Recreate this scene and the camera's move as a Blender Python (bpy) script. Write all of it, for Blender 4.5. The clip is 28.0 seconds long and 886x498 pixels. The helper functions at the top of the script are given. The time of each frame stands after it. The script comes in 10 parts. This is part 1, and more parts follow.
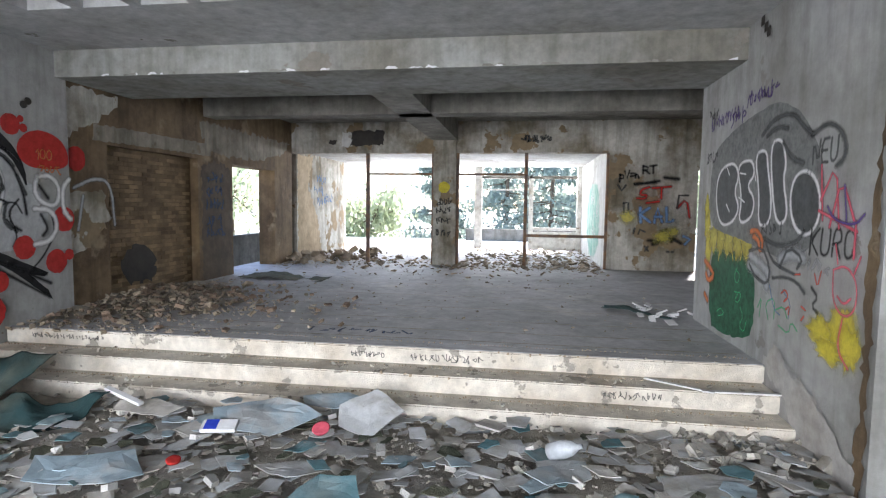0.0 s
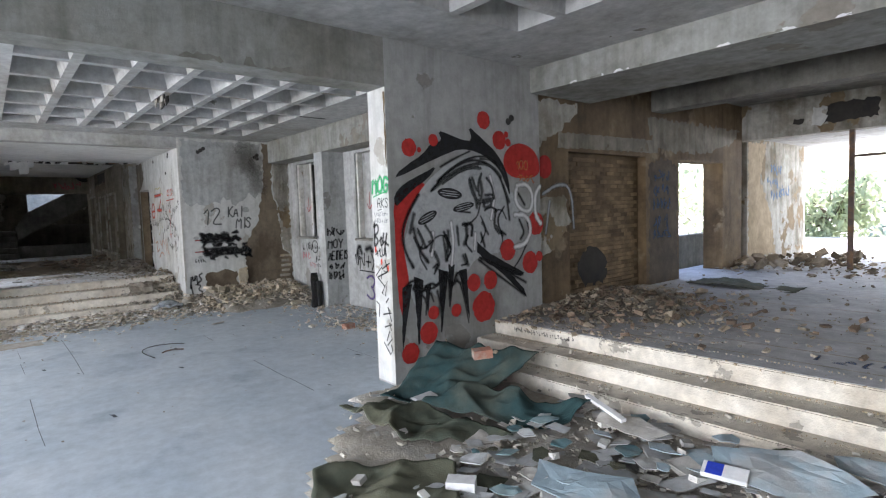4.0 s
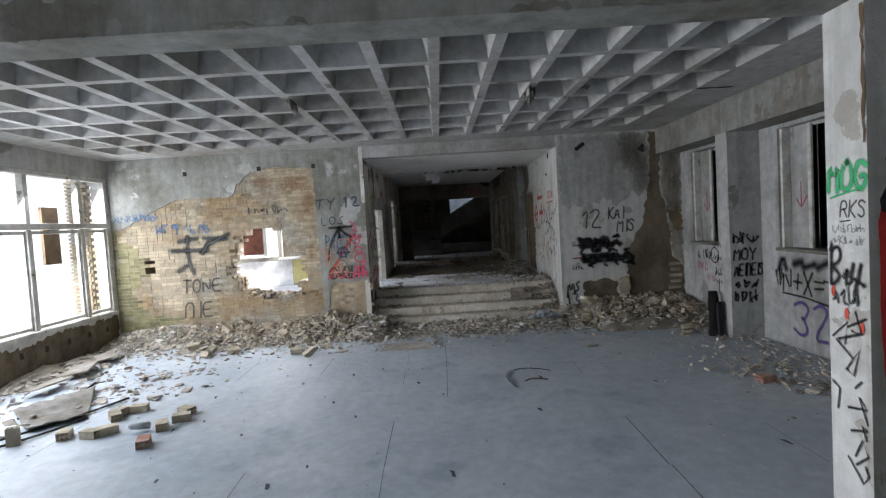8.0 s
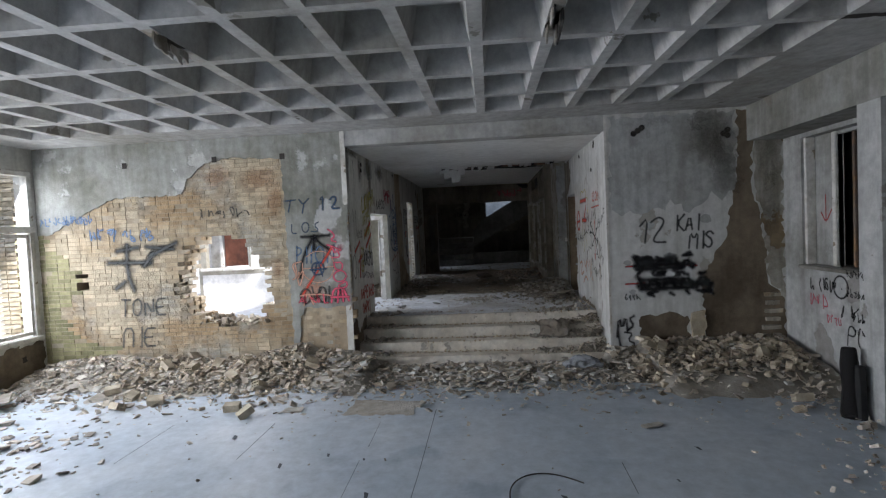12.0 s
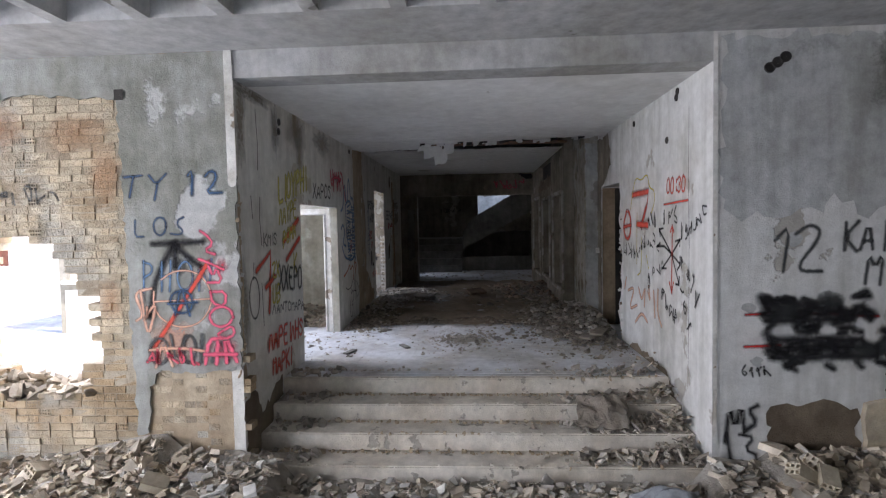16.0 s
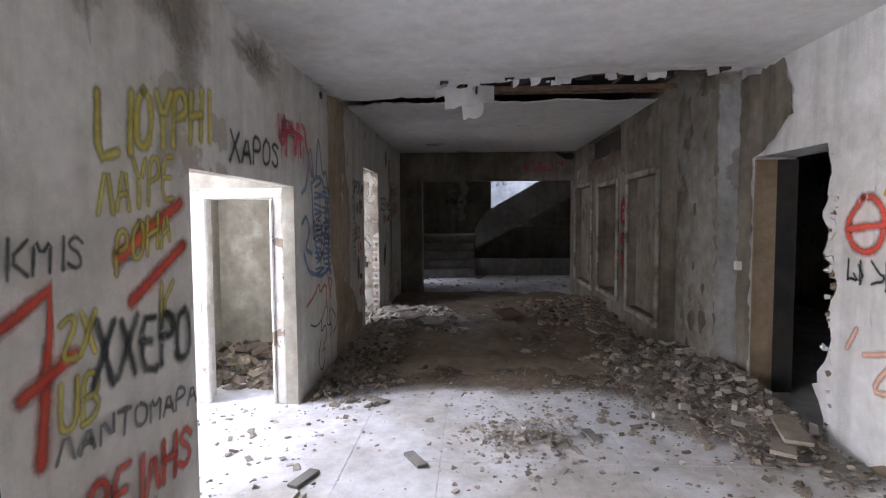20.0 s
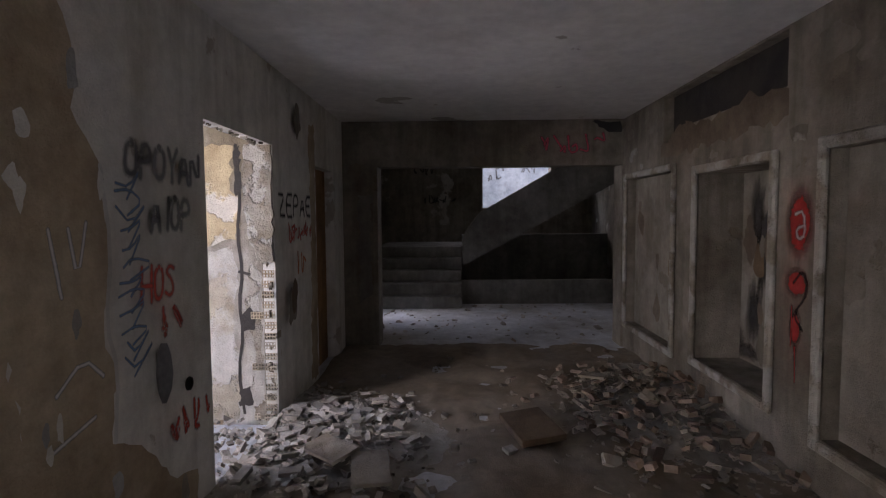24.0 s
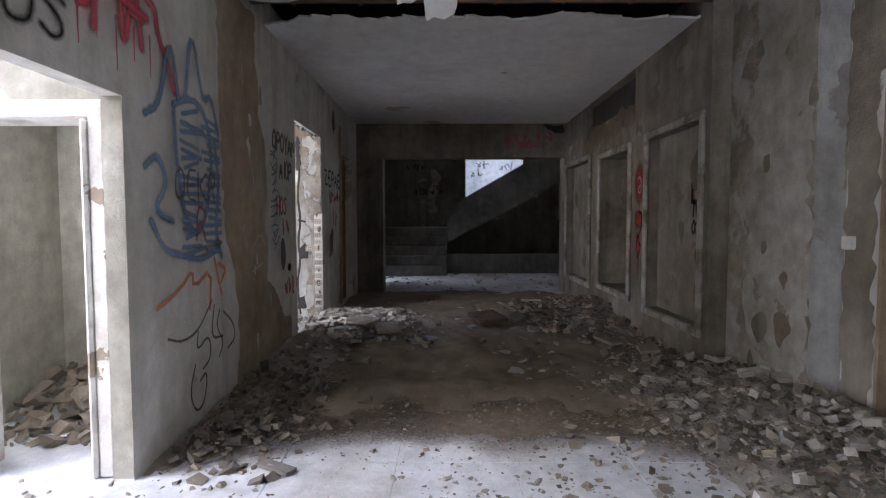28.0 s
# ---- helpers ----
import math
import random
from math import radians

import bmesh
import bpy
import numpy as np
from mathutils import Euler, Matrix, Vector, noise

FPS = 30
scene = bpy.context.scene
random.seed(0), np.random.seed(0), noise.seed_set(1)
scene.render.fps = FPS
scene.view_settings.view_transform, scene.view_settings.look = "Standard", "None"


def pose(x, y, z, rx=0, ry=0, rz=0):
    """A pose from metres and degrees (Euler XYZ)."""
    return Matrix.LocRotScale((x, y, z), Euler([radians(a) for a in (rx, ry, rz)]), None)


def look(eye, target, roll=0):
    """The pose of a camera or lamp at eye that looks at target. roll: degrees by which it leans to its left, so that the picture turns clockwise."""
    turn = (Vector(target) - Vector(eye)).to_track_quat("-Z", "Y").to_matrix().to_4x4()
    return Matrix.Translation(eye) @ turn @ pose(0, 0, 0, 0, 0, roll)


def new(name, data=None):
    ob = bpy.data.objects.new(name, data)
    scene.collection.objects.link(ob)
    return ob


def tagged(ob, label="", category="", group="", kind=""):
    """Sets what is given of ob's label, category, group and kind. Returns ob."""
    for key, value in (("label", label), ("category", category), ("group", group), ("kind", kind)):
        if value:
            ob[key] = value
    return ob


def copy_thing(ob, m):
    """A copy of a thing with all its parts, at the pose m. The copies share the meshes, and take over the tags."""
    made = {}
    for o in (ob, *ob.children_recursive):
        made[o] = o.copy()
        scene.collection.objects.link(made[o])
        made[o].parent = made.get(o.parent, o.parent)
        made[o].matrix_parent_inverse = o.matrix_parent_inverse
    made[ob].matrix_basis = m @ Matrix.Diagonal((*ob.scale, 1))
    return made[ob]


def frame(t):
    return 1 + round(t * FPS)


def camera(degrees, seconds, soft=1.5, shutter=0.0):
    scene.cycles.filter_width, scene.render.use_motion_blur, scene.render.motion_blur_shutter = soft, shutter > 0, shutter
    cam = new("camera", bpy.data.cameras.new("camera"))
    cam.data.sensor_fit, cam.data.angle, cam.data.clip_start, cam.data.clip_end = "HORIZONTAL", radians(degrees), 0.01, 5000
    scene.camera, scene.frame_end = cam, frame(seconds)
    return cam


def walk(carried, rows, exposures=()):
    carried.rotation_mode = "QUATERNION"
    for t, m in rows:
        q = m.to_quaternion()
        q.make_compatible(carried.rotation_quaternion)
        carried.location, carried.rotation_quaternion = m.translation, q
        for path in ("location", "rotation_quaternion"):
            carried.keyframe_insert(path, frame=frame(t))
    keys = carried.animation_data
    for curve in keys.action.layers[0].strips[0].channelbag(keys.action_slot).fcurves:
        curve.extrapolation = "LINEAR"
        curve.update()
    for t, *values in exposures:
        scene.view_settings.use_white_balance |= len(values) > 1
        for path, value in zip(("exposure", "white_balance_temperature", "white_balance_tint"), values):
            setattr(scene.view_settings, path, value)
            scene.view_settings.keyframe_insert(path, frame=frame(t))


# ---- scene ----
cam = camera(78.3, 28.0, soft=1.2)
PATH = [
    (0.0, -0.888, 0.123, 1.912, 85.58, -0.72, 8.51),
    (0.5, -0.972, 0.101, 1.945, 85.55, -0.5, 11.44),
    (1.0, -1.091, 0.07, 1.926, 85.58, -0.3, 14.49),
    (1.5, -1.165, 0.08, 1.947, 85.56, -0.03, 18.75),
    (2.0, -1.16, 0.093, 1.945, 85.54, 0.45, 25.67),
    (2.5, -1.197, 0.122, 1.919, 85.65, 1.11, 34.59),
    (3.0, -1.314, 0.204, 1.903, 85.82, 1.54, 41.72),
    (3.5, -1.533, 0.341, 1.883, 85.97, 1.8, 46.8),
    (5.5, -2.24, 0.689, 2.008, 86.15, 2.19, 57.86),
    (6.0, -2.295, 0.737, 1.995, 86.26, 2.55, 64.52),
    (6.5, -2.486, 0.866, 1.967, 86.55, 2.96, 74.06),
    (7.0, -2.825, 1.048, 1.959, 86.83, 3.2, 81.5),
    (7.5, -3.192, 1.203, 2.018, 87.02, 3.35, 86.2),
    (8.0, -3.489, 1.317, 2.088, 87.14, 3.43, 89.5),
    (8.5, -3.897, 1.349, 2.157, 87.43, 3.45, 92.47),
    (9.0, -4.245, 1.349, 2.246, 87.59, 3.43, 94.06),
    (9.5, -4.467, 1.38, 2.238, 87.71, 3.29, 94.9),
    (10.0, -4.715, 1.437, 2.219, 87.75, 3.18, 95.32),
    (10.5, -4.99, 1.505, 2.194, 87.79, 3.05, 95.37),
    (11.0, -5.271, 1.58, 2.168, 87.85, 2.9, 95.26),
    (11.5, -5.67, 1.747, 2.153, 87.74, 2.74, 94.95),
    (12.0, -6.273, 2.009, 2.137, 87.81, 2.59, 94.72),
    (12.5, -6.963, 2.284, 2.175, 87.79, 2.43, 94.55),
    (14.5, -9.265, 1.847, 2.227, 87.5, 1.47, 93.91),
    (15.0, -9.515, 1.804, 2.232, 87.44, 1.35, 93.69),
    (15.5, -9.725, 1.817, 2.231, 87.36, 1.25, 93.57),
    (16.0, -10.059, 1.871, 2.226, 87.28, 1.12, 93.47),
    (16.5, -10.486, 1.914, 2.222, 87.16, 0.94, 93.39),
    (17.0, -10.978, 1.822, 2.232, 87.06, 0.94, 93.29),
    (17.5, -11.437, 1.716, 2.239, 87.03, 0.88, 93.23),
    (18.0, -11.684, 1.683, 2.241, 86.94, 0.77, 93.13),
    (18.5, -11.998, 1.614, 2.236, 86.86, 0.68, 93.09),
    (19.0, -12.452, 1.458, 2.241, 86.73, 0.66, 93.12),
    (19.5, -12.93, 1.278, 2.222, 86.68, 0.48, 92.98),
    (20.0, -13.485, 1.301, 2.225, 86.58, 0.35, 92.93),
    (20.5, -14.067, 1.46, 2.224, 86.49, 0.14, 92.87),
    (21.0, -14.683, 1.417, 2.252, 86.41, 0.06, 92.69),
    (21.5, -15.241, 1.264, 2.299, 86.35, 0.12, 92.37),
    (23.5, -17.283, 1.18, 2.431, 86.37, 0.55, 91.68),
    (24.0, -17.717, 1.289, 2.343, 86.38, 0.43, 91.34),
    (24.5, -17.896, 1.194, 2.301, 86.35, 0.35, 90.73),
    (25.0, -17.914, 0.974, 2.294, 86.33, 0.27, 90.53),
    (25.5, -17.963, 1.013, 2.274, 86.34, 0.15, 90.48),
    (26.0, -17.954, 1.293, 2.258, 86.43, 0.04, 90.5),
    (26.5, -17.679, 1.519, 2.22, 86.55, 0.09, 90.46),
    (27.0, -17.117, 1.549, 2.144, 86.61, 0.04, 90.36),
    (27.5, -16.314, 1.44, 2.014, 86.74, 0.09, 90.31),
    (28.0, -15.347, 1.346, 1.902, 86.91, 0.12, 90.17),
]
EXPOSURES = [(0.0, 2.42, 6350, 15), (3.0, 2.38, 6350, 15), (6.0, 2.3, 6350, 16), (7.0, 1.9, 6350, 15), (8.0, 1.32, 6350, 14), (10.0, 1.2, 6300, 14), (12.0, 1.38, 6250, 15), (14.5, 1.9, 6250, 19), (17.0, 2.24, 6350, 21), (18.0, 2.35, 6400, 22), (20.0, 3.0, 6550, 24), (21.5, 3.0, 6650, 26), (23.5, 2.75, 6750, 29), (25.5, 2.87, 6750, 29), (27.0, 3.05, 6750, 28), (28.0, 3.0, 6400, 23)]
walk(cam, [(t, pose(x, y, z, rx, ry, rz)) for t, x, y, z, rx, ry, rz in PATH], EXPOSURES)

from mathutils.geometry import tessellate_polygon

# ---- world and light ----
world = bpy.data.worlds.new("sky")
scene.world = world
world.use_nodes = True
wn = world.node_tree.nodes
sky = wn.new("ShaderNodeTexSky")
sky.sky_type = "NISHITA"
sky.sun_disc = False
sky.sun_elevation, sky.sun_rotation = radians(50), radians(19)
sky.air_density, sky.dust_density = 1.0, 1.0
wn["Background"].inputs["Strength"].default_value = 0.15
world.node_tree.links.new(sky.outputs["Color"], wn["Background"].inputs["Color"])
sun = new("sun", bpy.data.lights.new("sun", "SUN"))
sun.data.energy, sun.data.angle, sun.data.color = 3.6, radians(4), (1.0, 0.96, 0.9)
sun.matrix_world = look((3.5, 10, 12.6), (0, 0, 0))


def opening_light(name, x, y, z, target, w, h, watts, color=(0.93, 0.97, 1.0)):
    """An area lamp for skylight through an opening, known or added."""
    ob = new(name, bpy.data.lights.new(name, "AREA"))
    ob.data.shape, ob.data.size, ob.data.size_y, ob.data.energy, ob.data.color = "RECTANGLE", w, h, watts, color
    ob.matrix_world = look((x, y, z), target)
    return ob


opening_light("skylight_hall_window", -11.4, -5.75, 2.0, (-11.8, -2.6, 0.0), 6.2, 2.6, 210)
opening_light("skylight_entrance", -2.2, -5.85, 2.0, (-1.8, -1.6, -0.2), 6.4, 3.0, 112).data.spread = radians(115)
opening_light("skylight_foyer", -2.9, 19.1, 2.9, (-2.9, 12.0, 0.2), 7.6, 0.8, 105)
opening_light("skylight_side_passage", -16.7, -3.0, 4.05, (-16.3, 2.2, 0.65), 1.5, 2.0, 44)
opening_light("skylight_broken_doorway", -19.4, -2.4, 2.7, (-22.5, 0.5, 0.65), 0.5, 0.8, 12)
# added lamp: brightens the small room, whose own window is unseen
opening_light("skylight_side_room", -18.28, -1.5, 1.95, (-19.2, -0.3, 1.2), 0.3, 1.2, 3.2)
opening_light("skylight_stair_window", -31.6, 2.6, 3.6, (-27, 2.4, 2.0), 1.4, 1.4, 3.2)
# added fill lamp at an unseen slot, to lift the stair hall
opening_light("skylight_stair_side", -26.7, -1.3, 2.4, (-26.7, 2, 0.2), 0.5, 1.8, 4.2)
opening_light("skylight_wall_hole", -15.35, -2.2, 1.6, (-12.5, -2.0, 0.6), 1.3, 1.3, 13)


# ---- materials ----
def nodes_of(name):
    m = bpy.data.materials.new(name)
    m.use_nodes = True
    nt = m.node_tree
    return m, nt, nt.nodes["Principled BSDF"]


def tex_noise(nt, scale, detail=6.0, rough=0.6, stretch=(1, 1, 1), vec=None):
    geo = nt.nodes.new("ShaderNodeNewGeometry")
    mp = nt.nodes.new("ShaderNodeMapping")
    mp.inputs["Scale"].default_value = stretch
    nt.links.new(vec or geo.outputs["Position"], mp.inputs["Vector"])
    n = nt.nodes.new("ShaderNodeTexNoise")
    n.inputs["Scale"].default_value, n.inputs["Detail"].default_value, n.inputs["Roughness"].default_value = scale, detail, rough
    nt.links.new(mp.outputs["Vector"], n.inputs["Vector"])
    return n.outputs["Fac"]


def ramp(nt, fac, a, b, ca=(0, 0, 0), cb=(1, 1, 1)):
    r = nt.nodes.new("ShaderNodeValToRGB")
    e = r.color_ramp.elements
    e[0].position, e[1].position = a, b
    e[0].color, e[1].color = (*ca, 1), (*cb, 1)
    nt.links.new(fac, r.inputs["Fac"])
    return r.outputs["Color"]


def mix(nt, fac, a, b, kind="MIX"):
    m = nt.nodes.new("ShaderNodeMix")
    m.data_type, m.blend_type = "RGBA", kind
    for sock, v in ((m.inputs["Factor"], fac), (m.inputs["A"], a), (m.inputs["B"], b)):
        if isinstance(v, (int, float)):
            sock.default_value = v
        elif isinstance(v, tuple):
            sock.default_value = (*v, 1)
        else:
            nt.links.new(v, sock)
    return m.outputs["Result"]


def surface(name, base, stain, stain_scale=0.9, stain_at=(0.5, 0.62), rough=0.85, bump=0.25, grain=60.0, drip=0.0,
            peel=None, peel_at=(0.60, 0.615), peel_scale=1.3, island=0.0, dark=0.75):
    """A worn surface: base colour, broad stains, fine grain, and patches where the top coat has come off."""
    m, nt, bs = nodes_of(name)
    broad = ramp(nt, tex_noise(nt, stain_scale, 8, 0.62), *stain_at)
    col = mix(nt, broad, base, stain)
    fine = ramp(nt, tex_noise(nt, 7.0, 8, 0.7), 0.35, 0.7, (dark, dark, dark), (1.12, 1.12, 1.12))
    col = mix(nt, 1.0, col, fine, "MULTIPLY")
    if drip:
        streak = ramp(nt, tex_noise(nt, 2.2, 5, 0.6, (2.5, 2.5, 0.25)), 0.45, 0.75, (1, 1, 1), (1 - drip, 1 - drip, 1 - drip * 1.1))
        col = mix(nt, 1.0, col, streak, "MULTIPLY")
    height = tex_noise(nt, grain, 5, 0.65)
    if peel:
        edge = ramp(nt, tex_noise(nt, peel_scale, 7, 0.55), *peel_at)
        col = mix(nt, edge, col, mix(nt, 1.0, peel, fine, "MULTIPLY"))
        mm = nt.nodes.new("ShaderNodeMath")
        mm.operation = "MULTIPLY_ADD"
        mm.inputs[1].default_value = -1.6
        nt.links.new(edge, mm.inputs[0])
        nt.links.new(height, mm.inputs[2])
        height = mm.outputs[0]
    if island:
        info = nt.nodes.new("ShaderNodeNewGeometry")
        ob = nt.nodes.new("ShaderNodeObjectInfo")
        add = nt.nodes.new("ShaderNodeMath")
        add.operation = "ADD"
        fr = nt.nodes.new("ShaderNodeMath")
        fr.operation = "FRACT"
        nt.links.new(info.outputs["Random Per Island"], add.inputs[0])
        nt.links.new(ob.outputs["Random"], add.inputs[1])
        nt.links.new(add.outputs[0], fr.inputs[0])
        col = mix(nt, 1.0, col, ramp(nt, fr.outputs[0], 0, 1, (1 - island,) * 3, (1 + island,) * 3), "MULTIPLY")
    nt.links.new(col, bs.inputs["Base Color"])
    bs.inputs["Roughness"].default_value = rough
    bs.inputs["Specular IOR Level"].default_value = 0.25
    b = nt.nodes.new("ShaderNodeBump")
    b.inputs["Strength"].default_value, b.inputs["Distance"].default_value = bump, 0.02
    nt.links.new(height, b.inputs["Height"])
    nt.links.new(b.outputs["Normal"], bs.inputs["Normal"])
    return m


def paint(name, color, rough=0.8, patchy=0.25):
    """Sprayed paint: its cover thins out towards the edge of a stroke."""
    m, nt, bs = nodes_of(name)
    c = ramp(nt, tex_noise(nt, 14, 5, 0.7), 0.3, 0.7, tuple(v * (1 - patchy) for v in color), tuple(min(1, v * (1 + patchy)) for v in color))
    nt.links.new(c, bs.inputs["Base Color"])
    bs.inputs["Roughness"].default_value = rough
    bs.inputs["Specular IOR Level"].default_value = 0.15
    fade = nt.nodes.new("ShaderNodeAttribute")
    fade.attribute_name = "fade"
    less = nt.nodes.new("ShaderNodeMath")
    less.operation = "MULTIPLY_ADD"
    less.inputs[1].default_value = 0.7
    neg = nt.nodes.new("ShaderNodeMath")
    neg.operation = "MULTIPLY"
    neg.inputs[1].default_value = -1.0
    nt.links.new(fade.outputs["Fac"], neg.inputs[0])
    nt.links.new(tex_noise(nt, 38, 6, 0.75), less.inputs[0])
    nt.links.new(neg.outputs[0], less.inputs[2])
    cover = nt.nodes.new("ShaderNodeMapRange")
    cover.inputs["From Min"].default_value, cover.inputs["From Max"].default_value = -0.52, 0.24
    cover.inputs["To Max"].default_value = 0.92
    nt.links.new(less.outputs[0], cover.inputs["Value"])
    nt.links.new(cover.outputs["Result"], bs.inputs["Alpha"])
    return m


PLASTER = surface("old_white_plaster", (0.60, 0.60, 0.58), (0.45, 0.44, 0.40), 0.8, (0.50, 0.66), peel=(0.39, 0.37, 0.33), peel_at=(0.62, 0.63), drip=0.28, bump=0.35, dark=0.86)
PLASTER_CEIL = surface("ceiling_plaster", (0.48, 0.48, 0.47), (0.34, 0.33, 0.30), 0.5, (0.45, 0.62), peel=(0.22, 0.21, 0.18), peel_at=(0.66, 0.67), drip=0.15)
PLASTER_STAINED = surface("water_stained_plaster", (0.50, 0.48, 0.43), (0.20, 0.17, 0.12), 0.7, (0.42, 0.60), peel=(0.24, 0.18, 0.11), peel_at=(0.57, 0.58), drip=0.55, bump=0.5)
PLASTER_BROWN = surface("bare_brown_render", (0.215, 0.148, 0.083), (0.11, 0.074, 0.043), 1.1, (0.4, 0.62), peel=(0.27, 0.205, 0.13), peel_at=(0.61, 0.66), drip=0.4, bump=0.7)
PLASTER_CORR = surface("peeling_corridor_plaster", (0.30, 0.27, 0.22), (0.17, 0.145, 0.11), 1.1, (0.40, 0.62), peel=(0.20, 0.165, 0.12), peel_at=(0.62, 0.65), drip=0.45, peel_scale=1.8, bump=0.5)
PLASTER_HALL_END = surface("grey_green_plaster", (0.36, 0.365, 0.34), (0.23, 0.23, 0.195), 1.0, (0.42, 0.64), peel=(0.46, 0.46, 0.44), peel_at=(0.58, 0.61), drip=0.35, bump=0.35)
DUST_STONE = surface("dusty_grey_step_stone", (0.52, 0.49, 0.43), (0.38, 0.35, 0.30), 3.0, (0.42, 0.62), bump=0.5)
CONCRETE = surface("bare_concrete", (0.27, 0.26, 0.23), (0.15, 0.14, 0.12), 1.2, (0.4, 0.65), drip=0.3, bump=0.5)
STEP_STONE = surface("worn_cream_step_stone", (0.74, 0.69, 0.60), (0.55, 0.49, 0.40), 1.9, (0.42, 0.66), bump=0.5, peel=(0.36, 0.33, 0.28), peel_at=(0.62, 0.64), peel_scale=4)
FLOOR_HALL = surface("blue_grey_floor_screed", (0.44, 0.50, 0.555), (0.54, 0.585, 0.625), 0.9, (0.38, 0.66), rough=0.5, bump=0.1, peel=(0.37, 0.425, 0.48), peel_at=(0.58, 0.68), dark=0.85)
FLOOR_FOYER = surface("dusty_grey_floor", (0.52, 0.52, 0.53), (0.38, 0.38, 0.38), 0.9, (0.4, 0.66), rough=0.75, bump=0.2, peel=(0.58, 0.57, 0.55), peel_at=(0.6, 0.68))
FLOOR_CORR = surface("dusty_pale_floor", (0.64, 0.65, 0.655), (0.46, 0.44, 0.40), 0.9, (0.46, 0.62), rough=0.8, bump=0.3)
RUBBLE = surface("plaster_and_brick_rubble", (0.50, 0.46, 0.40), (0.36, 0.31, 0.25), 3.0, (0.4, 0.65), bump=0.5, island=0.4)
BRICK = surface("yellow_clay_brick", (0.52, 0.44, 0.315), (0.35, 0.25, 0.145), 0.9, (0.44, 0.62), bump=0.8, island=0.2, peel=(0.38, 0.35, 0.29), peel_at=(0.52, 0.64), peel_scale=1.2)
MORTAR = surface("grey_mortar", (0.42, 0.36, 0.27), (0.28, 0.225, 0.155), 2.0, (0.42, 0.62), bump=0.6)
# beam grey: dirt, plus some of the beams' shade darkened into it
PLASTER_BEAM = surface("dirty_shaded_beam_plaster", (0.31, 0.31, 0.29), (0.20, 0.19, 0.16), 0.7, (0.42, 0.62), peel=(0.22, 0.20, 0.17), peel_at=(0.63, 0.64), drip=0.35)
TAN = surface("tan_bare_render", (0.50, 0.41, 0.29), (0.36, 0.275, 0.185), 1.3, (0.42, 0.62), bump=0.3, peel=(0.54, 0.50, 0.42), peel_at=(0.64, 0.65), drip=0.15)
PLASTER_DULL = surface("dull_grey_white_plaster", (0.46, 0.465, 0.455), (0.30, 0.30, 0.28), 0.8, (0.44, 0.64), peel=(0.29, 0.28, 0.26), peel_at=(0.62, 0.63), drip=0.35, bump=0.35)
PLASTER_WARM = surface("warm_white_plaster", (0.71, 0.70, 0.655), (0.54, 0.52, 0.46), 0.8, (0.50, 0.66), peel=(0.46, 0.42, 0.36), peel_at=(0.64, 0.65), drip=0.28, bump=0.35, dark=0.86)
# plaster in a darker grey for the entrance walls
PLASTER_GREY = surface("darkened_grey_plaster", (0.37, 0.37, 0.36), (0.26, 0.255, 0.24), 0.8, (0.46, 0.66), peel=(0.24, 0.23, 0.21), peel_at=(0.66, 0.67), drip=0.3, bump=0.35, dark=0.86)
PLASTER_PALE = surface("pale_corridor_ceiling", (0.74, 0.74, 0.72), (0.60, 0.59, 0.56), 0.5, (0.52, 0.66), peel=(0.42, 0.40, 0.36), peel_at=(0.69, 0.70), drip=0.06, dark=0.92)
PILASTER = surface("mottled_pilaster_plaster", (0.34, 0.305, 0.24), (0.20, 0.175, 0.13), 2.6, (0.42, 0.60), peel=(0.40, 0.385, 0.335), peel_at=(0.45, 0.52), peel_scale=3.0, drip=0.3, bump=0.6)
WOOD_WHITE = surface("flaking_white_paint", (0.66, 0.65, 0.61), (0.45, 0.42, 0.36), 3.0, (0.5, 0.66), peel=(0.30, 0.25, 0.19), peel_at=(0.66, 0.67), peel_scale=5)
WOOD_BROWN = surface("dark_wood", (0.22, 0.15, 0.09), (0.13, 0.09, 0.06), 2.0, (0.4, 0.6))
STEEL = surface("rusty_steel", (0.16, 0.12, 0.10), (0.26, 0.15, 0.08), 5.0, (0.45, 0.6), rough=0.7)
# near-black: puts the shade of holes and cavities into the colour; also cables
DARK = surface("shade_and_cable_black", (0.05, 0.045, 0.04), (0.03, 0.03, 0.03), 2.0)
BLACK_PAINT = paint("black_spray_paint", (0.02, 0.02, 0.022))
RED_PAINT = paint("red_spray_paint", (0.42, 0.03, 0.025))
SKY_WHITE = surface("pale_render", (0.86, 0.86, 0.84), (0.74, 0.74, 0.72), 0.8, (0.45, 0.65), drip=0.1)


# ---- mesh helpers ----
def link_mesh(name, bm, material, parent=None, label="", smooth=False):
    me = bpy.data.meshes.new(name)
    bm.normal_update()
    bm.to_mesh(me)
    bm.free()
    if material:
        me.materials.append(material)
    if smooth:
        me.shade_smooth()
    ob = new(name, me)
    if parent:
        ob.parent = parent
    if label:
        ob["label"] = label
    return ob


def part(name, bm, material, parent, label="", smooth=False):
    return link_mesh(name, bm, material, parent, label, smooth)


def structure(name, bm, material, label, category):
    return tagged(link_mesh(name, bm, material), label, category, kind="structure")


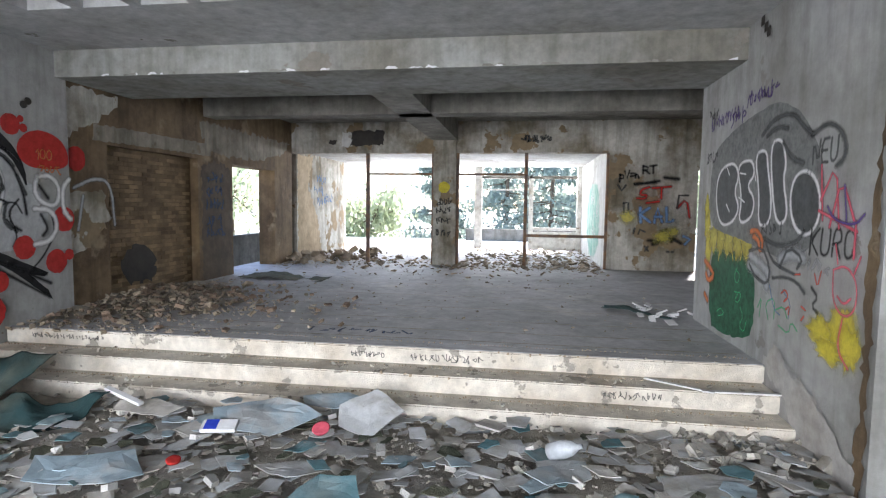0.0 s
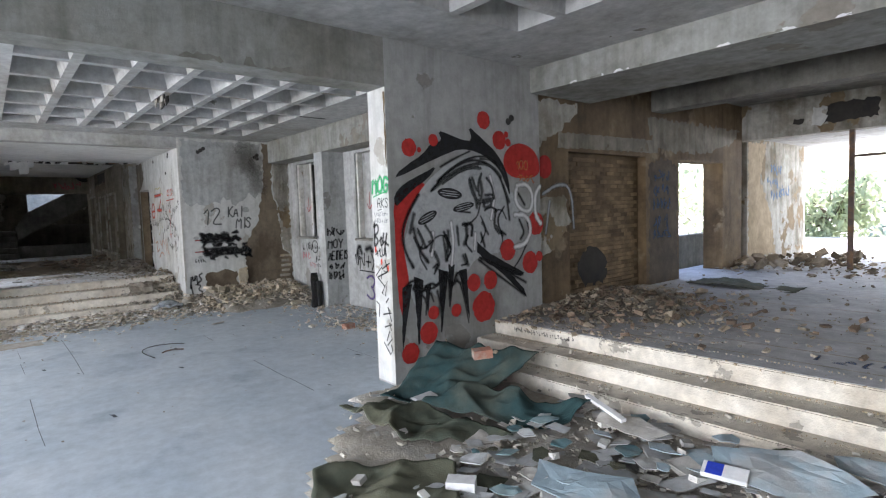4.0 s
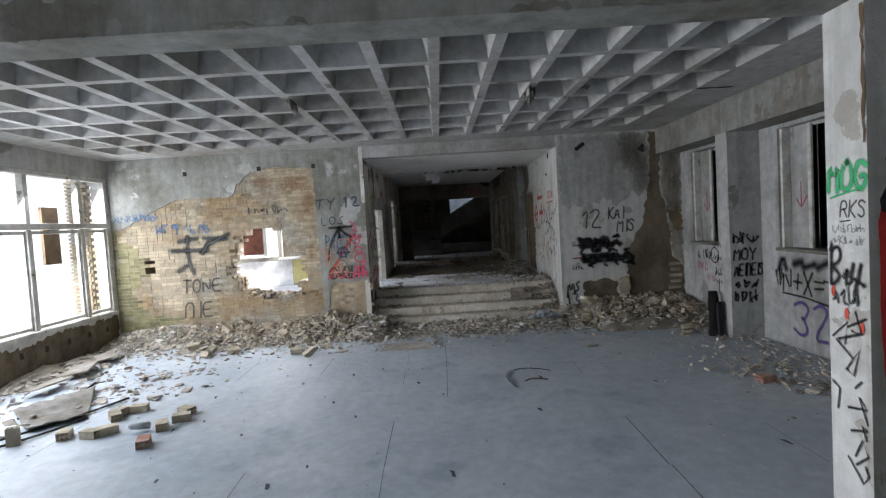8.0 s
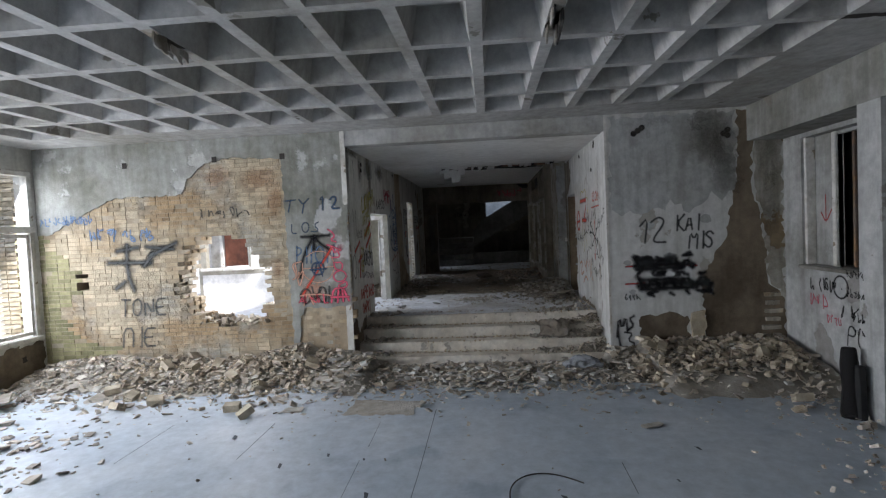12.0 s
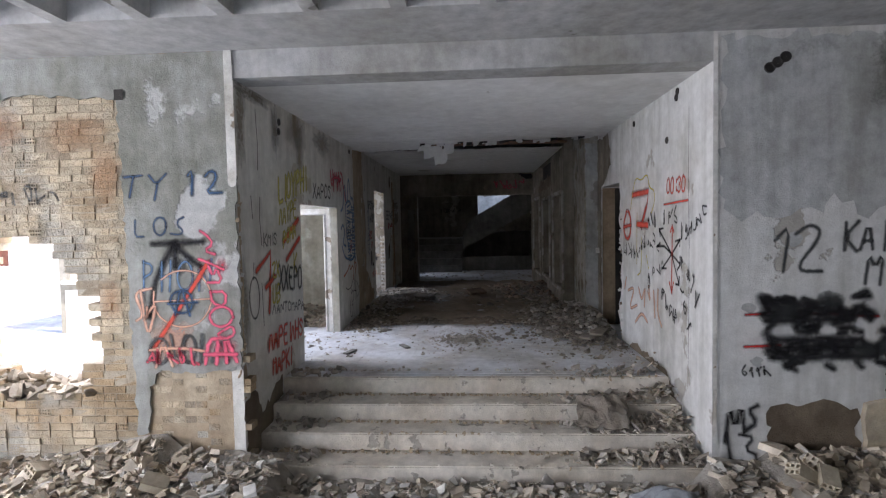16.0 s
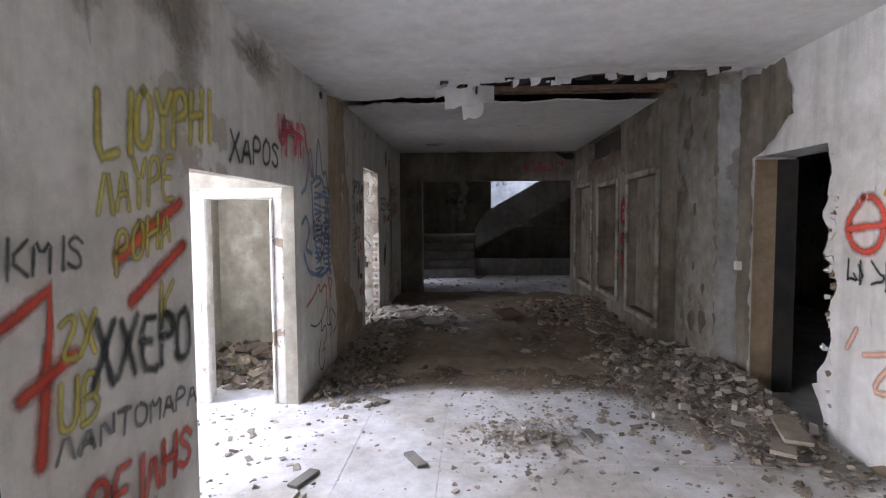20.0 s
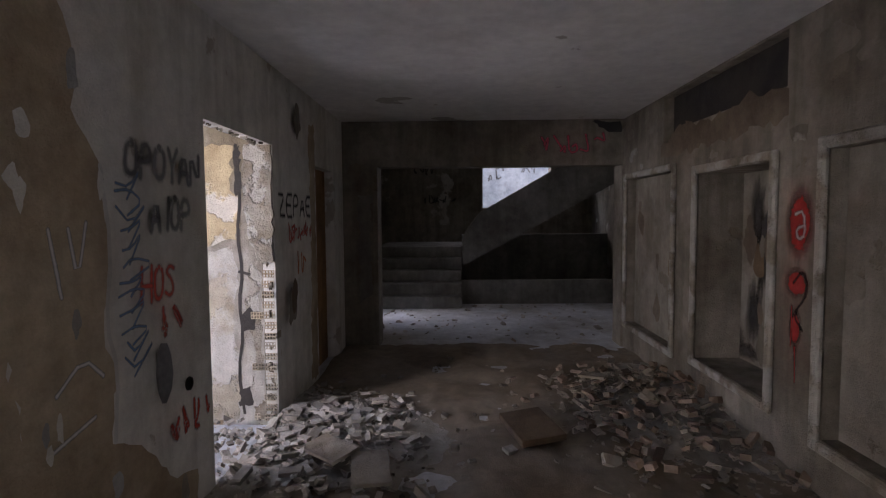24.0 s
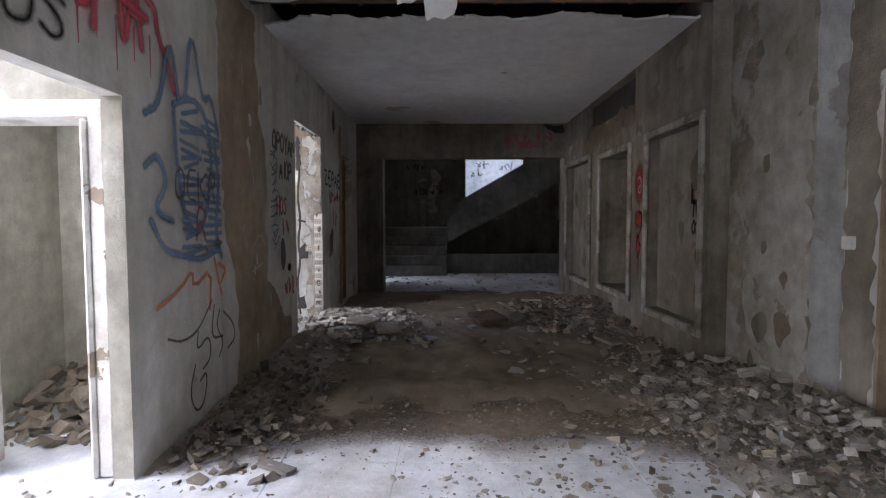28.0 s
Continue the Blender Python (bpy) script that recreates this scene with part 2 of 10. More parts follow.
def box(bm, x0, x1, y0, y1, z0, z1):
    v = [bm.verts.new(p) for p in ((x0, y0, z0), (x1, y0, z0), (x1, y1, z0), (x0, y1, z0), (x0, y0, z1), (x1, y0, z1), (x1, y1, z1), (x0, y1, z1))]
    for f in ((3, 2, 1, 0), (4, 5, 6, 7), (0, 1, 5, 4), (1, 2, 6, 5), (2, 3, 7, 6), (3, 0, 4, 7)):
        bm.faces.new([v[i] for i in f])
    return v


def boxes(*dims):
    bm = bmesh.new()
    for d in dims:
        box(bm, *d)
    return bm


def bevelled(bm, width=0.01, segments=1):
    bmesh.ops.bevel(bm, geom=bm.edges[:], offset=width, segments=segments, affect="EDGES")
    return bm


def bar(bm, x0, x1, y0, y1, z0, z1, b=0.006):
    t = bmesh.new()
    box(t, x0, x1, y0, y1, z0, z1)
    bevelled(t, b)
    me = bpy.data.meshes.new("tmp")
    t.to_mesh(me)
    t.free()
    bm.from_mesh(me)
    bpy.data.meshes.remove(me)


def wall_mesh(axis, at, thick, a0, a1, z0, z1, holes=()):
    """A wall in the plane axis = at, from at to at + thick, along the other axis from a0 to a1, with openings (a, b, z, top)."""
    cuts_a = sorted({a0, a1, *(v for h in holes for v in h[:2] if a0 < v < a1)})
    cuts_z = sorted({z0, z1, *(v for h in holes for v in h[2:] if z0 < v < z1)})
    solid = {}
    for i in range(len(cuts_a) - 1):
        for j in range(len(cuts_z) - 1):
            ca, cz = (cuts_a[i] + cuts_a[i + 1]) / 2, (cuts_z[j] + cuts_z[j + 1]) / 2
            solid[i, j] = not any(h[0] < ca < h[1] and h[2] < cz < h[3] for h in holes)
    bm = bmesh.new()
    seen = {}

    def vert(d, i, j):
        key = (d, i, j)
        if key not in seen:
            p = at + thick * d
            seen[key] = bm.verts.new((p, cuts_a[i], cuts_z[j]) if axis == "x" else (cuts_a[i], p, cuts_z[j]))
        return seen[key]

    for (i, j), full in solid.items():
        if not full:
            continue
        bm.faces.new([vert(0, i, j), vert(0, i + 1, j), vert(0, i + 1, j + 1), vert(0, i, j + 1)])
        bm.faces.new([vert(1, i, j + 1), vert(1, i + 1, j + 1), vert(1, i + 1, j), vert(1, i, j)])
        for di, dj, e in ((-1, 0, ((i, j), (i, j + 1))), (1, 0, ((i + 1, j), (i + 1, j + 1))), (0, -1, ((i, j), (i + 1, j))), (0, 1, ((i, j + 1), (i + 1, j + 1)))):
            if not solid.get((i + di, j + dj), False):
                bm.faces.new([vert(0, *e[0]), vert(0, *e[1]), vert(1, *e[1]), vert(1, *e[0])])
    bmesh.ops.recalc_face_normals(bm, faces=bm.faces[:])
    return bm


def wall(name, axis, at, thick, a0, a1, z0, z1, holes=(), material=None, label="", category="wall"):
    return structure(name, wall_mesh(axis, at, thick, a0, a1, z0, z1, holes), material or PLASTER, label, category)


# ---- floors ----
structure("floor_hall", boxes((-14.9, 1.9, -5.7, 6.7, -0.3, 0.0)), FLOOR_HALL, "blue-grey worn screed floor of the large hall", "floor")
structure("floor_foyer", boxes((-7.4, 4.2, 5.42, 20.2, 0.001, 0.5)), FLOOR_FOYER, "dusty grey raised floor of the foyer", "floor")
structure("floor_corridor", boxes((-31.8, -15.6, -6.0, 8.0, 0.0, 0.65)), FLOOR_CORR, "pale dusty corridor floor under fallen plaster", "floor")

# ---- walls and ceilings ----
PLASTER_ROOM = surface("olive_grey_room_plaster", (0.40, 0.385, 0.325), (0.29, 0.275, 0.225), 1.2, (0.42, 0.62), peel=(0.46, 0.445, 0.39), peel_at=(0.60, 0.66), drip=0.2, bump=0.35)
# darker brown plaster for the stair hall, also for corridor flakes
PLASTER_DIM = surface("dark_brown_stair_plaster", (0.28, 0.25, 0.20), (0.15, 0.13, 0.10), 0.8, (0.42, 0.62), peel=(0.36, 0.34, 0.29), peel_at=(0.60, 0.62), drip=0.4, bump=0.5)
RIB = 3.70
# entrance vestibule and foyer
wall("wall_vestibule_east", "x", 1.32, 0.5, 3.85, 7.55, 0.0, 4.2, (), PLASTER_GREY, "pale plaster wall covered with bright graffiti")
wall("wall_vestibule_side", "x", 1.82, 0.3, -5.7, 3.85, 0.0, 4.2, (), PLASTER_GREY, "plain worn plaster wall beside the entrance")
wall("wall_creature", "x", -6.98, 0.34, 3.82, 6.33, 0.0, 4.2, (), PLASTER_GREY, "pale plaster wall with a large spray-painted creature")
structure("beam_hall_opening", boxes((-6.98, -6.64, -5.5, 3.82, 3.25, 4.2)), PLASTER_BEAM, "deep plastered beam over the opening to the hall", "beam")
wall("wall_foyer_west", "x", -7.1, 0.4, 6.33, 13.2, 0.45, 4.2, ((7.05, 9.2, 0.45, 2.72), (10.36, 12.24, 0.45, 2.71)), PLASTER_BROWN, "dark brown foyer wall with the plaster fallen off")
wall("wall_foyer_north", "y", 13.2, 0.3, -7.1, 4.0, 0.45, 4.2, ((-6.85, -3.08, 0.45, 3.21), (-2.53, 1.03, 0.45, 3.21), (2.97, 3.3, 0.5, 2.82)), PLASTER_STAINED, "stained plaster wall with two wide glassless openings")
wall("wall_foyer_east", "x", 3.6, 0.3, 7.55, 13.2, 0.5, 4.2, (), PLASTER_STAINED, "stained plaster wall in the dark recess")
wall("wall_recess_south", "y", 7.25, 0.3, 1.82, 3.9, 0.5, 4.2, (), PLASTER_STAINED, "plain wall of the dark recess")
wall("wall_entrance", "y", -5.7, 0.3, -6.98, 1.82, 0.0, 4.2, ((-6.4, -2.9, 0.0, 3.3), (-2.5, 1.0, 0.0, 3.3)), PLASTER, "entrance wall with wide openings")
structure("ceiling_foyer", boxes((-7.1, 4.0, 7.5, 13.5, 3.95, 4.2)), CONCRETE, "stained concrete foyer ceiling", "ceiling")
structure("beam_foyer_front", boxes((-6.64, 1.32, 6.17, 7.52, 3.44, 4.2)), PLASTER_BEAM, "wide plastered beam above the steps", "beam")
structure("beam_foyer_middle", boxes((-3.1, -2.5, 7.52, 13.2, 3.5, 4.0)), CONCRETE, "concrete beam running to the column", "beam")
structure("beam_foyer_cross", boxes((-6.7, 3.6, 9.4, 9.8, 3.5, 4.0)), CONCRETE, "stained concrete cross beam", "beam")
structure("column_foyer", boxes((-3.08, -2.53, 13.12, 13.55, 0.5, 3.9)), PLASTER_STAINED, "stained square column between the openings", "column")

# veranda beyond the foyer
structure("ceiling_veranda", boxes((-8.0, 3.0, 13.5, 19.2, 3.3, 3.6)), PLASTER_CEIL, "flaking veranda ceiling", "ceiling")
wall("wall_veranda_west", "x", -7.0, 0.3, 13.5, 17.2, 0.5, 3.3, (), PLASTER_STAINED, "sunlit veranda wall with peeling plaster")
wall("wall_veranda_east", "x", 1.0, 0.3, 13.5, 19.2, 0.5, 3.3, (), PLASTER, "pale veranda wall with green graffiti")

# hall
wall("wall_hall_window", "y", -5.6, 0.3, -14.9, -6.98, 0.0, 4.2, ((-14.5, -7.6, 0.62, 3.34),), PLASTER, "plaster wall under and over the long window")
wall("wall_hall_right", "y", 6.3, 0.5, -14.9, -6.98, 0.0, 4.2, ((-14.12, -12.75, 1.42, 3.14), (-11.42, -10.05, 1.42, 3.14)), PLASTER_DULL, "white plaster wall with two deep window recesses")
wall("wall_recess_back", "y", 6.46, 0.06, -14.6, -9.5, 1.3, 3.3, ((-13.6, -12.8, 1.42, 3.1), (-10.9, -10.1, 1.42, 3.1)), PLASTER_DULL, "blocked-up window recess")
# near-black backing, so the slots read as deep shade
wall("wall_recess_end", "y", 6.72, 0.2, -14.6, -9.5, 1.2, 3.4, (), DARK, "near-black backing for the shade in the window slots")
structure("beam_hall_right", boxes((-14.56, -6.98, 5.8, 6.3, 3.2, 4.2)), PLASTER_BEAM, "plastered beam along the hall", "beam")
structure("pier_hall", boxes((-12.2, -11.86, 5.8, 6.3, 0.0, 3.2)), PLASTER_DULL, "white plastered pier with black tags", "column")
wall("wall_niche_right", "x", -14.86, 0.3, 3.77, 6.8, 0.0, 4.2, (), PLASTER, "white plaster wall with black lettering and a torn brown strip")
structure("beam_niche", boxes((-14.86, -14.56, -0.15, 3.77, 3.47, 4.2)), PLASTER_CEIL, "plastered beam over the corridor steps", "beam")


def waffle(name, x0, x1, y0, y1, cx0, cy0, px, py, nx, ny, z, top, depth, label, rib=0.11, taper=0.07):
    """A ceiling slab with rows of tapered coffers."""
    bm = bmesh.new()
    xs, ys = [x0], [y0]
    for i in range(nx):
        xs += [cx0 + i * px + rib / 2, cx0 + (i + 1) * px - rib / 2]
    for j in range(ny):
        ys += [cy0 + j * py + rib / 2, cy0 + (j + 1) * py - rib / 2]
    xs.append(x1), ys.append(y1)
    grid = [[bm.verts.new((x, y, z)) for y in ys] for x in xs]
    for i in range(len(xs) - 1):
        for j in range(len(ys) - 1):
            q = [grid[i][j], grid[i][j + 1], grid[i + 1][j + 1], grid[i + 1][j]]
            if i % 2 == 1 and j % 2 == 1:
                t = taper
                up = [bm.verts.new((xs[i + a] + (t if a == 0 else -t), ys[j + b] + (t if b == 0 else -t), z + depth)) for a, b in ((0, 0), (0, 1), (1, 1), (1, 0))]
                bm.faces.new(up)
                for k in range(4):
                    bm.faces.new([q[k], q[(k + 1) % 4], up[(k + 1) % 4], up[k]])
            else:
                bm.faces.new(q)
    box(bm, x0, x1, y0, y1, z + depth + 0.05, top)
    return structure(name, bm, PLASTER_CEIL, label, "ceiling")


waffle("ceiling_hall", -14.56, -6.98, -5.3, 5.8, -7.185 - 7 * 0.955, 1.37 - 10 * 0.605, 0.955, 0.605, 7, 16, RIB, 4.2, 0.3, "white waffle ceiling with deep coffers")
waffle("ceiling_vestibule", -6.64, 1.82, -5.4, 6.17, -5.75, 4.95 - 10 * 0.955, 0.605, 0.955, 11, 10, 3.76, 4.2, 0.3, "white waffle ceiling of the entrance")

# corridor
wall("wall_corridor_left", "y", -0.25, 0.1, -24.65, -14.575, 0.0, 3.9, ((-17.9, -16.24, 0.62, 2.48), (-22.0, -20.83, 0.62, 2.9), (-24.1, -23.3, 0.62, 2.85)), PLASTER_WARM, "graffiti-covered peeling corridor wall")
wall("wall_niche_left_core", "y", -0.5, 0.246, -16.24, -14.86, 0.0, 3.9, (), PLASTER, "thick wall beside the passage")
wall("wall_niche_side", "y", 3.77, 0.35, -18.7, -14.86, 0.0, 3.9, ((-18.39, -16.95, 0.62, 2.72),), PLASTER, "white corridor wall with graffiti and a broken doorway")
wall("wall_corridor_right", "y", 3.4, 0.4, -24.65, -19.6, 0.6, 3.9, ((-24.47, -23.05, 1.0, 2.75), (-22.52, -21.4, 1.06, 2.68), (-20.85, -19.72, 1.02, 2.7), (-23.35, -21.28, 3.14, 3.5), (-23.35, -22.68, 2.93, 3.5)), PLASTER_CORR, "peeling corridor wall with framed panels")
structure("pilaster_corridor", boxes((-19.62, -18.65, 3.56, 4.2, 0.6, 3.9)), PILASTER, "mottled peeling pilaster", "pilaster")
structure("ceiling_corridor_front", boxes((-18.25, -14.86, -0.5, 4.1, 3.47, 3.9)), PLASTER_PALE, "white corridor ceiling with a torn edge", "ceiling")
structure("ceiling_corridor_back", boxes((-24.65, -19.95, -0.5, 4.1, 3.52, 3.545)), PLASTER_PALE, "stained corridor ceiling", "ceiling")
# near-black slab: the shade above the torn ceiling as colour
structure("ceiling_cavity", boxes((-24.65, -18.25, -0.5, 4.1, 3.75, 3.9)), DARK, "near-black slab for the shade above the broken ceiling", "ceiling")
wall("wall_corridor_end", "x", -24.95, 0.3, -1.2, 4.9, 0.6, 5.3, ((0.3, 3.37, 0.6, 2.95),), PLASTER_CORR, "dim wall with a wide opening to the stairs")
# near-black backing: the shade of the hollow as colour
structure("cavity_back", boxes((-23.34, -21.29, 3.5, 3.56, 2.94, 3.5)), DARK, "near-black backing for the shade in the broken wall top", "wall")
# side passage
wall("wall_passage_far", "x", -18.1, 0.15, -4.48, -0.252, 0.0, 3.9, ((-1.06, -0.28, 0.6, 2.45), (-2.9, -1.52, 1.4, 2.64), (-4.3, -3.3, 1.47, 2.5)), PLASTER_ROOM, "bright outer wall with a white door frame and a small window")
structure("ceiling_side_room", boxes((-19.6, -18.1, -1.75, -0.254, 3.0, 3.3)), PLASTER_CEIL, "ceiling of a small room", "ceiling")
wall("wall_side_room_end", "y", -4.48, 0.25, -20.3, -18.252, 0.0, 3.9, (), SKY_WHITE, "pale end wall of the small room")
# the opening in this back wall is added for the room's lamp
wall("wall_side_room_back", "y", -1.75, 0.3, -19.3, -18.1, 0.0, 3.0, ((-18.44, -18.12, 1.3, 2.6),), PLASTER_ROOM, "stained back wall of a small room")
wall("wall_side_room_far", "x", -19.6, 0.3, -1.75, -0.252, 0.0, 3.0, (), PLASTER_ROOM, "stained wall of a small room")
wall("wall_doorway_far", "x", -22.3, 0.3, -4.0, -0.252, 0.6, 3.9, (), PLASTER_STAINED, "bright broken wall behind the doorway")
structure("ceiling_doorway", boxes((-22.3, -20.3, -1.6, -0.254, 3.3, 3.6)), PLASTER_CEIL, "room ceiling", "ceiling")
# room behind the right doorway and panels
structure("wall_dark_room", boxes((-24.95, -16.0, 7.0, 7.3, 0.6, 3.9)), PLASTER_STAINED, "wall of an unlit room", "wall")
structure("wall_dark_room_end", boxes((-24.95, -24.7, 4.1, 7.0, 0.6, 3.9)), PLASTER_STAINED, "end wall of an unlit room", "wall")
structure("wall_dark_room_side", boxes((-16.3, -16.0, 4.1, 7.0, 0.65, 3.9)), PLASTER_STAINED, "wall of an unlit room", "wall")
structure("ceiling_dark_room", boxes((-24.95, -16.0, 3.8, 7.3, 3.9, 4.1)), PLASTER_CEIL, "ceiling over the unlit rooms", "ceiling")
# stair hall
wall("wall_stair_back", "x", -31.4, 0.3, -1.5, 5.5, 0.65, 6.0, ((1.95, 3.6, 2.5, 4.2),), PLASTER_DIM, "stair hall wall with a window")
# the slot in the left stair wall is added for the fill lamp
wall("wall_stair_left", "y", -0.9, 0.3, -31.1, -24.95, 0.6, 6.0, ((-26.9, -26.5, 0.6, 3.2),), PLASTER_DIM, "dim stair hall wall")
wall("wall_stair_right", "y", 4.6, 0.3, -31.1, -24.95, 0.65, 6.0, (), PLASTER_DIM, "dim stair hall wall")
structure("ceiling_stair", boxes((-31.4, -24.952, -1.2, 4.9, 5.0, 5.3)), PLASTER_CEIL, "stair hall ceiling", "ceiling")

# ---- steps ----
def flight(name, axis, start, rise, tread, n, a0, a1, z0, sign, label, end=None):
    ob = tagged(new(name), label, "steps")
    for i in range(n):
        bm = bmesh.new()
        p0 = start + sign * tread * i
        p1 = end if end is not None else start + sign * tread * n
        lo, hi = min(p0, p1), max(p0, p1)
        z = z0 + rise * i
        if axis == "y":
            box(bm, a0, a1, lo, hi, z + 0.001, z + rise)
        else:
            box(bm, lo, hi, a0, a1, z + 0.001, z + rise)
        bevelled(bm, 0.012, 2)
        part("step", bm, STEP_STONE, ob)
    return ob


flight("foyer_steps", "y", 4.72, 0.166, 0.33, 3, -6.64, 1.32, 0.0, 1, "three worn cream stone steps to the foyer", 5.42)
flight("corridor_steps", "x", -14.57, 0.1625, 0.315, 4, -0.15, 3.77, 0.0, -1, "four chipped stone steps up to the corridor", -15.6)

# ---- outside ----
structure("ground", boxes((-400, 400, -400, 400, -0.62, -0.32)), surface("pale_dry_ground", (0.62, 0.60, 0.54), (0.42, 0.44, 0.32), 0.3, (0.5, 0.66)), "pale dry ground with grass", "ground")

# ---- paint, patches and lettering on walls ----
class Face:
    """One side of a wall: u runs along the wall, v up, d out of it. normal: the axis and sign towards which it faces."""

    def __init__(self, parent, normal, at):
        self.parent, self.axis, self.at = parent, normal[1], at
        self.sign = 1 if normal[0] == "+" else -1
        self.right = {"+x": 1, "-x": -1, "-y": 1, "+y": -1, "-z": 1}[normal]
        self.layer = 0

    def put(self, u, v, d):
        p = self.at + self.sign * d
        if self.axis == "z":
            return Vector((u, v, p))
        return Vector((p, u, v)) if self.axis == "x" else Vector((u, p, v))

    def next_depth(self):
        self.layer += 1
        return 0.002 + 0.00015 * self.layer


def chaikin(pts, rounds, closed=False):
    for _ in range(rounds):
        out = [] if closed else [pts[0]]
        n = len(pts)
        for i in range(n if closed else n - 1):
            a, b = pts[i], pts[(i + 1) % n]
            out += [(a[0] * 0.75 + b[0] * 0.25, a[1] * 0.75 + b[1] * 0.25), (a[0] * 0.25 + b[0] * 0.75, a[1] * 0.25 + b[1] * 0.75)]
        pts = out if closed else out + [pts[-1]]
    return pts


def ribbon(bm, face, pts, width, depth, taper=0.0):
    """A sprayed stroke; "fade" is 1 along its rim, where the paint thins out."""
    fade = bm.verts.layers.float.get("fade") or bm.verts.layers.float.new("fade")
    n = len(pts)
    rows = []
    for i, (u, v) in enumerate(pts):
        a, b = pts[max(0, i - 1)], pts[min(n - 1, i + 1)]
        du, dv = b[0] - a[0], b[1] - a[1]
        ln = math.hypot(du, dv) or 1e-6
        w = width * 0.82 * (1 - taper * i / max(1, n - 1)) * random.uniform(0.86, 1.1)
        nu, nv = -dv / ln * w, du / ln * w
        row = [bm.verts.new(face.put(u + nu, v + nv, depth)), bm.verts.new(face.put(u, v, depth)), bm.verts.new(face.put(u - nu, v - nv, depth))]
        row[0][fade] = row[2][fade] = 1.0
        rows.append(row)
    for p, q in zip(rows, rows[1:]):
        bm.faces.new((p[0], q[0], q[1], p[1]))
        bm.faces.new((p[1], q[1], q[2], p[2]))
    axis = Vector([0, 0, 0])
    axis["xyz".index(face.axis)] = 1
    for (s0, c, s1), (o0, o, o1) in ((rows[0], rows[1]), (rows[-1], rows[-2])):
        r = s0.co - c.co
        turn = 1 if (Matrix.Rotation(math.pi / 2, 3, axis) @ r).dot(c.co - o.co) > 0 else -1
        arc = [s0]
        for j in range(1, 5):
            p = bm.verts.new(c.co + Matrix.Rotation(turn * math.pi * j / 5, 3, axis) @ r)
            p[fade] = 1.0
            arc.append(p)
        arc.append(s1)
        for p, q in zip(arc, arc[1:]):
            bm.faces.new((c, p, q))


def strokes(face, name, material, lines, width, rounds=2, label="", taper=0.0):
    bm = bmesh.new()
    for ln in lines:
        ribbon(bm, face, chaikin(ln, rounds), width, face.next_depth(), taper)
    return part(name, bm, material, face.parent, label)


GLYPHS = {
    "A": "00 26 40|12 32", "B": "00 06 36 44 33 03|33 42 30 00", "D": "00 06 26 43 20 00", "E": "46 06 00 40|03 33", "G": "45 26 05 01 20 41 43 23",
    "H": "00 06|40 46|03 43", "I": "20 26", "K": "00 06|46 03 40", "L": "06 00 40", "M": "00 06 23 46 40", "N": "00 06 40 46", "O": "26 05 01 20 41 45 26",
    "P": "00 06 36 44 33 03", "R": "00 06 36 44 33 03|23 40", "S": "45 26 05 14 33 41 20 01", "T": "06 46|26 20", "U": "06 01 20 41 46", "X": "06 40|00 46",
    "Y": "06 23 46|23 20", "Z": "06 46 00 40", "^": "00 26 40", "~": "00 06 46 40", "=": "02 42|04 44", "+": "03 43|21 25", "0": "26 05 01 20 41 45 26",
    "1": "04 26 20", "2": "05 26 45 00 40", "3": "05 26 45 33 23 33 41 20 01", "7": "06 46 10|13 43", ":": "21 22|24 25", "#": "06 46|03 43|00 40", ".": "20 21",
}


def lettering(face, text, u, v, height, width, material, label="", slant=0.08, wobble=0.06, spacing=0.85, rise=0.0):
    """Hand-painted letters on a wall; u, v is the lower left corner as one reads it."""
    k = height / 6
    x = 0.0
    for ch in text:
        if ch in GLYPHS:
            bm = bmesh.new()
            for line in GLYPHS[ch].split("|"):
                pts = []
                for c in line.split():
                    gx, gy = int(c[0]) + random.uniform(-wobble, wobble) * 4, int(c[1]) + random.uniform(-wobble, wobble) * 4
                    pts.append((u + face.right * (x + gx * k * spacing + gy * k * slant), v + gy * k + rise * (x + gx * k * spacing)))
                curved = ch in "BDGOPRSU023"
                ribbon(bm, face, chaikin(pts, 3 if curved else 1), width, face.next_depth())
            part("letter", bm, material, face.parent, label or "hand-sprayed letter")
        x += k * (5.4 * spacing if ch not in "I1:. " else 3.2 * spacing)


def scrawl(face, u, v, length, height, width, material, label="", slope=0.0):
    """An unreadable tag: a run of loose looping strokes."""
    cell = height * random.uniform(0.5, 0.65)
    n = max(2, int(length / cell))
    for i in range(n):
        x0, z0 = length * i / n, slope * length * i / n
        count = random.choice((4, 4, 5, 6))
        pts = [(x0 + cell * random.uniform(-0.15, 1.1), z0 + height * random.uniform(0.0, 1.05)) for _ in range(count)]
        if random.random() < 0.45:
            pts = [(x0 + cell * 0.1, z0 + height * random.uniform(0.8, 1.1)), (x0 + cell * random.uniform(0, 0.3), z0), *pts[1:]]
        pts = [(u + face.right * x, v + z) for x, z in pts]
        bm = bmesh.new()
        ribbon(bm, face, chaikin(pts, 2), width, face.next_depth())
        part("tag_stroke", bm, material, face.parent, label or "unreadable sprayed mark")


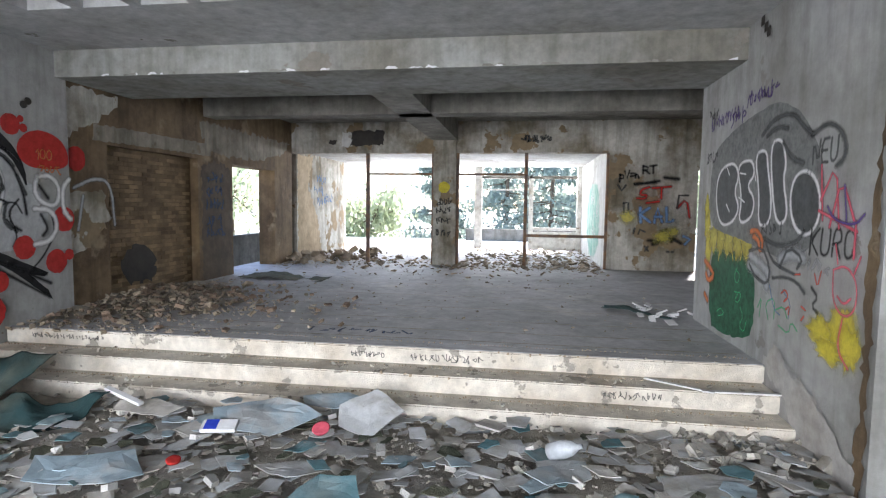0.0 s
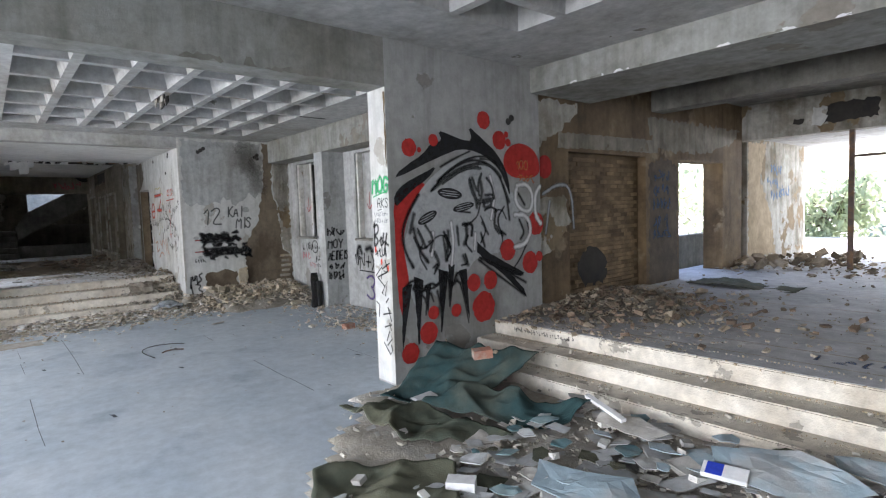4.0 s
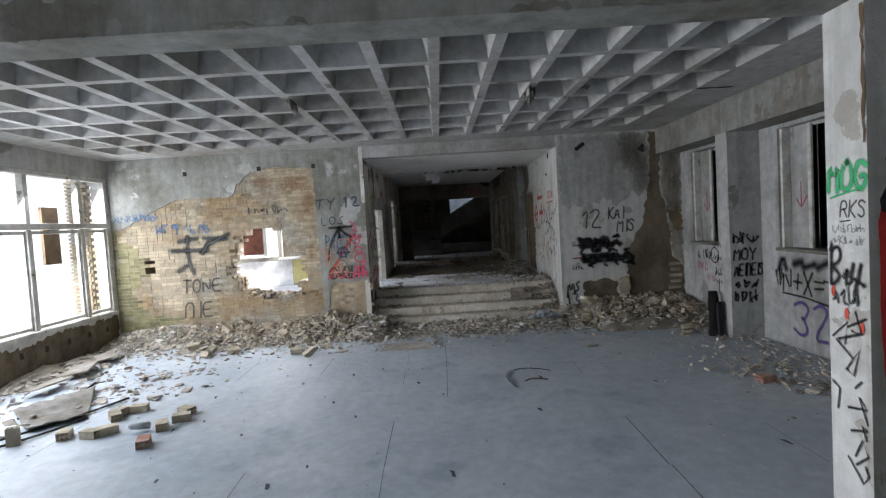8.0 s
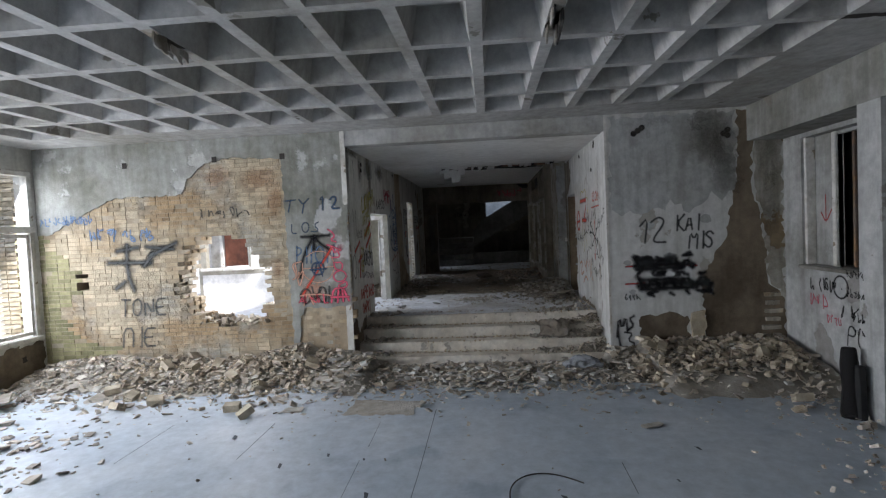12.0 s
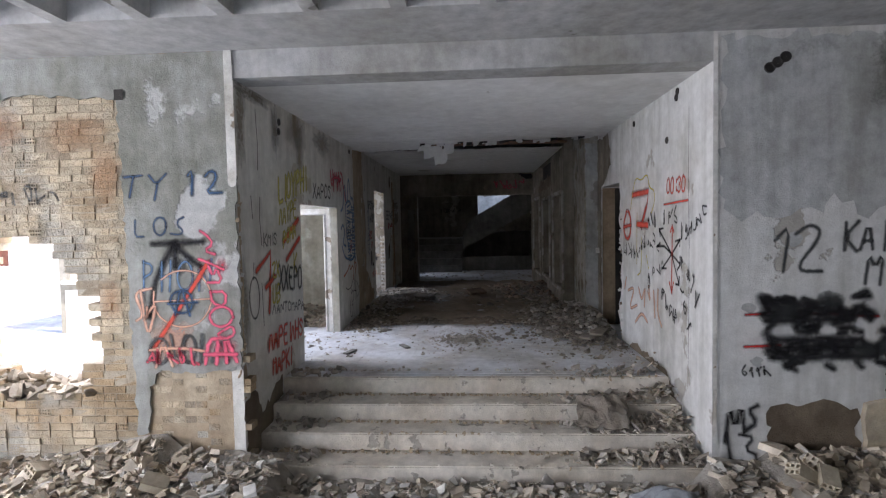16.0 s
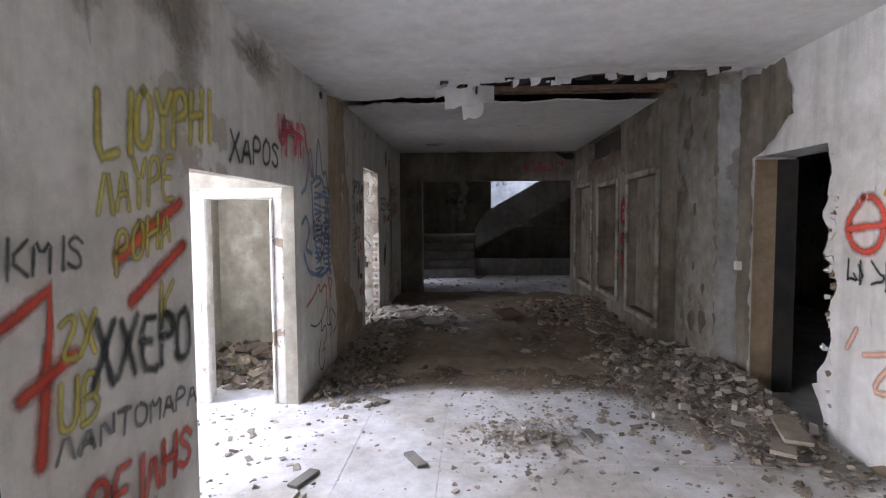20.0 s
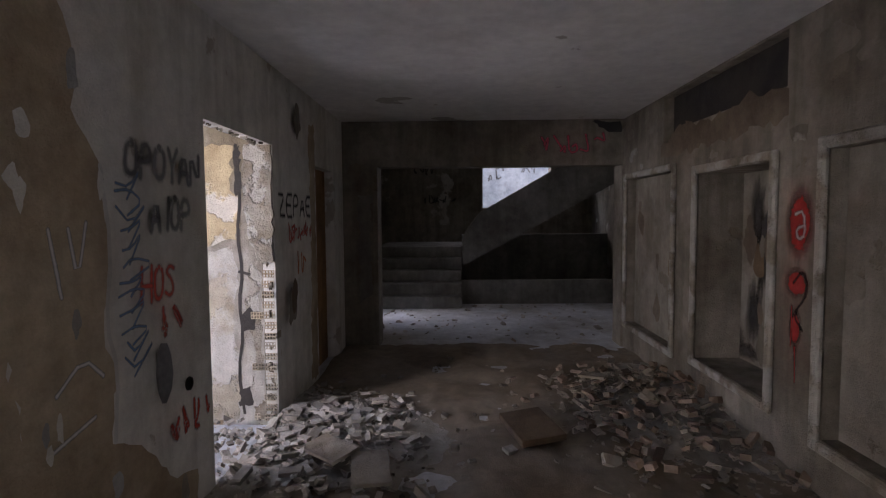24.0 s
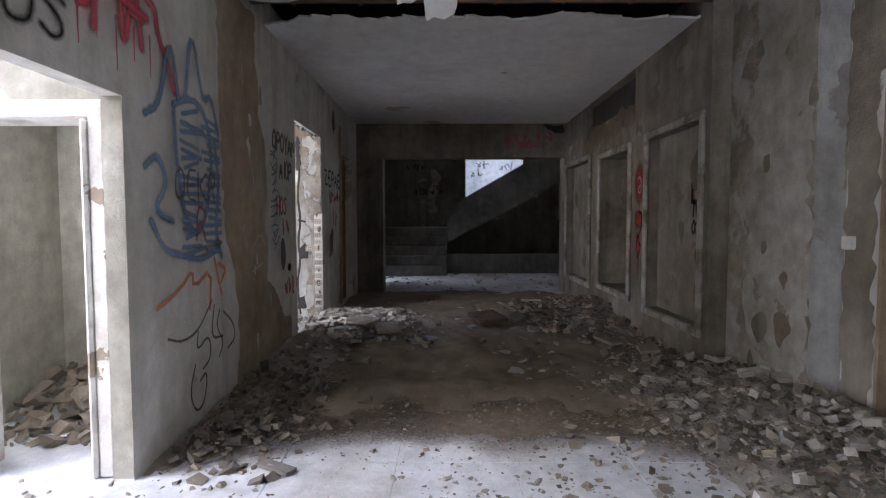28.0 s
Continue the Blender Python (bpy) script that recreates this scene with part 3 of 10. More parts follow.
def ragged(pts, step=0.06, amount=0.02, closed=True):
    out = []
    n = len(pts)
    for i in range(n if closed else n - 1):
        a, b = pts[i], pts[(i + 1) % n]
        m = max(1, int(math.hypot(b[0] - a[0], b[1] - a[1]) / step))
        for j in range(m):
            t = j / m
            k = amount if j else amount * 0.3
            out.append((a[0] + (b[0] - a[0]) * t + random.uniform(-k, k), a[1] + (b[1] - a[1]) * t + random.uniform(-k, k)))
    return out


def patch(face, name, material, pts, depth=None, thick=0.0, rough=0.02, step=0.06, rounds=0, label=""):
    """A flat area on a wall with a worn outline: bare render, paint or a remaining skin of plaster."""
    d = face.next_depth() if depth is None else depth
    pts = chaikin(pts, rounds, True) if rounds else pts
    pts = ragged(pts, step, rough) if rough else pts
    bm = bmesh.new()
    top = [bm.verts.new(face.put(u, v, d)) for u, v in pts]
    tris = tessellate_polygon([[Vector((u, v, 0)) for u, v in pts]])
    for t in tris:
        bm.faces.new([top[i] for i in t])
    if thick:
        low = [bm.verts.new(face.put(u, v, d - thick)) for u, v in pts]
        n = len(pts)
        for i in range(n):
            bm.faces.new((top[i], top[(i + 1) % n], low[(i + 1) % n], low[i]))
        for t in tris:
            bm.faces.new([low[i] for i in t][::-1])
    bmesh.ops.recalc_face_normals(bm, faces=bm.faces[:])
    return part(name, bm, material, face.parent, label)


def soft_stain(face, material, u, v, ru, rv, name="damp_stain", core=0.35, uneven=0.22):
    """A stain that is densest in its middle and has no edge."""
    bm = bmesh.new()
    fade = bm.verts.layers.float.new("fade")
    d, n = face.next_depth(), 24
    wob = [random.uniform(1 - uneven, 1 + uneven) for _ in range(n)]
    rings = []
    for k, f in ((0.0, core), (0.4, core + 0.12), (0.7, core * 0.5 + 0.5), (1.0, 1.2)):
        ring = []
        for i in range(n):
            a = 2 * math.pi * i / n
            p = bm.verts.new(face.put(u + ru * k * wob[i] * math.cos(a), v + rv * k * wob[i] * math.sin(a), d))
            p[fade] = f
            ring.append(p)
        rings.append(ring)
    for r0, r1 in zip(rings, rings[1:]):
        for i in range(n):
            bm.faces.new((r0[i], r0[(i + 1) % n], r1[(i + 1) % n], r1[i]))
    bmesh.ops.remove_doubles(bm, verts=bm.verts[:], dist=0.0001)
    return part(name, bm, material, face.parent)


def disc(face, material, u, v, r, name="paint_dot", tall=1.0, drip=False):
    pts = [(u + r * math.cos(a) * random.uniform(0.95, 1.05), v + tall * r * math.sin(a) * random.uniform(0.95, 1.05)) for a in np.linspace(0, 2 * math.pi, 28, endpoint=False)]
    return patch(face, name, material, [(float(a), float(b)) for a, b in pts], rough=0)


def socket(face, u, v, r, name="conduit_hole"):
    """A short open pipe end in the wall."""
    bm = bmesh.new()
    n = 14
    rings = []
    for rr, d in ((r * 1.25, 0.002), (r * 1.2, 0.012), (r, 0.012), (r * 0.95, 0.003)):
        rings.append([bm.verts.new(face.put(u + rr * math.cos(2 * math.pi * i / n), v + rr * math.sin(2 * math.pi * i / n), d)) for i in range(n)])
    for a, b in zip(rings, rings[1:]):
        for i in range(n):
            bm.faces.new((a[i], a[(i + 1) % n], b[(i + 1) % n], b[i]))
    bm.faces.new(rings[-1])
    return part(name, bm, DARK, face.parent)


GREY_PAINT = paint("pale_grey_spray_paint", (0.36, 0.37, 0.38), 0.7, 0.2)
WHITE_PAINT = paint("white_spray_paint", (0.72, 0.72, 0.72), 0.7, 0.12)
CHAR_PAINT = paint("charcoal_spray_paint", (0.06, 0.065, 0.065), 0.7, 0.4)
GREEN_PAINT = paint("green_spray_paint", (0.02, 0.10, 0.05), 0.7, 0.5)
LIME_PAINT = paint("bright_green_spray_paint", (0.05, 0.42, 0.17), 0.7, 0.2)
YELLOW_PAINT = paint("yellow_spray_paint", (0.56, 0.47, 0.05), 0.7, 0.25)
ORANGE_PAINT = paint("orange_spray_paint", (0.58, 0.17, 0.05), 0.7, 0.2)
BLUE_PAINT = paint("blue_spray_paint", (0.06, 0.10, 0.20), 0.7, 0.3)
SKYBLUE_PAINT = paint("bright_blue_spray_paint", (0.15, 0.25, 0.42), 0.7, 0.3)
PURPLE_PAINT = paint("purple_spray_paint", (0.10, 0.06, 0.22), 0.7, 0.3)
PINK_PAINT = paint("pink_red_spray_paint", (0.60, 0.10, 0.14), 0.7, 0.25)
BRIGHTRED_PAINT = paint("orange_red_spray_paint", (0.56, 0.08, 0.05), 0.7, 0.25)
OLIVE_PAINT = paint("faded_yellow_spray_paint", (0.50, 0.44, 0.10), 0.8, 0.3)


def by_name(name):
    return bpy.data.objects[name]


# creature wall
fc = Face(by_name("wall_creature"), "+x", -6.64)
patch(fc, "red_stripe", RED_PAINT, [(3.87, 2.03), (3.97, 2.14), (4.24, 2.26), (4.37, 2.19), (4.19, 2.05), (4.05, 1.83), (3.99, 1.63), (4.0, 1.43), (4.06, 1.17), (4.0, 0.81), (3.92, 0.75), (3.88, 1.19), (3.88, 1.64)], rounds=1, rough=0.006)
patch(fc, "painted_body", paint("light_grey_spray_paint", (0.42, 0.43, 0.435), 0.75, 0.18), [(4.08, 1.78), (4.14, 2.03), (4.33, 2.23), (4.58, 2.42), (4.9, 2.55), (5.23, 2.57), (5.5, 2.44), (5.63, 2.19), (5.88, 2.07), (6.02, 1.79), (5.92, 1.51), (5.62, 1.36), (5.2, 1.34), (5.01, 1.27), (4.87, 1.04), (4.75, 1.21), (4.6, 1.12), (4.48, 0.87), (4.33, 1.02), (4.2, 0.82), (4.08, 0.88), (4.03, 1.27), (3.98, 1.53)], rounds=2, rough=0.008)
patch(fc, "painted_mane", BLACK_PAINT, [(3.88, 2.28), (4.07, 2.43), (4.31, 2.56), (4.43, 2.69), (4.6, 2.72), (4.53, 2.84), (4.72, 2.8), (4.91, 2.75), (5.08, 2.75), (5.01, 2.93), (5.2, 2.81), (5.43, 2.67), (5.6, 2.51), (5.71, 2.29), (5.73, 2.05), (5.64, 2.24), (5.53, 2.42), (5.33, 2.55), (5.1, 2.63), (4.84, 2.64), (4.65, 2.57), (4.43, 2.49), (4.21, 2.4), (4.03, 2.32)], rounds=1, rough=0.006)
patch(fc, "painted_mane", BLACK_PAINT, [(3.88, 2.1), (4.03, 2.23), (4.27, 2.33), (4.51, 2.44), (4.37, 2.28), (4.16, 2.17), (4.01, 2.05), (3.9, 1.96)], rounds=1, rough=0.006)
patch(fc, "painted_spike", BLACK_PAINT, [(5.11, 1.52), (5.34, 1.35), (5.69, 1.18), (5.96, 1.05), (5.9, 1.01), (5.54, 1.1), (5.27, 1.24), (5.1, 1.39)], rough=0.006)
patch(fc, "painted_spike", BLACK_PAINT, [(5.16, 1.35), (5.54, 1.08), (6.01, 0.71), (5.95, 0.84), (5.63, 1.12), (5.34, 1.3)], rough=0.006)
for tip in (((3.95, 1.08), (4.09, 1.11), (3.92, 0.33)), ((4.11, 1.19), (4.25, 1.13), (4.15, 0.39)), ((4.26, 1.07), (4.36, 1.09), (4.3, 0.73)), ((4.47, 1.24), (4.62, 1.2), (4.5, 0.47)), ((4.63, 1.28), (4.73, 1.27), (4.64, 0.73)), ((4.79, 1.19), (4.92, 1.2), (4.95, 0.54))):
    patch(fc, "paint_drip", BLACK_PAINT, list(tip), rough=0.005, step=0.05)
strokes(fc, "painted_outline", BLACK_PAINT, [[(4.22, 2.1), (4.05, 1.88), (3.97, 1.69), (4.0, 1.48), (4.11, 1.29)], [(3.99, 1.07), (4.12, 1.17), (4.21, 0.97), (4.33, 1.1), (4.47, 1.03), (4.58, 1.24), (4.67, 0.98), (4.78, 1.21), (4.87, 1.04)], [(4.51, 2.26), (4.83, 2.46), (5.16, 2.54), (5.5, 2.4), (5.66, 2.08), (5.7, 1.77)]], 0.045, 2)
strokes(fc, "painted_line", CHAR_PAINT, [[(4.42, 2.15), (4.64, 2.32), (4.96, 2.46), (5.26, 2.48)], [(4.58, 2.22), (4.87, 2.39), (5.16, 2.44)], [(5.2, 2.54), (5.46, 2.52), (5.63, 2.38)], [(4.19, 1.72), (4.28, 1.56), (4.18, 1.44), (4.3, 1.25)], [(5.18, 1.83), (5.28, 1.66), (5.17, 1.5)], [(5.38, 1.87), (5.56, 1.92), (5.64, 1.78)], [(5.45, 1.71), (5.58, 1.53), (5.51, 1.4)], [(5.01, 1.76), (5.13, 1.83), (5.18, 1.99)], [(4.34, 1.56), (4.56, 1.65), (4.63, 1.54)]], 0.024, 2)
strokes(fc, "painted_shading", CHAR_PAINT, [[(4.64, 1.67), (4.64, 1.54), (4.6, 1.33)], [(4.93, 1.71), (4.94, 1.6), (4.89, 1.5)], [(5.01, 2.26), (5.09, 2.1), (5.12, 1.94)], [(5.19, 2.25), (5.22, 2.09), (5.15, 1.99)], [(5.22, 2.01), (5.37, 2.06), (5.39, 1.97), (5.25, 1.92), (5.23, 2.01)], [(4.42, 1.43), (4.49, 1.31), (4.44, 1.24)], [(4.87, 1.36), (4.94, 1.25)], [(4.14, 1.88), (4.08, 1.68)]], 0.055, 2)
strokes(fc, "paint_smear", WHITE_PAINT, [[(5.36, 2.33), (5.44, 2.09), (5.36, 1.79)], [(4.69, 1.77), (4.72, 1.53), (4.68, 1.27)], [(4.41, 1.66), (4.38, 1.4)], [(5.08, 1.62), (5.06, 1.43)]], 0.05, 1)
strokes(fc, "painted_shading", CHAR_PAINT, [[(4.44, 2.16), (4.76, 2.36), (5.15, 2.49), (5.42, 2.45), (5.56, 2.32)], [(5.01, 2.29), (5.03, 2.13), (5.14, 2.02)], [(5.21, 2.35), (5.14, 2.22), (5.16, 2.09)], [(5.25, 1.99), (5.41, 2.03), (5.41, 2.1), (5.27, 2.09)], [(4.66, 2.28), (4.95, 2.42), (5.2, 2.42)], [(5.3, 2.3), (5.4, 2.2), (5.42, 2.05)], [(5.45, 1.9), (5.4, 1.7), (5.5, 1.6)], [(4.3, 1.75), (4.42, 1.6), (4.36, 1.45)], [(4.78, 1.72), (4.8, 1.5)], [(5.05, 2.3), (5.12, 2.15)], [(4.2, 1.68), (4.3, 1.5)], [(4.56, 1.6), (4.6, 1.35)], [(5.6, 2.2), (5.7, 2.0)], [(5.2, 1.75), (5.3, 1.6)]], 0.04)
strokes(fc, "painted_line", BLACK_PAINT, [[(4.4, 2.14), (4.63, 2.36), (4.98, 2.54), (5.29, 2.58), (5.47, 2.49)], [(4.55, 2.42), (4.76, 2.52), (5.02, 2.62)], [(5.6, 1.94), (5.45, 1.78), (5.56, 1.56)], [(4.95, 1.6), (4.9, 1.51), (5.01, 1.4)], [(4.59, 1.63), (4.69, 1.46), (4.6, 1.33)], [(4.13, 1.62), (4.24, 1.46), (4.4, 1.57)], [(4.9, 1.38), (4.94, 1.26), (4.83, 1.25)], [(4.39, 1.26), (4.48, 1.31), (4.41, 1.19)], [(5.75, 1.13), (5.9, 1.26), (6.08, 1.53), (6.03, 1.78), (5.89, 1.86)], [(5.25, 1.9), (5.35, 1.95), (5.45, 1.9)], [(4.8, 1.9), (5.0, 1.88)]], 0.03)
strokes(fc, "painted_outline", BLACK_PAINT, [[(4.13, 1.72), (4.18, 1.5), (4.32, 1.33)], [(4.57, 1.66), (4.65, 1.49)], [(4.87, 1.74), (5.04, 1.75), (5.01, 1.6)], [(5.17, 1.62), (5.23, 1.45)], [(5.14, 1.32), (5.53, 1.15), (5.92, 1.04)], [(5.12, 1.29), (5.48, 1.05), (5.96, 0.75)], [(5.87, 2.11), (5.99, 1.96)], [(5.54, 1.62), (5.61, 1.58)], [(5.88, 1.76), (5.98, 1.59), (5.9, 1.51)], [(5.7, 1.06), (5.98, 0.92)]], 0.045)
strokes(fc, "paint_drip", BLACK_PAINT, [[(4.11, 1.08), (4.16, 0.74), (4.15, 0.42)], [(4.19, 0.99), (4.28, 0.89), (4.26, 0.73)], [(4.34, 0.97), (4.38, 0.87)], [(4.44, 0.98), (4.5, 0.76), (4.48, 0.5)], [(4.62, 1.17), (4.62, 0.78)], [(4.67, 1.03), (4.78, 1.09), (4.86, 0.85), (4.92, 0.54)], [(4.53, 1.11), (4.52, 0.86)], [(4.1, 1.05), (4.35, 1.0), (4.55, 1.12)]], 0.05, 1, taper=0.5)
for u, v, ru, rv in ((4.25, 1.95, 0.14, 0.2), (4.95, 1.72, 0.2, 0.14), (5.45, 1.75, 0.16, 0.22), (4.55, 1.4, 0.22, 0.14), (4.2, 1.25, 0.12, 0.22), (5.1, 2.34, 0.3, 0.1), (4.75, 1.1, 0.2, 0.1)):
    soft_stain(fc, CHAR_PAINT, u, v, ru, rv, "spray_haze", 0.74)
for u, v, a, b, tilt in ((4.68, 2.11, 0.19, 0.065, -0.1), (4.33, 1.84, 0.14, 0.06, 0.38), (4.89, 1.95, 0.17, 0.05, 0.18)):
    patch(fc, "painted_oval", BLACK_PAINT, [(u + a * math.cos(t), v + b * math.sin(t) + tilt * a * math.cos(t)) for t in np.linspace(0, 6.28, 20, endpoint=False)], rough=0.004)
    strokes(fc, "oval_stroke", GREY_PAINT, [[(u - a * k, v - tilt * a * k + h), (u + a * k, v + tilt * a * k + h)] for k, h in ((0.75, 0.0), (0.6, 0.028), (0.6, -0.026))], 0.014, 1)
patch(fc, "red_cloud", RED_PAINT, [(5.57, 2.5), (5.68, 2.7), (5.92, 2.78), (6.2, 2.7), (6.32, 2.5), (6.28, 2.34), (6.0, 2.3), (5.7, 2.32)], rounds=2, rough=0.006)
lettering(fc, "100", 5.84, 2.42, 0.12, 0.02, ORANGE_PAINT, "orange sprayed numerals")
scrawl(fc, 5.82, 2.24, 0.36, 0.11, 0.02, ORANGE_PAINT)
for u, v, r in ((5.26, 3.01, 0.11), (5.53, 2.78, 0.12), (4.10, 2.62, 0.10), (4.45, 2.72, 0.07), (4.24, 2.6, 0.03), (5.66, 2.86, 0.04), (5.69, 2.76, 0.05), (5.02, 1.02, 0.11), (5.31, 1.02, 0.12), (5.18, 0.70, 0.19), (6.07, 1.18, 0.15), (4.37, 0.74, 0.08), (4.72, 0.72, 0.08), (4.29, 0.52, 0.13), (4.02, 0.33, 0.12), (5.64, 1.38, 0.14), (6.2, 1.7, 0.16), (6.26, 1.25, 0.07)):
    disc(fc, RED_PAINT, u, v, r)
strokes(fc, "white_loop", WHITE_PAINT, [[(5.84, 2.21), (6.04, 2.24), (6.17, 2.06), (6.09, 1.85), (5.89, 1.9), (5.79, 2.04), (5.84, 2.21)], [(6.3, 2.2), (6.2, 2.1), (6.19, 1.9), (6.22, 1.78), (6.3, 1.7)], [(5.79, 1.83), (6.03, 1.82), (6.11, 1.6), (5.98, 1.43), (5.78, 1.41)]], 0.07)
for u, v in ((5.72, 3.03), (5.78, 3.08)):
    socket(fc, u, v, 0.035)
fp = Face(by_name("wall_creature"), "-y", 3.82)
# end face whiter than the long face
patch(fp, "white_coat", PLASTER, [(-6.978, 0.02), (-6.642, 0.02), (-6.642, 3.248), (-6.978, 3.248)], depth=0.0012, rough=0.0, label="whiter plaster end of the wall")
lettering(fp, "MOG", -6.96, 2.13, 0.17, 0.04, LIME_PAINT, "green sprayed tag", spacing=0.72)
strokes(fp, "green_line", LIME_PAINT, [[(-6.94, 2.09), (-6.8, 2.12), (-6.68, 2.14)]], 0.014)
lettering(fp, "FRKS", -6.93, 1.97, 0.1, 0.014, CHAR_PAINT, spacing=0.78)
strokes(fp, "tag_line", CHAR_PAINT, [[(-6.86, 1.94), (-6.78, 1.95)]], 0.01, 0)
for v in (1.87, 1.8):
    scrawl(fp, -6.94, v, 0.27, 0.055, 0.008, GREY_PAINT)
strokes(fp, "black_tag", BLACK_PAINT, [[(-6.94, 1.8), (-6.95, 1.55)], [(-6.95, 1.76), (-6.87, 1.79), (-6.86, 1.7), (-6.94, 1.66), (-6.86, 1.6), (-6.93, 1.54)], [(-6.84, 1.6), (-6.8, 1.66), (-6.83, 1.54), (-6.78, 1.57)], [(-6.76, 1.68), (-6.79, 1.58), (-6.73, 1.6), (-6.75, 1.5)], [(-6.7, 1.68), (-6.73, 1.58), (-6.68, 1.56)]], 0.034)
scrawl(fp, -6.95, 1.42, 0.28, 0.11, 0.02, CHAR_PAINT)
for u, v in ((-6.93, 1.5), (-6.82, 1.37), (-6.7, 1.3)):
    disc(fp, BRIGHTRED_PAINT, u, v, 0.018, tall=2.0)
strokes(fp, "black_signs", BLACK_PAINT, [[(-6.94, 1.21), (-6.81, 1.32), (-6.84, 1.18)], [(-6.91, 1.19), (-6.78, 1.1)], [(-6.89, 1.2), (-6.72, 1.26)], [(-6.75, 1.39), (-6.7, 1.26), (-6.78, 1.27)], [(-6.81, 1.29), (-6.67, 1.36)], [(-6.83, 1.02), (-6.72, 1.16), (-6.77, 0.99), (-6.83, 1.02)], [(-6.76, 0.92), (-6.71, 0.97)], [(-6.95, 0.91), (-6.89, 0.88), (-6.91, 0.75)], [(-6.82, 0.78), (-6.67, 0.81), (-6.73, 0.87), (-6.67, 0.72)], [(-6.8, 0.64), (-6.67, 0.68), (-6.71, 0.7), (-6.68, 0.62)], [(-6.77, 0.49), (-6.71, 0.61), (-6.67, 0.52), (-6.76, 0.44)], [(-6.83, 0.46), (-6.71, 0.34), (-6.67, 0.4), (-6.69, 0.45)]], 0.02, 0)
patch(fp, "chipped_corner", PLASTER_BROWN, [(-6.66, 2.4), (-6.645, 2.4), (-6.645, 3.2), (-6.67, 3.2)], rough=0.01)

# east wall of the entrance
fe = Face(by_name("wall_vestibule_east"), "-x", 1.32)
patch(fe, "green_field", GREEN_PAINT, [(7.0, 1.45), (6.6, 1.52), (6.2, 1.46), (5.84, 1.52), (5.7, 1.2), (5.68, 0.72), (6.0, 0.6), (6.5, 0.55), (6.95, 0.56)], rounds=1, rough=0.012)
for u, v, ru, rv in ((7.15, 1.75, 0.16, 0.4), (7.08, 1.45, 0.16, 0.34), (7.2, 1.95, 0.11, 0.2)):
    soft_stain(fe, YELLOW_PAINT, u, v, ru, rv, "yellow_field", 0.1)
for u in (6.9, 6.66, 6.42, 6.18, 5.95):
    soft_stain(fe, OLIVE_PAINT, u, 1.58, 0.22, 0.24, "yellow_field", 0.12)
strokes(fe, "pale_scribble", OLIVE_PAINT, [[(6.72, 1.34), (6.62, 1.64), (6.45, 1.37), (6.4, 1.62), (6.28, 1.39)], [(6.2, 1.4), (6.19, 1.63), (6.03, 1.6), (6.08, 1.41)], [(5.96, 1.64), (5.99, 1.42), (5.87, 1.46)]], 0.03, 1)
strokes(fe, "pale_scribble", LIME_PAINT, [[(6.15, 1.32), (6.23, 1.22), (6.14, 1.14), (6.06, 1.25), (6.19, 1.3)], [(6.19, 1.06), (6.0, 1.08), (6.06, 0.97), (6.18, 0.96), (6.1, 1.06)], [(6.02, 0.93), (5.93, 0.85), (6.03, 0.73), (5.89, 0.69), (5.85, 0.82)], [(6.69, 0.76), (6.55, 0.83), (6.45, 0.77), (6.63, 0.72)]], 0.018, 1)
patch(fe, "letter_glow", paint("dark_grey_spray_paint", (0.17, 0.175, 0.17), 0.8, 0.4), [(7.1, 2.55), (6.6, 2.75), (5.9, 2.85), (5.3, 2.9), (4.75, 2.55), (4.5, 2.0), (4.75, 1.55), (5.3, 1.5), (5.9, 1.6), (6.6, 1.66), (7.1, 1.75)], rounds=2, rough=0.01)
for shape in ([(6.83, 2.37), (6.39, 2.44), (6.22, 2.28), (6.35, 2.11), (6.17, 1.94), (6.36, 1.77), (6.73, 1.74), (6.91, 2.06)],
              [(6.31, 2.39), (5.92, 2.43), (5.83, 2.26), (6.02, 2.16), (5.8, 2.03), (5.86, 1.83), (6.19, 1.77), (6.12, 2.05)],
              [(5.86, 2.46), (5.6, 2.49), (5.55, 2.29), (5.44, 2.03), (5.45, 1.79), (5.7, 1.76), (5.71, 2.09)],
              [(5.54, 2.53), (5.29, 2.55), (5.19, 2.32), (5.24, 2.18), (5.11, 1.89), (5.23, 1.78), (5.38, 1.88)],
              [(4.87, 2.25), (4.69, 2.17), (4.6, 1.98), (4.64, 1.8), (4.8, 1.71), (5.0, 1.78), (5.1, 1.99), (5.05, 2.19)]):
    rim = chaikin(shape, 2, True)
    patch(fe, "letter_fill", CHAR_PAINT, rim, rough=0.006)
    strokes(fe, "letter_outline", WHITE_PAINT, [rim + rim[:1]], 0.042, 0)
for p in ([(6.58, 2.38), (6.5, 2.3)], [(6.55, 1.98), (6.45, 1.9)], [(5.85, 2.3), (5.8, 2.2)], [(6.2, 2.3), (6.05, 2.28)], [(6.2, 2.05), (6.05, 2.0)]):
    strokes(fe, "letter_line", WHITE_PAINT, [p], 0.022)
strokes(fe, "letter_shadow", CHAR_PAINT, [[(5.71, 2.62), (5.48, 2.74), (5.12, 2.74), (4.91, 2.58), (4.78, 2.51)], [(4.78, 2.51), (4.55, 2.58), (4.35, 2.46), (4.31, 2.3), (4.43, 2.24)], [(5.55, 1.66), (5.21, 1.6), (4.93, 1.66), (4.83, 1.75)], [(5.27, 2.5), (5.1, 2.35), (4.9, 2.3)], [(5.6, 2.6), (5.4, 2.66), (5.2, 2.62)]], 0.05)
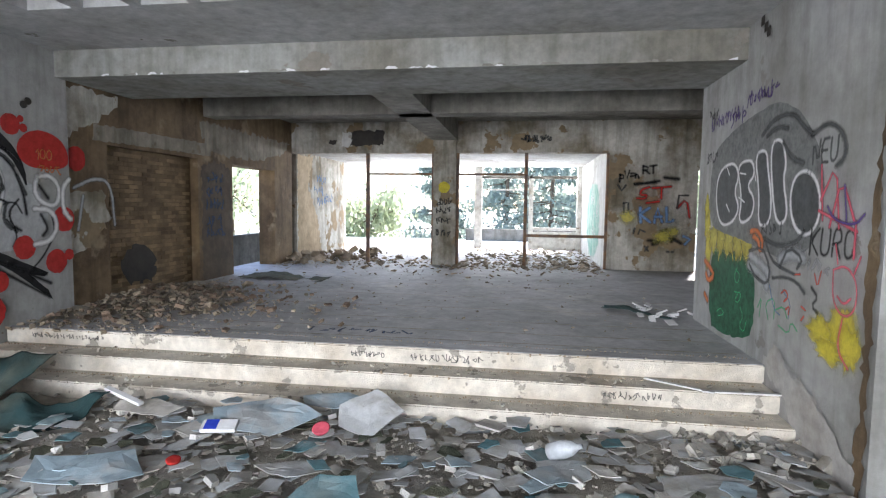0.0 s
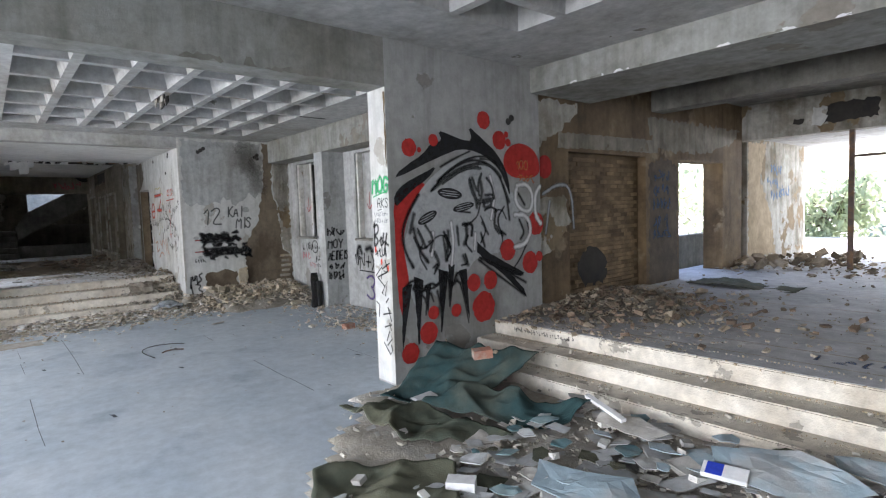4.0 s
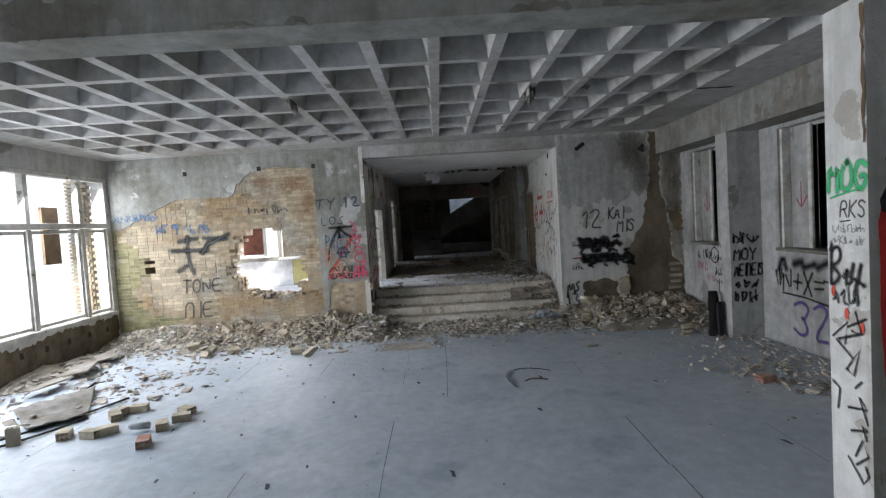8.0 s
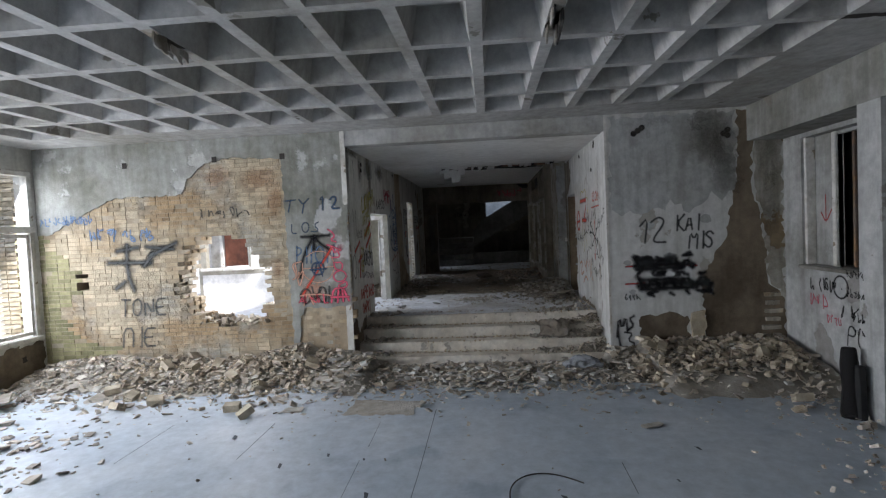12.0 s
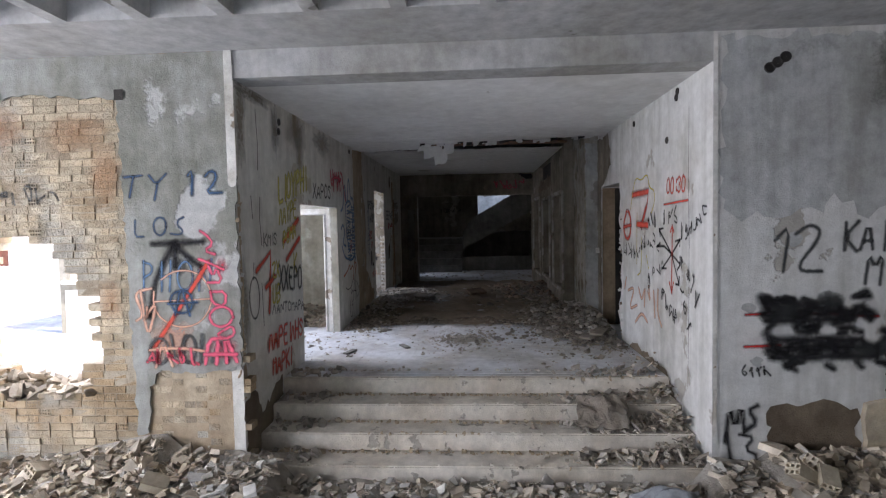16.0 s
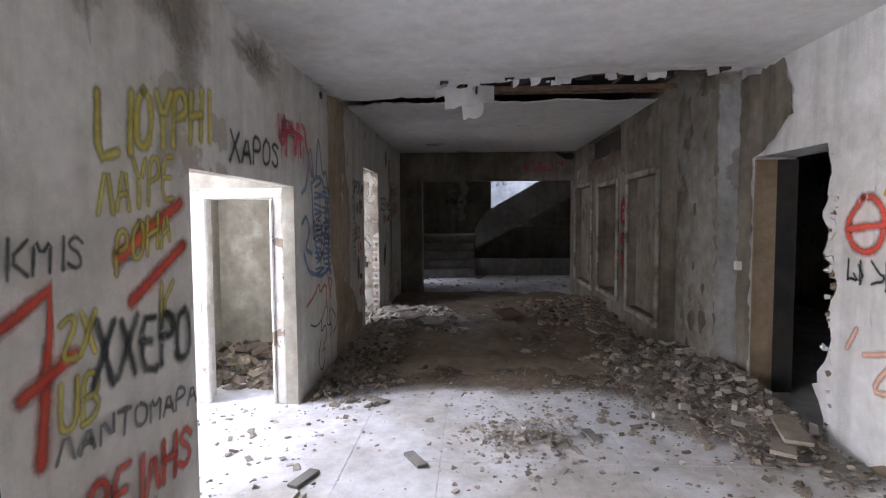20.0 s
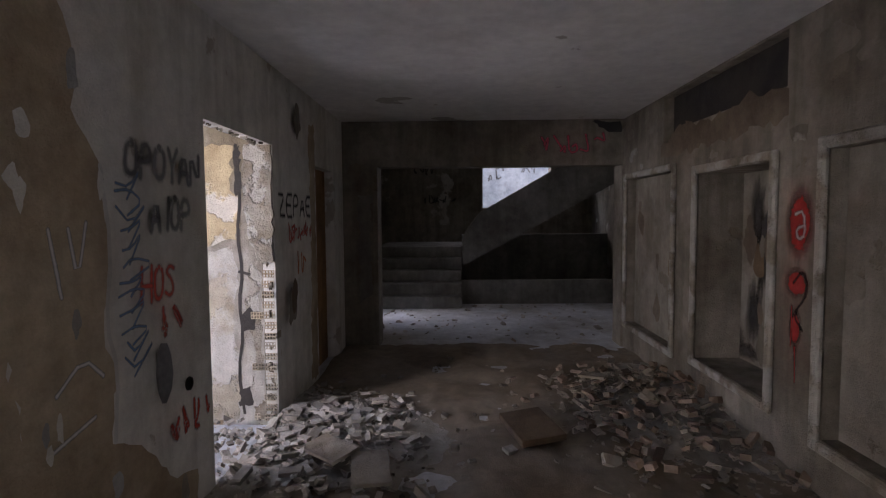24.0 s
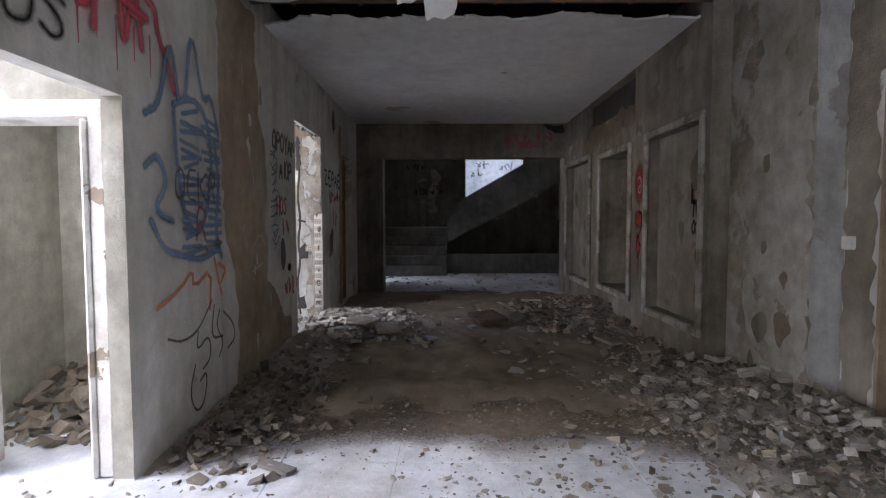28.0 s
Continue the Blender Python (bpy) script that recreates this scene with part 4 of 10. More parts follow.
lettering(fe, "KURO", 4.72, 1.58, 0.2, 0.028, BLACK_PAINT, "black sprayed word", spacing=0.85, rise=0.02)
lettering(fe, "NEU", 4.76, 2.28, 0.17, 0.026, CHAR_PAINT, "dark sprayed letters", spacing=0.8)
strokes(fe, "tag_line", PINK_PAINT, [[(4.62, 2.26), (4.56, 1.85)], [(4.6, 2.0), (4.42, 2.26), (4.34, 1.8)], [(4.46, 1.8), (4.34, 2.16), (4.16, 1.85)], [(4.62, 1.92), (4.12, 1.78)], [(4.14, 1.85), (4.14, 1.6)]], 0.032, 1)
strokes(fe, "tag_line", PURPLE_PAINT, [[(4.5, 1.95), (4.4, 1.85), (4.15, 1.82), (4.05, 1.9)], [(4.3, 2.1), (4.25, 1.85)]], 0.03)
for u, v, ln, h, m in ((7.15, 2.85, 0.9, 0.16, PURPLE_PAINT), (6.55, 2.78, 0.5, 0.2, PURPLE_PAINT), (6.1, 2.95, 0.7, 0.14, PURPLE_PAINT), (7.22, 2.98, 0.3, 0.12, CHAR_PAINT), (7.22, 2.45, 0.35, 0.14, CHAR_PAINT), (5.6, 1.7, 0.4, 0.12, CHAR_PAINT), (4.75, 1.45, 0.35, 0.12, GREY_PAINT)):
    scrawl(fe, u, v, ln, h, 0.022, m)
strokes(fe, "orange_mark", ORANGE_PAINT, [[(5.82, 1.71), (5.7, 1.73), (5.57, 1.66), (5.55, 1.56), (5.61, 1.54), (5.63, 1.63), (5.76, 1.67)]], 0.07, 1)
strokes(fe, "orange_mark", ORANGE_PAINT, [[(7.13, 1.3), (6.94, 1.24), (6.79, 1.15), (6.99, 1.07), (7.07, 1.15)], [(7.09, 0.9), (6.98, 0.84)]], 0.09, 1)
strokes(fe, "grey_shape", GREY_PAINT, [[(5.82, 1.39), (5.51, 1.32), (5.41, 1.23)], [(5.8, 1.48), (5.59, 1.43), (5.4, 1.36)], [(5.19, 1.5), (4.99, 1.57), (4.79, 1.54)]], 0.13, 1)
strokes(fe, "dark_outline", CHAR_PAINT, [[(5.84, 1.52), (5.55, 1.58), (5.37, 1.42), (5.38, 1.25), (5.64, 1.27), (5.82, 1.39)], [(5.49, 1.64), (5.35, 1.48), (5.18, 1.43), (4.92, 1.4)], [(5.18, 1.43), (5.04, 1.62), (4.79, 1.54), (4.88, 1.45)], [(5.3, 1.32), (5.06, 1.36), (4.86, 1.34), (4.74, 1.27)]], 0.035, 1)
strokes(fe, "thin_scribble", LIME_PAINT, [[(5.57, 1.01), (5.49, 1.13), (5.53, 0.93)], [(5.34, 0.94), (5.42, 1.08), (5.23, 1.16), (5.23, 0.97)], [(5.14, 0.93), (4.95, 0.89), (4.92, 1.01), (4.81, 0.95)], [(5.21, 1.05), (5.06, 1.11), (4.99, 1.02)]], 0.016, 1)
strokes(fe, "thin_scribble", SKYBLUE_PAINT, [[(5.35, 1.25), (5.24, 1.05), (5.12, 1.02)], [(5.1, 1.24), (4.94, 1.16), (4.97, 1.02)]], 0.014, 1)
strokes(fe, "red_scribble", BRIGHTRED_PAINT, [[(5.12, 1.21), (5.05, 1.26), (4.99, 1.2), (5.06, 1.15)], [(5.02, 1.09), (4.96, 1.13), (4.97, 1.06)], [(4.9, 1.4), (4.82, 1.41)], [(4.6, 1.44), (4.55, 1.34), (4.51, 1.47)], [(4.77, 1.16), (4.7, 1.14)], [(4.76, 1.05), (4.72, 1.09)]], 0.022, 1)
strokes(fe, "wiggle_line", BLACK_PAINT, [[(4.63, 1.33), (4.53, 1.27), (4.62, 1.19), (4.49, 1.14), (4.62, 1.0)]], 0.035, 1)
for u, v, ru, rv in ((4.45, 1.02, 0.3, 0.16), (4.2, 1.1, 0.26, 0.2), (4.1, 0.98, 0.2, 0.22), (4.35, 0.9, 0.24, 0.12)):
    soft_stain(fe, YELLOW_PAINT, u, v, ru, rv, "yellow_field", 0.05)
strokes(fe, "round_doodle", PINK_PAINT, [[(4.35, 1.5), (4.2, 1.55), (4.06, 1.45), (4.06, 1.25), (4.2, 1.18), (4.34, 1.28), (4.35, 1.5)], [(4.28, 1.32), (4.2, 1.27), (4.12, 1.33)], [(4.3, 1.55), (4.34, 1.68)], [(4.1, 1.5), (4.04, 1.62)], [(4.2, 1.18), (4.25, 0.95), (4.1, 0.85)]], 0.022)
for u, v in ((5.80, 3.70), (5.72, 3.62), (5.66, 3.56)):
    patch(fe, "fixing_hole", DARK, [(u - 0.04, v - 0.04), (u + 0.04, v - 0.04), (u + 0.04, v + 0.05), (u - 0.04, v + 0.05)], rough=0.004)
patch(fe, "bare_edge", PLASTER_BROWN, [(3.87, 0.02), (4.0, 0.02), (3.93, 0.6), (3.98, 1.5), (3.92, 2.4), (3.87, 2.6)], rough=0.03)
# mid-grey area along the foot of the wall
patch(fe, "grey_skirting_stain", surface("mid_grey_base", (0.46, 0.45, 0.43), (0.36, 0.34, 0.31), 1.5, (0.4, 0.6)), [(5.4, 0.52), (5.2, 0.75), (4.9, 0.6), (4.6, 0.55), (4.2, 0.35), (3.95, 0.2), (3.95, 0.02), (4.7, 0.02), (5.0, 0.35)], rough=0.04)

# step faces
GREY_STEP = paint("thin_dark_grey_paint", (0.12, 0.12, 0.12), 0.8, 0.3)
fs = Face(by_name("foyer_steps"), "-y", 5.38)
scrawl(fs, -2.6, 0.38, 0.35, 0.06, 0.009, GREY_STEP)
scrawl(fs, -2.0, 0.37, 0.75, 0.08, 0.009, GREY_STEP)
scrawl(fs, -6.3, 0.40, 0.9, 0.06, 0.009, GREY_STEP)
fs2 = Face(by_name("foyer_steps"), "-y", 5.05)
scrawl(fs2, -0.15, 0.22, 0.5, 0.07, 0.009, GREY_STEP)

# foyer north wall
fn = Face(by_name("wall_foyer_north"), "-y", 13.2)
patch(fn, "broken_duct_hole", DARK, [(-5.2, 3.38), (-4.32, 3.4), (-4.3, 3.74), (-4.95, 3.76), (-5.25, 3.7)], rough=0.03)
patch(fn, "broken_hole", DARK, [(-5.72, 3.44), (-5.55, 3.42), (-5.52, 3.52), (-5.7, 3.54)], rough=0.02)
patch(fn, "torn_plaster", PLASTER, [(-5.4, 3.36), (-5.18, 3.38), (-5.12, 3.7), (-5.36, 3.74)], rough=0.04)
scrawl(fn, -1.0, 3.45, 0.7, 0.16, 0.045, CHAR_PAINT)
strokes(fn, "formula", BLACK_PAINT, [[(1.26, 2.54), (1.27, 2.71)], [(1.26, 2.7), (1.34, 2.69), (1.34, 2.62), (1.27, 2.61)], [(1.37, 2.78), (1.42, 2.62), (1.47, 2.8)], [(1.5, 2.73), (1.57, 2.74)], [(1.5, 2.67), (1.58, 2.68)], [(1.61, 2.63), (1.61, 2.72)], [(1.61, 2.7), (1.66, 2.7), (1.68, 2.63)], [(1.77, 2.73), (1.77, 2.9)], [(1.77, 2.9), (1.88, 2.87), (1.86, 2.81), (1.78, 2.8)], [(1.82, 2.8), (1.91, 2.73)], [(1.92, 2.9), (2.06, 2.92)], [(1.99, 2.9), (1.99, 2.74)]], 0.05, 0, label="black handwritten formula pV=nRT")
strokes(fn, "dark_scrawl", BLACK_PAINT, [[(1.6, 2.49), (1.85, 2.51), (2.13, 2.56)], [(1.94, 1.2), (2.18, 1.19), (2.41, 1.3), (2.66, 1.15)], [(2.23, 1.41), (2.18, 1.15), (2.04, 1.11)], [(2.33, 1.45), (2.45, 1.19)], [(2.25, 2.64), (2.55, 2.61)]], 0.09, 1)
strokes(fn, "red_scrawl", RED_PAINT, [[(1.92, 2.42), (1.75, 2.37), (1.72, 2.24), (1.89, 2.25), (1.83, 2.15), (1.66, 2.17)], [(1.99, 2.4), (2.39, 2.44)], [(2.19, 2.4), (2.19, 2.17)], [(1.87, 2.06), (2.14, 2.1)], [(2.55, 1.96), (2.74, 2.17), (2.82, 1.74)]], 0.07, 1)
strokes(fn, "blue_block", SKYBLUE_PAINT, [[(1.74, 1.95), (1.76, 1.62)], [(1.74, 1.8), (1.94, 1.95)], [(1.74, 1.8), (1.97, 1.62)], [(2.06, 1.62), (2.13, 1.95), (2.23, 1.63)], [(2.07, 1.75), (2.21, 1.75)], [(2.31, 1.95), (2.33, 1.63), (2.46, 1.67)], [(2.71, 1.31), (2.85, 1.24), (2.75, 1.13)]], 0.09, 0)
strokes(fn, "black_marks", CHAR_PAINT, [[(1.22, 2.47), (1.31, 2.34), (1.4, 2.46)], [(1.37, 2.05), (1.47, 2.06), (1.48, 1.84), (1.38, 1.83), (1.37, 2.05)], [(1.61, 1.36), (1.63, 1.47)], [(1.72, 1.35), (1.75, 1.45), (1.86, 1.4)], [(1.87, 1.06), (1.95, 0.96)], [(1.94, 1.06), (1.88, 0.96)], [(2.36, 0.95), (2.4, 0.95)], [(2.46, 0.95), (2.5, 0.95)], [(2.55, 1.96), (2.57, 2.24), (2.77, 2.24)]], 0.05, 0)
for u, v, r in ((1.43, 1.72, 0.28), (2.24, 1.3, 0.3), (2.5, 1.41, 0.2)):
    soft_stain(fn, CHAR_PAINT, u + 0.25, v + 0.35, 0.7, 0.6, "damp_stain", 0.72)
    soft_stain(fn, OLIVE_PAINT, u, v, r, r * 0.8, "yellow_paint", 0.3)
fcol = Face(by_name("column_foyer"), "-y", 13.12)
patch(fcol, "yellow_paint", YELLOW_PAINT, [(-2.95, 2.25), (-2.7, 2.25), (-2.68, 2.5), (-2.95, 2.5)], rough=0.03, rounds=1)
for v in (1.95, 1.75, 1.5, 1.2):
    scrawl(fcol, -3.0, v, 0.38, 0.16, 0.03, CHAR_PAINT)
# foyer west wall: blocked doorway, old lintel, fallen plaster
fw = Face(by_name("wall_foyer_west"), "+x", -6.7)
patch(fw, "concrete_lintel", PLASTER_CORR, [(6.8, 2.76), (9.6, 2.8), (9.62, 3.02), (6.82, 2.98)], depth=0.012, thick=0.03, rough=0.015)
patch(fw, "old_plaster", PLASTER_STAINED, [(6.36, 3.4), (6.36, 2.75), (6.9, 3.0), (7.3, 3.35), (7.3, 3.42)], rough=0.04)
patch(fw, "old_plaster", PLASTER_CORR, [(9.25, 3.4), (9.5, 2.9), (10.3, 2.85), (11.6, 2.9), (12.6, 3.1), (13.1, 3.42)], rough=0.05)
patch(fw, "old_plaster", PLASTER_STAINED, [(6.36, 2.05), (6.9, 2.1), (7.1, 1.7), (6.7, 1.3), (6.36, 1.2)], rough=0.05)
patch(fw, "soot_stain", surface("soot_stained_render", (0.13, 0.10, 0.07), (0.08, 0.06, 0.045), 1.5, (0.4, 0.6), bump=0.6), [(9.3, 0.52), (9.3, 2.6), (9.7, 2.75), (10.3, 2.6), (10.3, 0.52)], rough=0.05)
for v in (2.3, 2.05, 1.8, 1.5, 1.3):
    scrawl(fw, 9.45, v, 0.6, 0.2, 0.04, BLUE_PAINT)
strokes(fw, "pale_paint_mark", GREY_PAINT, [[(6.45, 2.1), (6.8, 2.25), (7.1, 2.2), (7.15, 1.6)], [(6.5, 1.55), (6.6, 2.0)]], 0.06)
disc(fw, RED_PAINT, 6.5, 2.48, 0.16)
blocked_doorway = structure("blocked_doorway", boxes((-7.05, -6.852, 7.05, 9.2, 0.5, 2.72)), PLASTER_BROWN, "blocked-up doorway of rough brick", "wall")

# ---- broken brick wall of the hall ----
def brick_piece(l, w, h, jitter=0.006):
    bm = bmesh.new()
    v = box(bm, -w, 0.0, -l / 2, l / 2, -h / 2, h / 2)
    for p in v:
        p.co += Vector([random.uniform(-jitter, jitter) for _ in range(3)])
    me = bpy.data.meshes.new("brick")
    bm.to_mesh(me)
    bm.free()
    me.materials.append(BRICK)
    return me


def end_with_holes(bm, put, l, h, cols=3, rows=2, deep=0.03):
    """The end of a hollow brick: a grid of square holes."""
    us, vs = [-l / 2], [-h / 2]
    hw, hh = l / cols * 0.62, h / rows * 0.58
    for i in range(cols):
        c = -l / 2 + l * (i + 0.5) / cols
        us += [c - hw / 2, c + hw / 2]
    for j in range(rows):
        c = -h / 2 + h * (j + 0.5) / rows
        vs += [c - hh / 2, c + hh / 2]
    us.append(l / 2), vs.append(h / 2)
    g = [[bm.verts.new(put(u, v, 0)) for v in vs] for u in us]
    for i in range(len(us) - 1):
        for j in range(len(vs) - 1):
            q = [g[i][j], g[i + 1][j], g[i + 1][j + 1], g[i][j + 1]]
            if i % 2 and j % 2:
                b = [bm.verts.new(put(us[i + a], vs[j + c], -deep)) for a, c in ((0, 0), (1, 0), (1, 1), (0, 1))]
                bm.faces.new(b)
                for k in range(4):
                    bm.faces.new([q[k], q[(k + 1) % 4], b[(k + 1) % 4], b[k]])
            else:
                bm.faces.new(q)


FADED_ORANGE = paint("faded_orange_spray_paint", (0.62, 0.36, 0.26), 0.8, 0.2)
BROWN_BRICK = surface("dirty_brown_brick", (0.28, 0.195, 0.11), (0.16, 0.11, 0.065), 1.5, (0.42, 0.64), bump=0.6, island=0.35)
COURSE, LONG = 0.066, 0.205
STRETCHERS = [brick_piece(0.195, 0.12, 0.057, 0.004) for _ in range(5)]
HEADERS = [brick_piece(0.095, 0.12, 0.057, 0.004) for _ in range(3)]
for _ in range(2):
    bm = bmesh.new()
    end_with_holes(bm, lambda u, v, d: (d, u, v), 0.095, 0.057, 4, 2)
    box(bm, -0.12, -0.035, -0.046, 0.046, -0.028, 0.028)
    me = bpy.data.meshes.new("brick")
    bm.to_mesh(me)
    bm.free()
    me.materials.append(BRICK)
    HEADERS.append(me)


HOLE = [(-2.98, 1.37), (-2.88, 1.8), (-2.67, 2.14), (-1.98, 2.19), (-1.73, 1.97), (-1.5, 1.6), (-1.46, 1.2), (-1.58, 0.81), (-2.25, 0.72), (-2.8, 0.93)]


def in_hole(y, z):
    """Inside the knocked-out part of the wall, or in the small slot beside it."""
    if abs(y + 4.57) < 0.06 and abs(z - 1.52) < 0.12:
        return True
    inside = False
    for (y0, z0), (y1, z1) in zip(HOLE, HOLE[1:] + HOLE[:1]):
        if (z0 > z) != (z1 > z) and y < y0 + (z - z0) * (y1 - y0) / (z1 - z0):
            inside = not inside
    return inside


def plastered(y, z):
    """Where plaster still hides the bricks."""
    edge = [(-5.6, 2.3), (-5.09, 2.31), (-4.6, 2.55), (-3.95, 2.83), (-2.81, 2.84), (-2.7, 3.1), (-2.4, 3.33), (-1.98, 3.39), (-1.16, 3.33)]
    if y > -1.05:
        return z > 1.15
    lim = np.interp(y, [e[0] for e in edge], [e[1] for e in edge])
    return z > lim + 0.18


core = bmesh.new()
rest = bmesh.new()
mossy = bmesh.new()
wall_spots = []
for row in range(int(3.75 / COURSE)):
    z = (row + 0.5) * COURSE
    y = -5.62 - (0.1 if row % 2 else 0.0)
    spans, open_span = [], None
    while y < -0.16:
        header = (y > -1.15 and (row + int(y * 7)) % 2 == 0) or random.random() < 0.2
        ln = 0.105 if header else LONG
        if y + ln > -0.15:
            ln, header = max(0.06, -0.152 - y), True
        yc = y + ln / 2
        gone = in_hole(yc, z)
        if not gone:
            if open_span is None:
                open_span = y
            if not plastered(yc, z):
                wall_spots.append((yc, z, header))
        elif open_span is not None:
            spans.append((open_span, y))
            open_span = None
        y += ln
    if open_span is not None:
        spans.append((open_span, -0.151))
    for a, b in spans:
        for side, edge in ((1, b), (-1, a)):
            if -3.2 < edge < -1.3:
                for k in range(3):
                    ye = edge + side * random.uniform(-0.02, 0.05)
                    x1 = -14.62 - 0.155 * k
                    box(rest, x1 - 0.145, x1, min(ye, ye - side * 0.1), max(ye, ye - side * 0.1), z - 0.028, z + 0.028)
        box(core, -15.08, -14.582, a, b, z - COURSE / 2, z + COURSE / 2 + 0.0005)
box(core, -15.08, -14.582, -5.62, -0.151, 3.69, 4.2)
brick_wall = tagged(link_mesh("wall_brick", core, MORTAR), "yellow brick wall with a large hole knocked through", "wall", kind="structure")
wall_spots.sort(key=lambda s: abs(s[0] + 1.9) + 0.4 * abs(s[1] - 1.4))
for k, (yc, z, header) in enumerate(wall_spots):
    me = random.choice((HEADERS[2], *HEADERS[3:], *HEADERS[3:]) if header else STRETCHERS)
    x = -14.576 + random.choice((0.0, 0.0, 0.0, 0.0, 0.006, -0.004)) + random.uniform(-0.003, 0.003) - (0.04 if random.random() < 0.03 else 0)
    if yc > -1.12:
        x = -14.578 if header and random.random() < 0.75 else -14.5825
        me = random.choice(HEADERS[3:]) if header else me
    if k < 300:
        ob = new("brick", me)
        ob.parent = brick_wall
        ob.location = (x, yc, z)
        ob.rotation_euler = (random.uniform(-0.02, 0.02), 0, random.uniform(-0.02, 0.02))
    else:
        half = 0.0475 if header else 0.0975
        box(mossy if yc < -4.55 + 0.25 * math.sin(z * 5) - 0.35 * z * 0.5 or z < 0.45 and yc < -4.0 else rest, x - 0.12, x, yc - half, yc + half, z - 0.0285, z + 0.0285)
for row in range(32):
    for k in range(10):
        ob = new("brick", STRETCHERS[(row + k) % 5])
        ob.parent = blocked_doorway
        ob.material_slots[0].link = "OBJECT"
        ob.material_slots[0].material = BROWN_BRICK
        ob.location = (-6.83 + random.uniform(-0.008, 0.008), 7.13 + 0.2 * k + (0.1 if row % 2 else 0), 0.55 + row * 0.067)
tagged(part("bricks", rest, BRICK, brick_wall), kind="stuff")
tagged(part("mossy_bricks", mossy, surface("mossy_damp_brick", (0.33, 0.305, 0.17), (0.17, 0.165, 0.085), 1.6, (0.4, 0.62), bump=0.7, island=0.3), brick_wall), kind="stuff")
patch(Face(blocked_doorway, "+x", -6.815), "burnt_hole", DARK, [(7.4, 0.7), (7.45, 1.2), (7.7, 1.3), (8.1, 1.15), (8.2, 0.8), (8.0, 0.62)], rough=0.06, rounds=1)
fb = Face(brick_wall, "+x", -14.556)
patch(fb, "plaster_skin", PLASTER_HALL_END, [(-5.32, 3.705), (-0.15, 3.705), (-0.15, 1.0), (-0.6, 0.97), (-0.86, 1.0), (-0.98, 0.85), (-1.0, 0.45), (-1.1, 0.42), (-1.12, 1.3), (-1.16, 3.33), (-1.98, 3.39), (-2.4, 3.33), (-2.7, 3.1), (-2.81, 2.86), (-3.95, 2.84), (-4.6, 2.55), (-5.09, 2.31), (-5.32, 2.3)], depth=0.0, thick=0.02, rough=0.018, step=0.05, label="remaining grey-white plaster with a broken edge")
patch(Face(brick_wall, "+x", -14.5795), "smeared_mortar", TAN, [(-1.12, 0.02), (-0.155, 0.02), (-0.155, 1.2), (-1.12, 1.2)], depth=0.0, rough=0.0)
fbr = Face(brick_wall, "+x", -14.56)
for txt, v, h in (("TONE", 0.95, 0.26), ("~IE", 0.45, 0.3)):
    lettering(fbr, txt, -3.95, v, h, 0.035, CHAR_PAINT)
# sprayed tags on the pier beside the steps
for m, u, v, r in ((PINK_PAINT, -0.3, 1.9, 0.08), (FADED_ORANGE, -0.75, 1.25, 0.25), (PINK_PAINT, -0.3, 1.2, 0.14), (CHAR_PAINT, -0.66, 1.9, 0.1)):
    soft_stain(fb, m, u, v, r, r, "spray_haze")
NAVY_PAINT = paint("navy_spray_paint", (0.045, 0.085, 0.15), 0.8, 0.3)
DULLBLUE_PAINT = paint("dull_blue_spray_paint", (0.10, 0.17, 0.27), 0.8, 0.35)
ROSE_PAINT = paint("rose_spray_paint", (0.72, 0.13, 0.20), 0.8, 0.25)
strokes(fb, "sprayed_letters", NAVY_PAINT, [[(-1.12, 2.67), (-0.96, 2.68)], [(-1.04, 2.67), (-1.08, 2.5)], [(-0.9, 2.68), (-0.84, 2.6), (-0.75, 2.69)], [(-0.83, 2.6), (-0.86, 2.47)]], 0.026, 1)
strokes(fb, "sprayed_numerals", NAVY_PAINT, [[(-0.56, 2.67), (-0.52, 2.72), (-0.53, 2.51)], [(-0.41, 2.66), (-0.36, 2.71), (-0.31, 2.68), (-0.33, 2.6), (-0.41, 2.52), (-0.27, 2.52)]], 0.038, 1)
strokes(fb, "sprayed_letters", NAVY_PAINT, [[(-1.04, 2.3), (-1.05, 2.16), (-0.97, 2.16)], [(-0.77, 2.24), (-0.78, 2.2), (-0.81, 2.17), (-0.84, 2.17), (-0.87, 2.2), (-0.88, 2.25), (-0.87, 2.29), (-0.84, 2.32), (-0.8, 2.32), (-0.77, 2.29), (-0.77, 2.24)], [(-0.61, 2.32), (-0.66, 2.3), (-0.67, 2.25), (-0.62, 2.21), (-0.64, 2.17), (-0.73, 2.18)]], 0.022, 1)
strokes(fb, "star_mark", BLACK_PAINT, [[(-0.9, 2.1), (-0.66, 2.1), (-0.45, 2.11)], [(-0.69, 2.09), (-0.71, 1.9)], [(-0.71, 2.08), (-0.82, 1.91), (-0.9, 1.74), (-0.94, 1.47)], [(-0.67, 2.06), (-0.58, 1.97), (-0.48, 1.9)]], 0.06, 1)
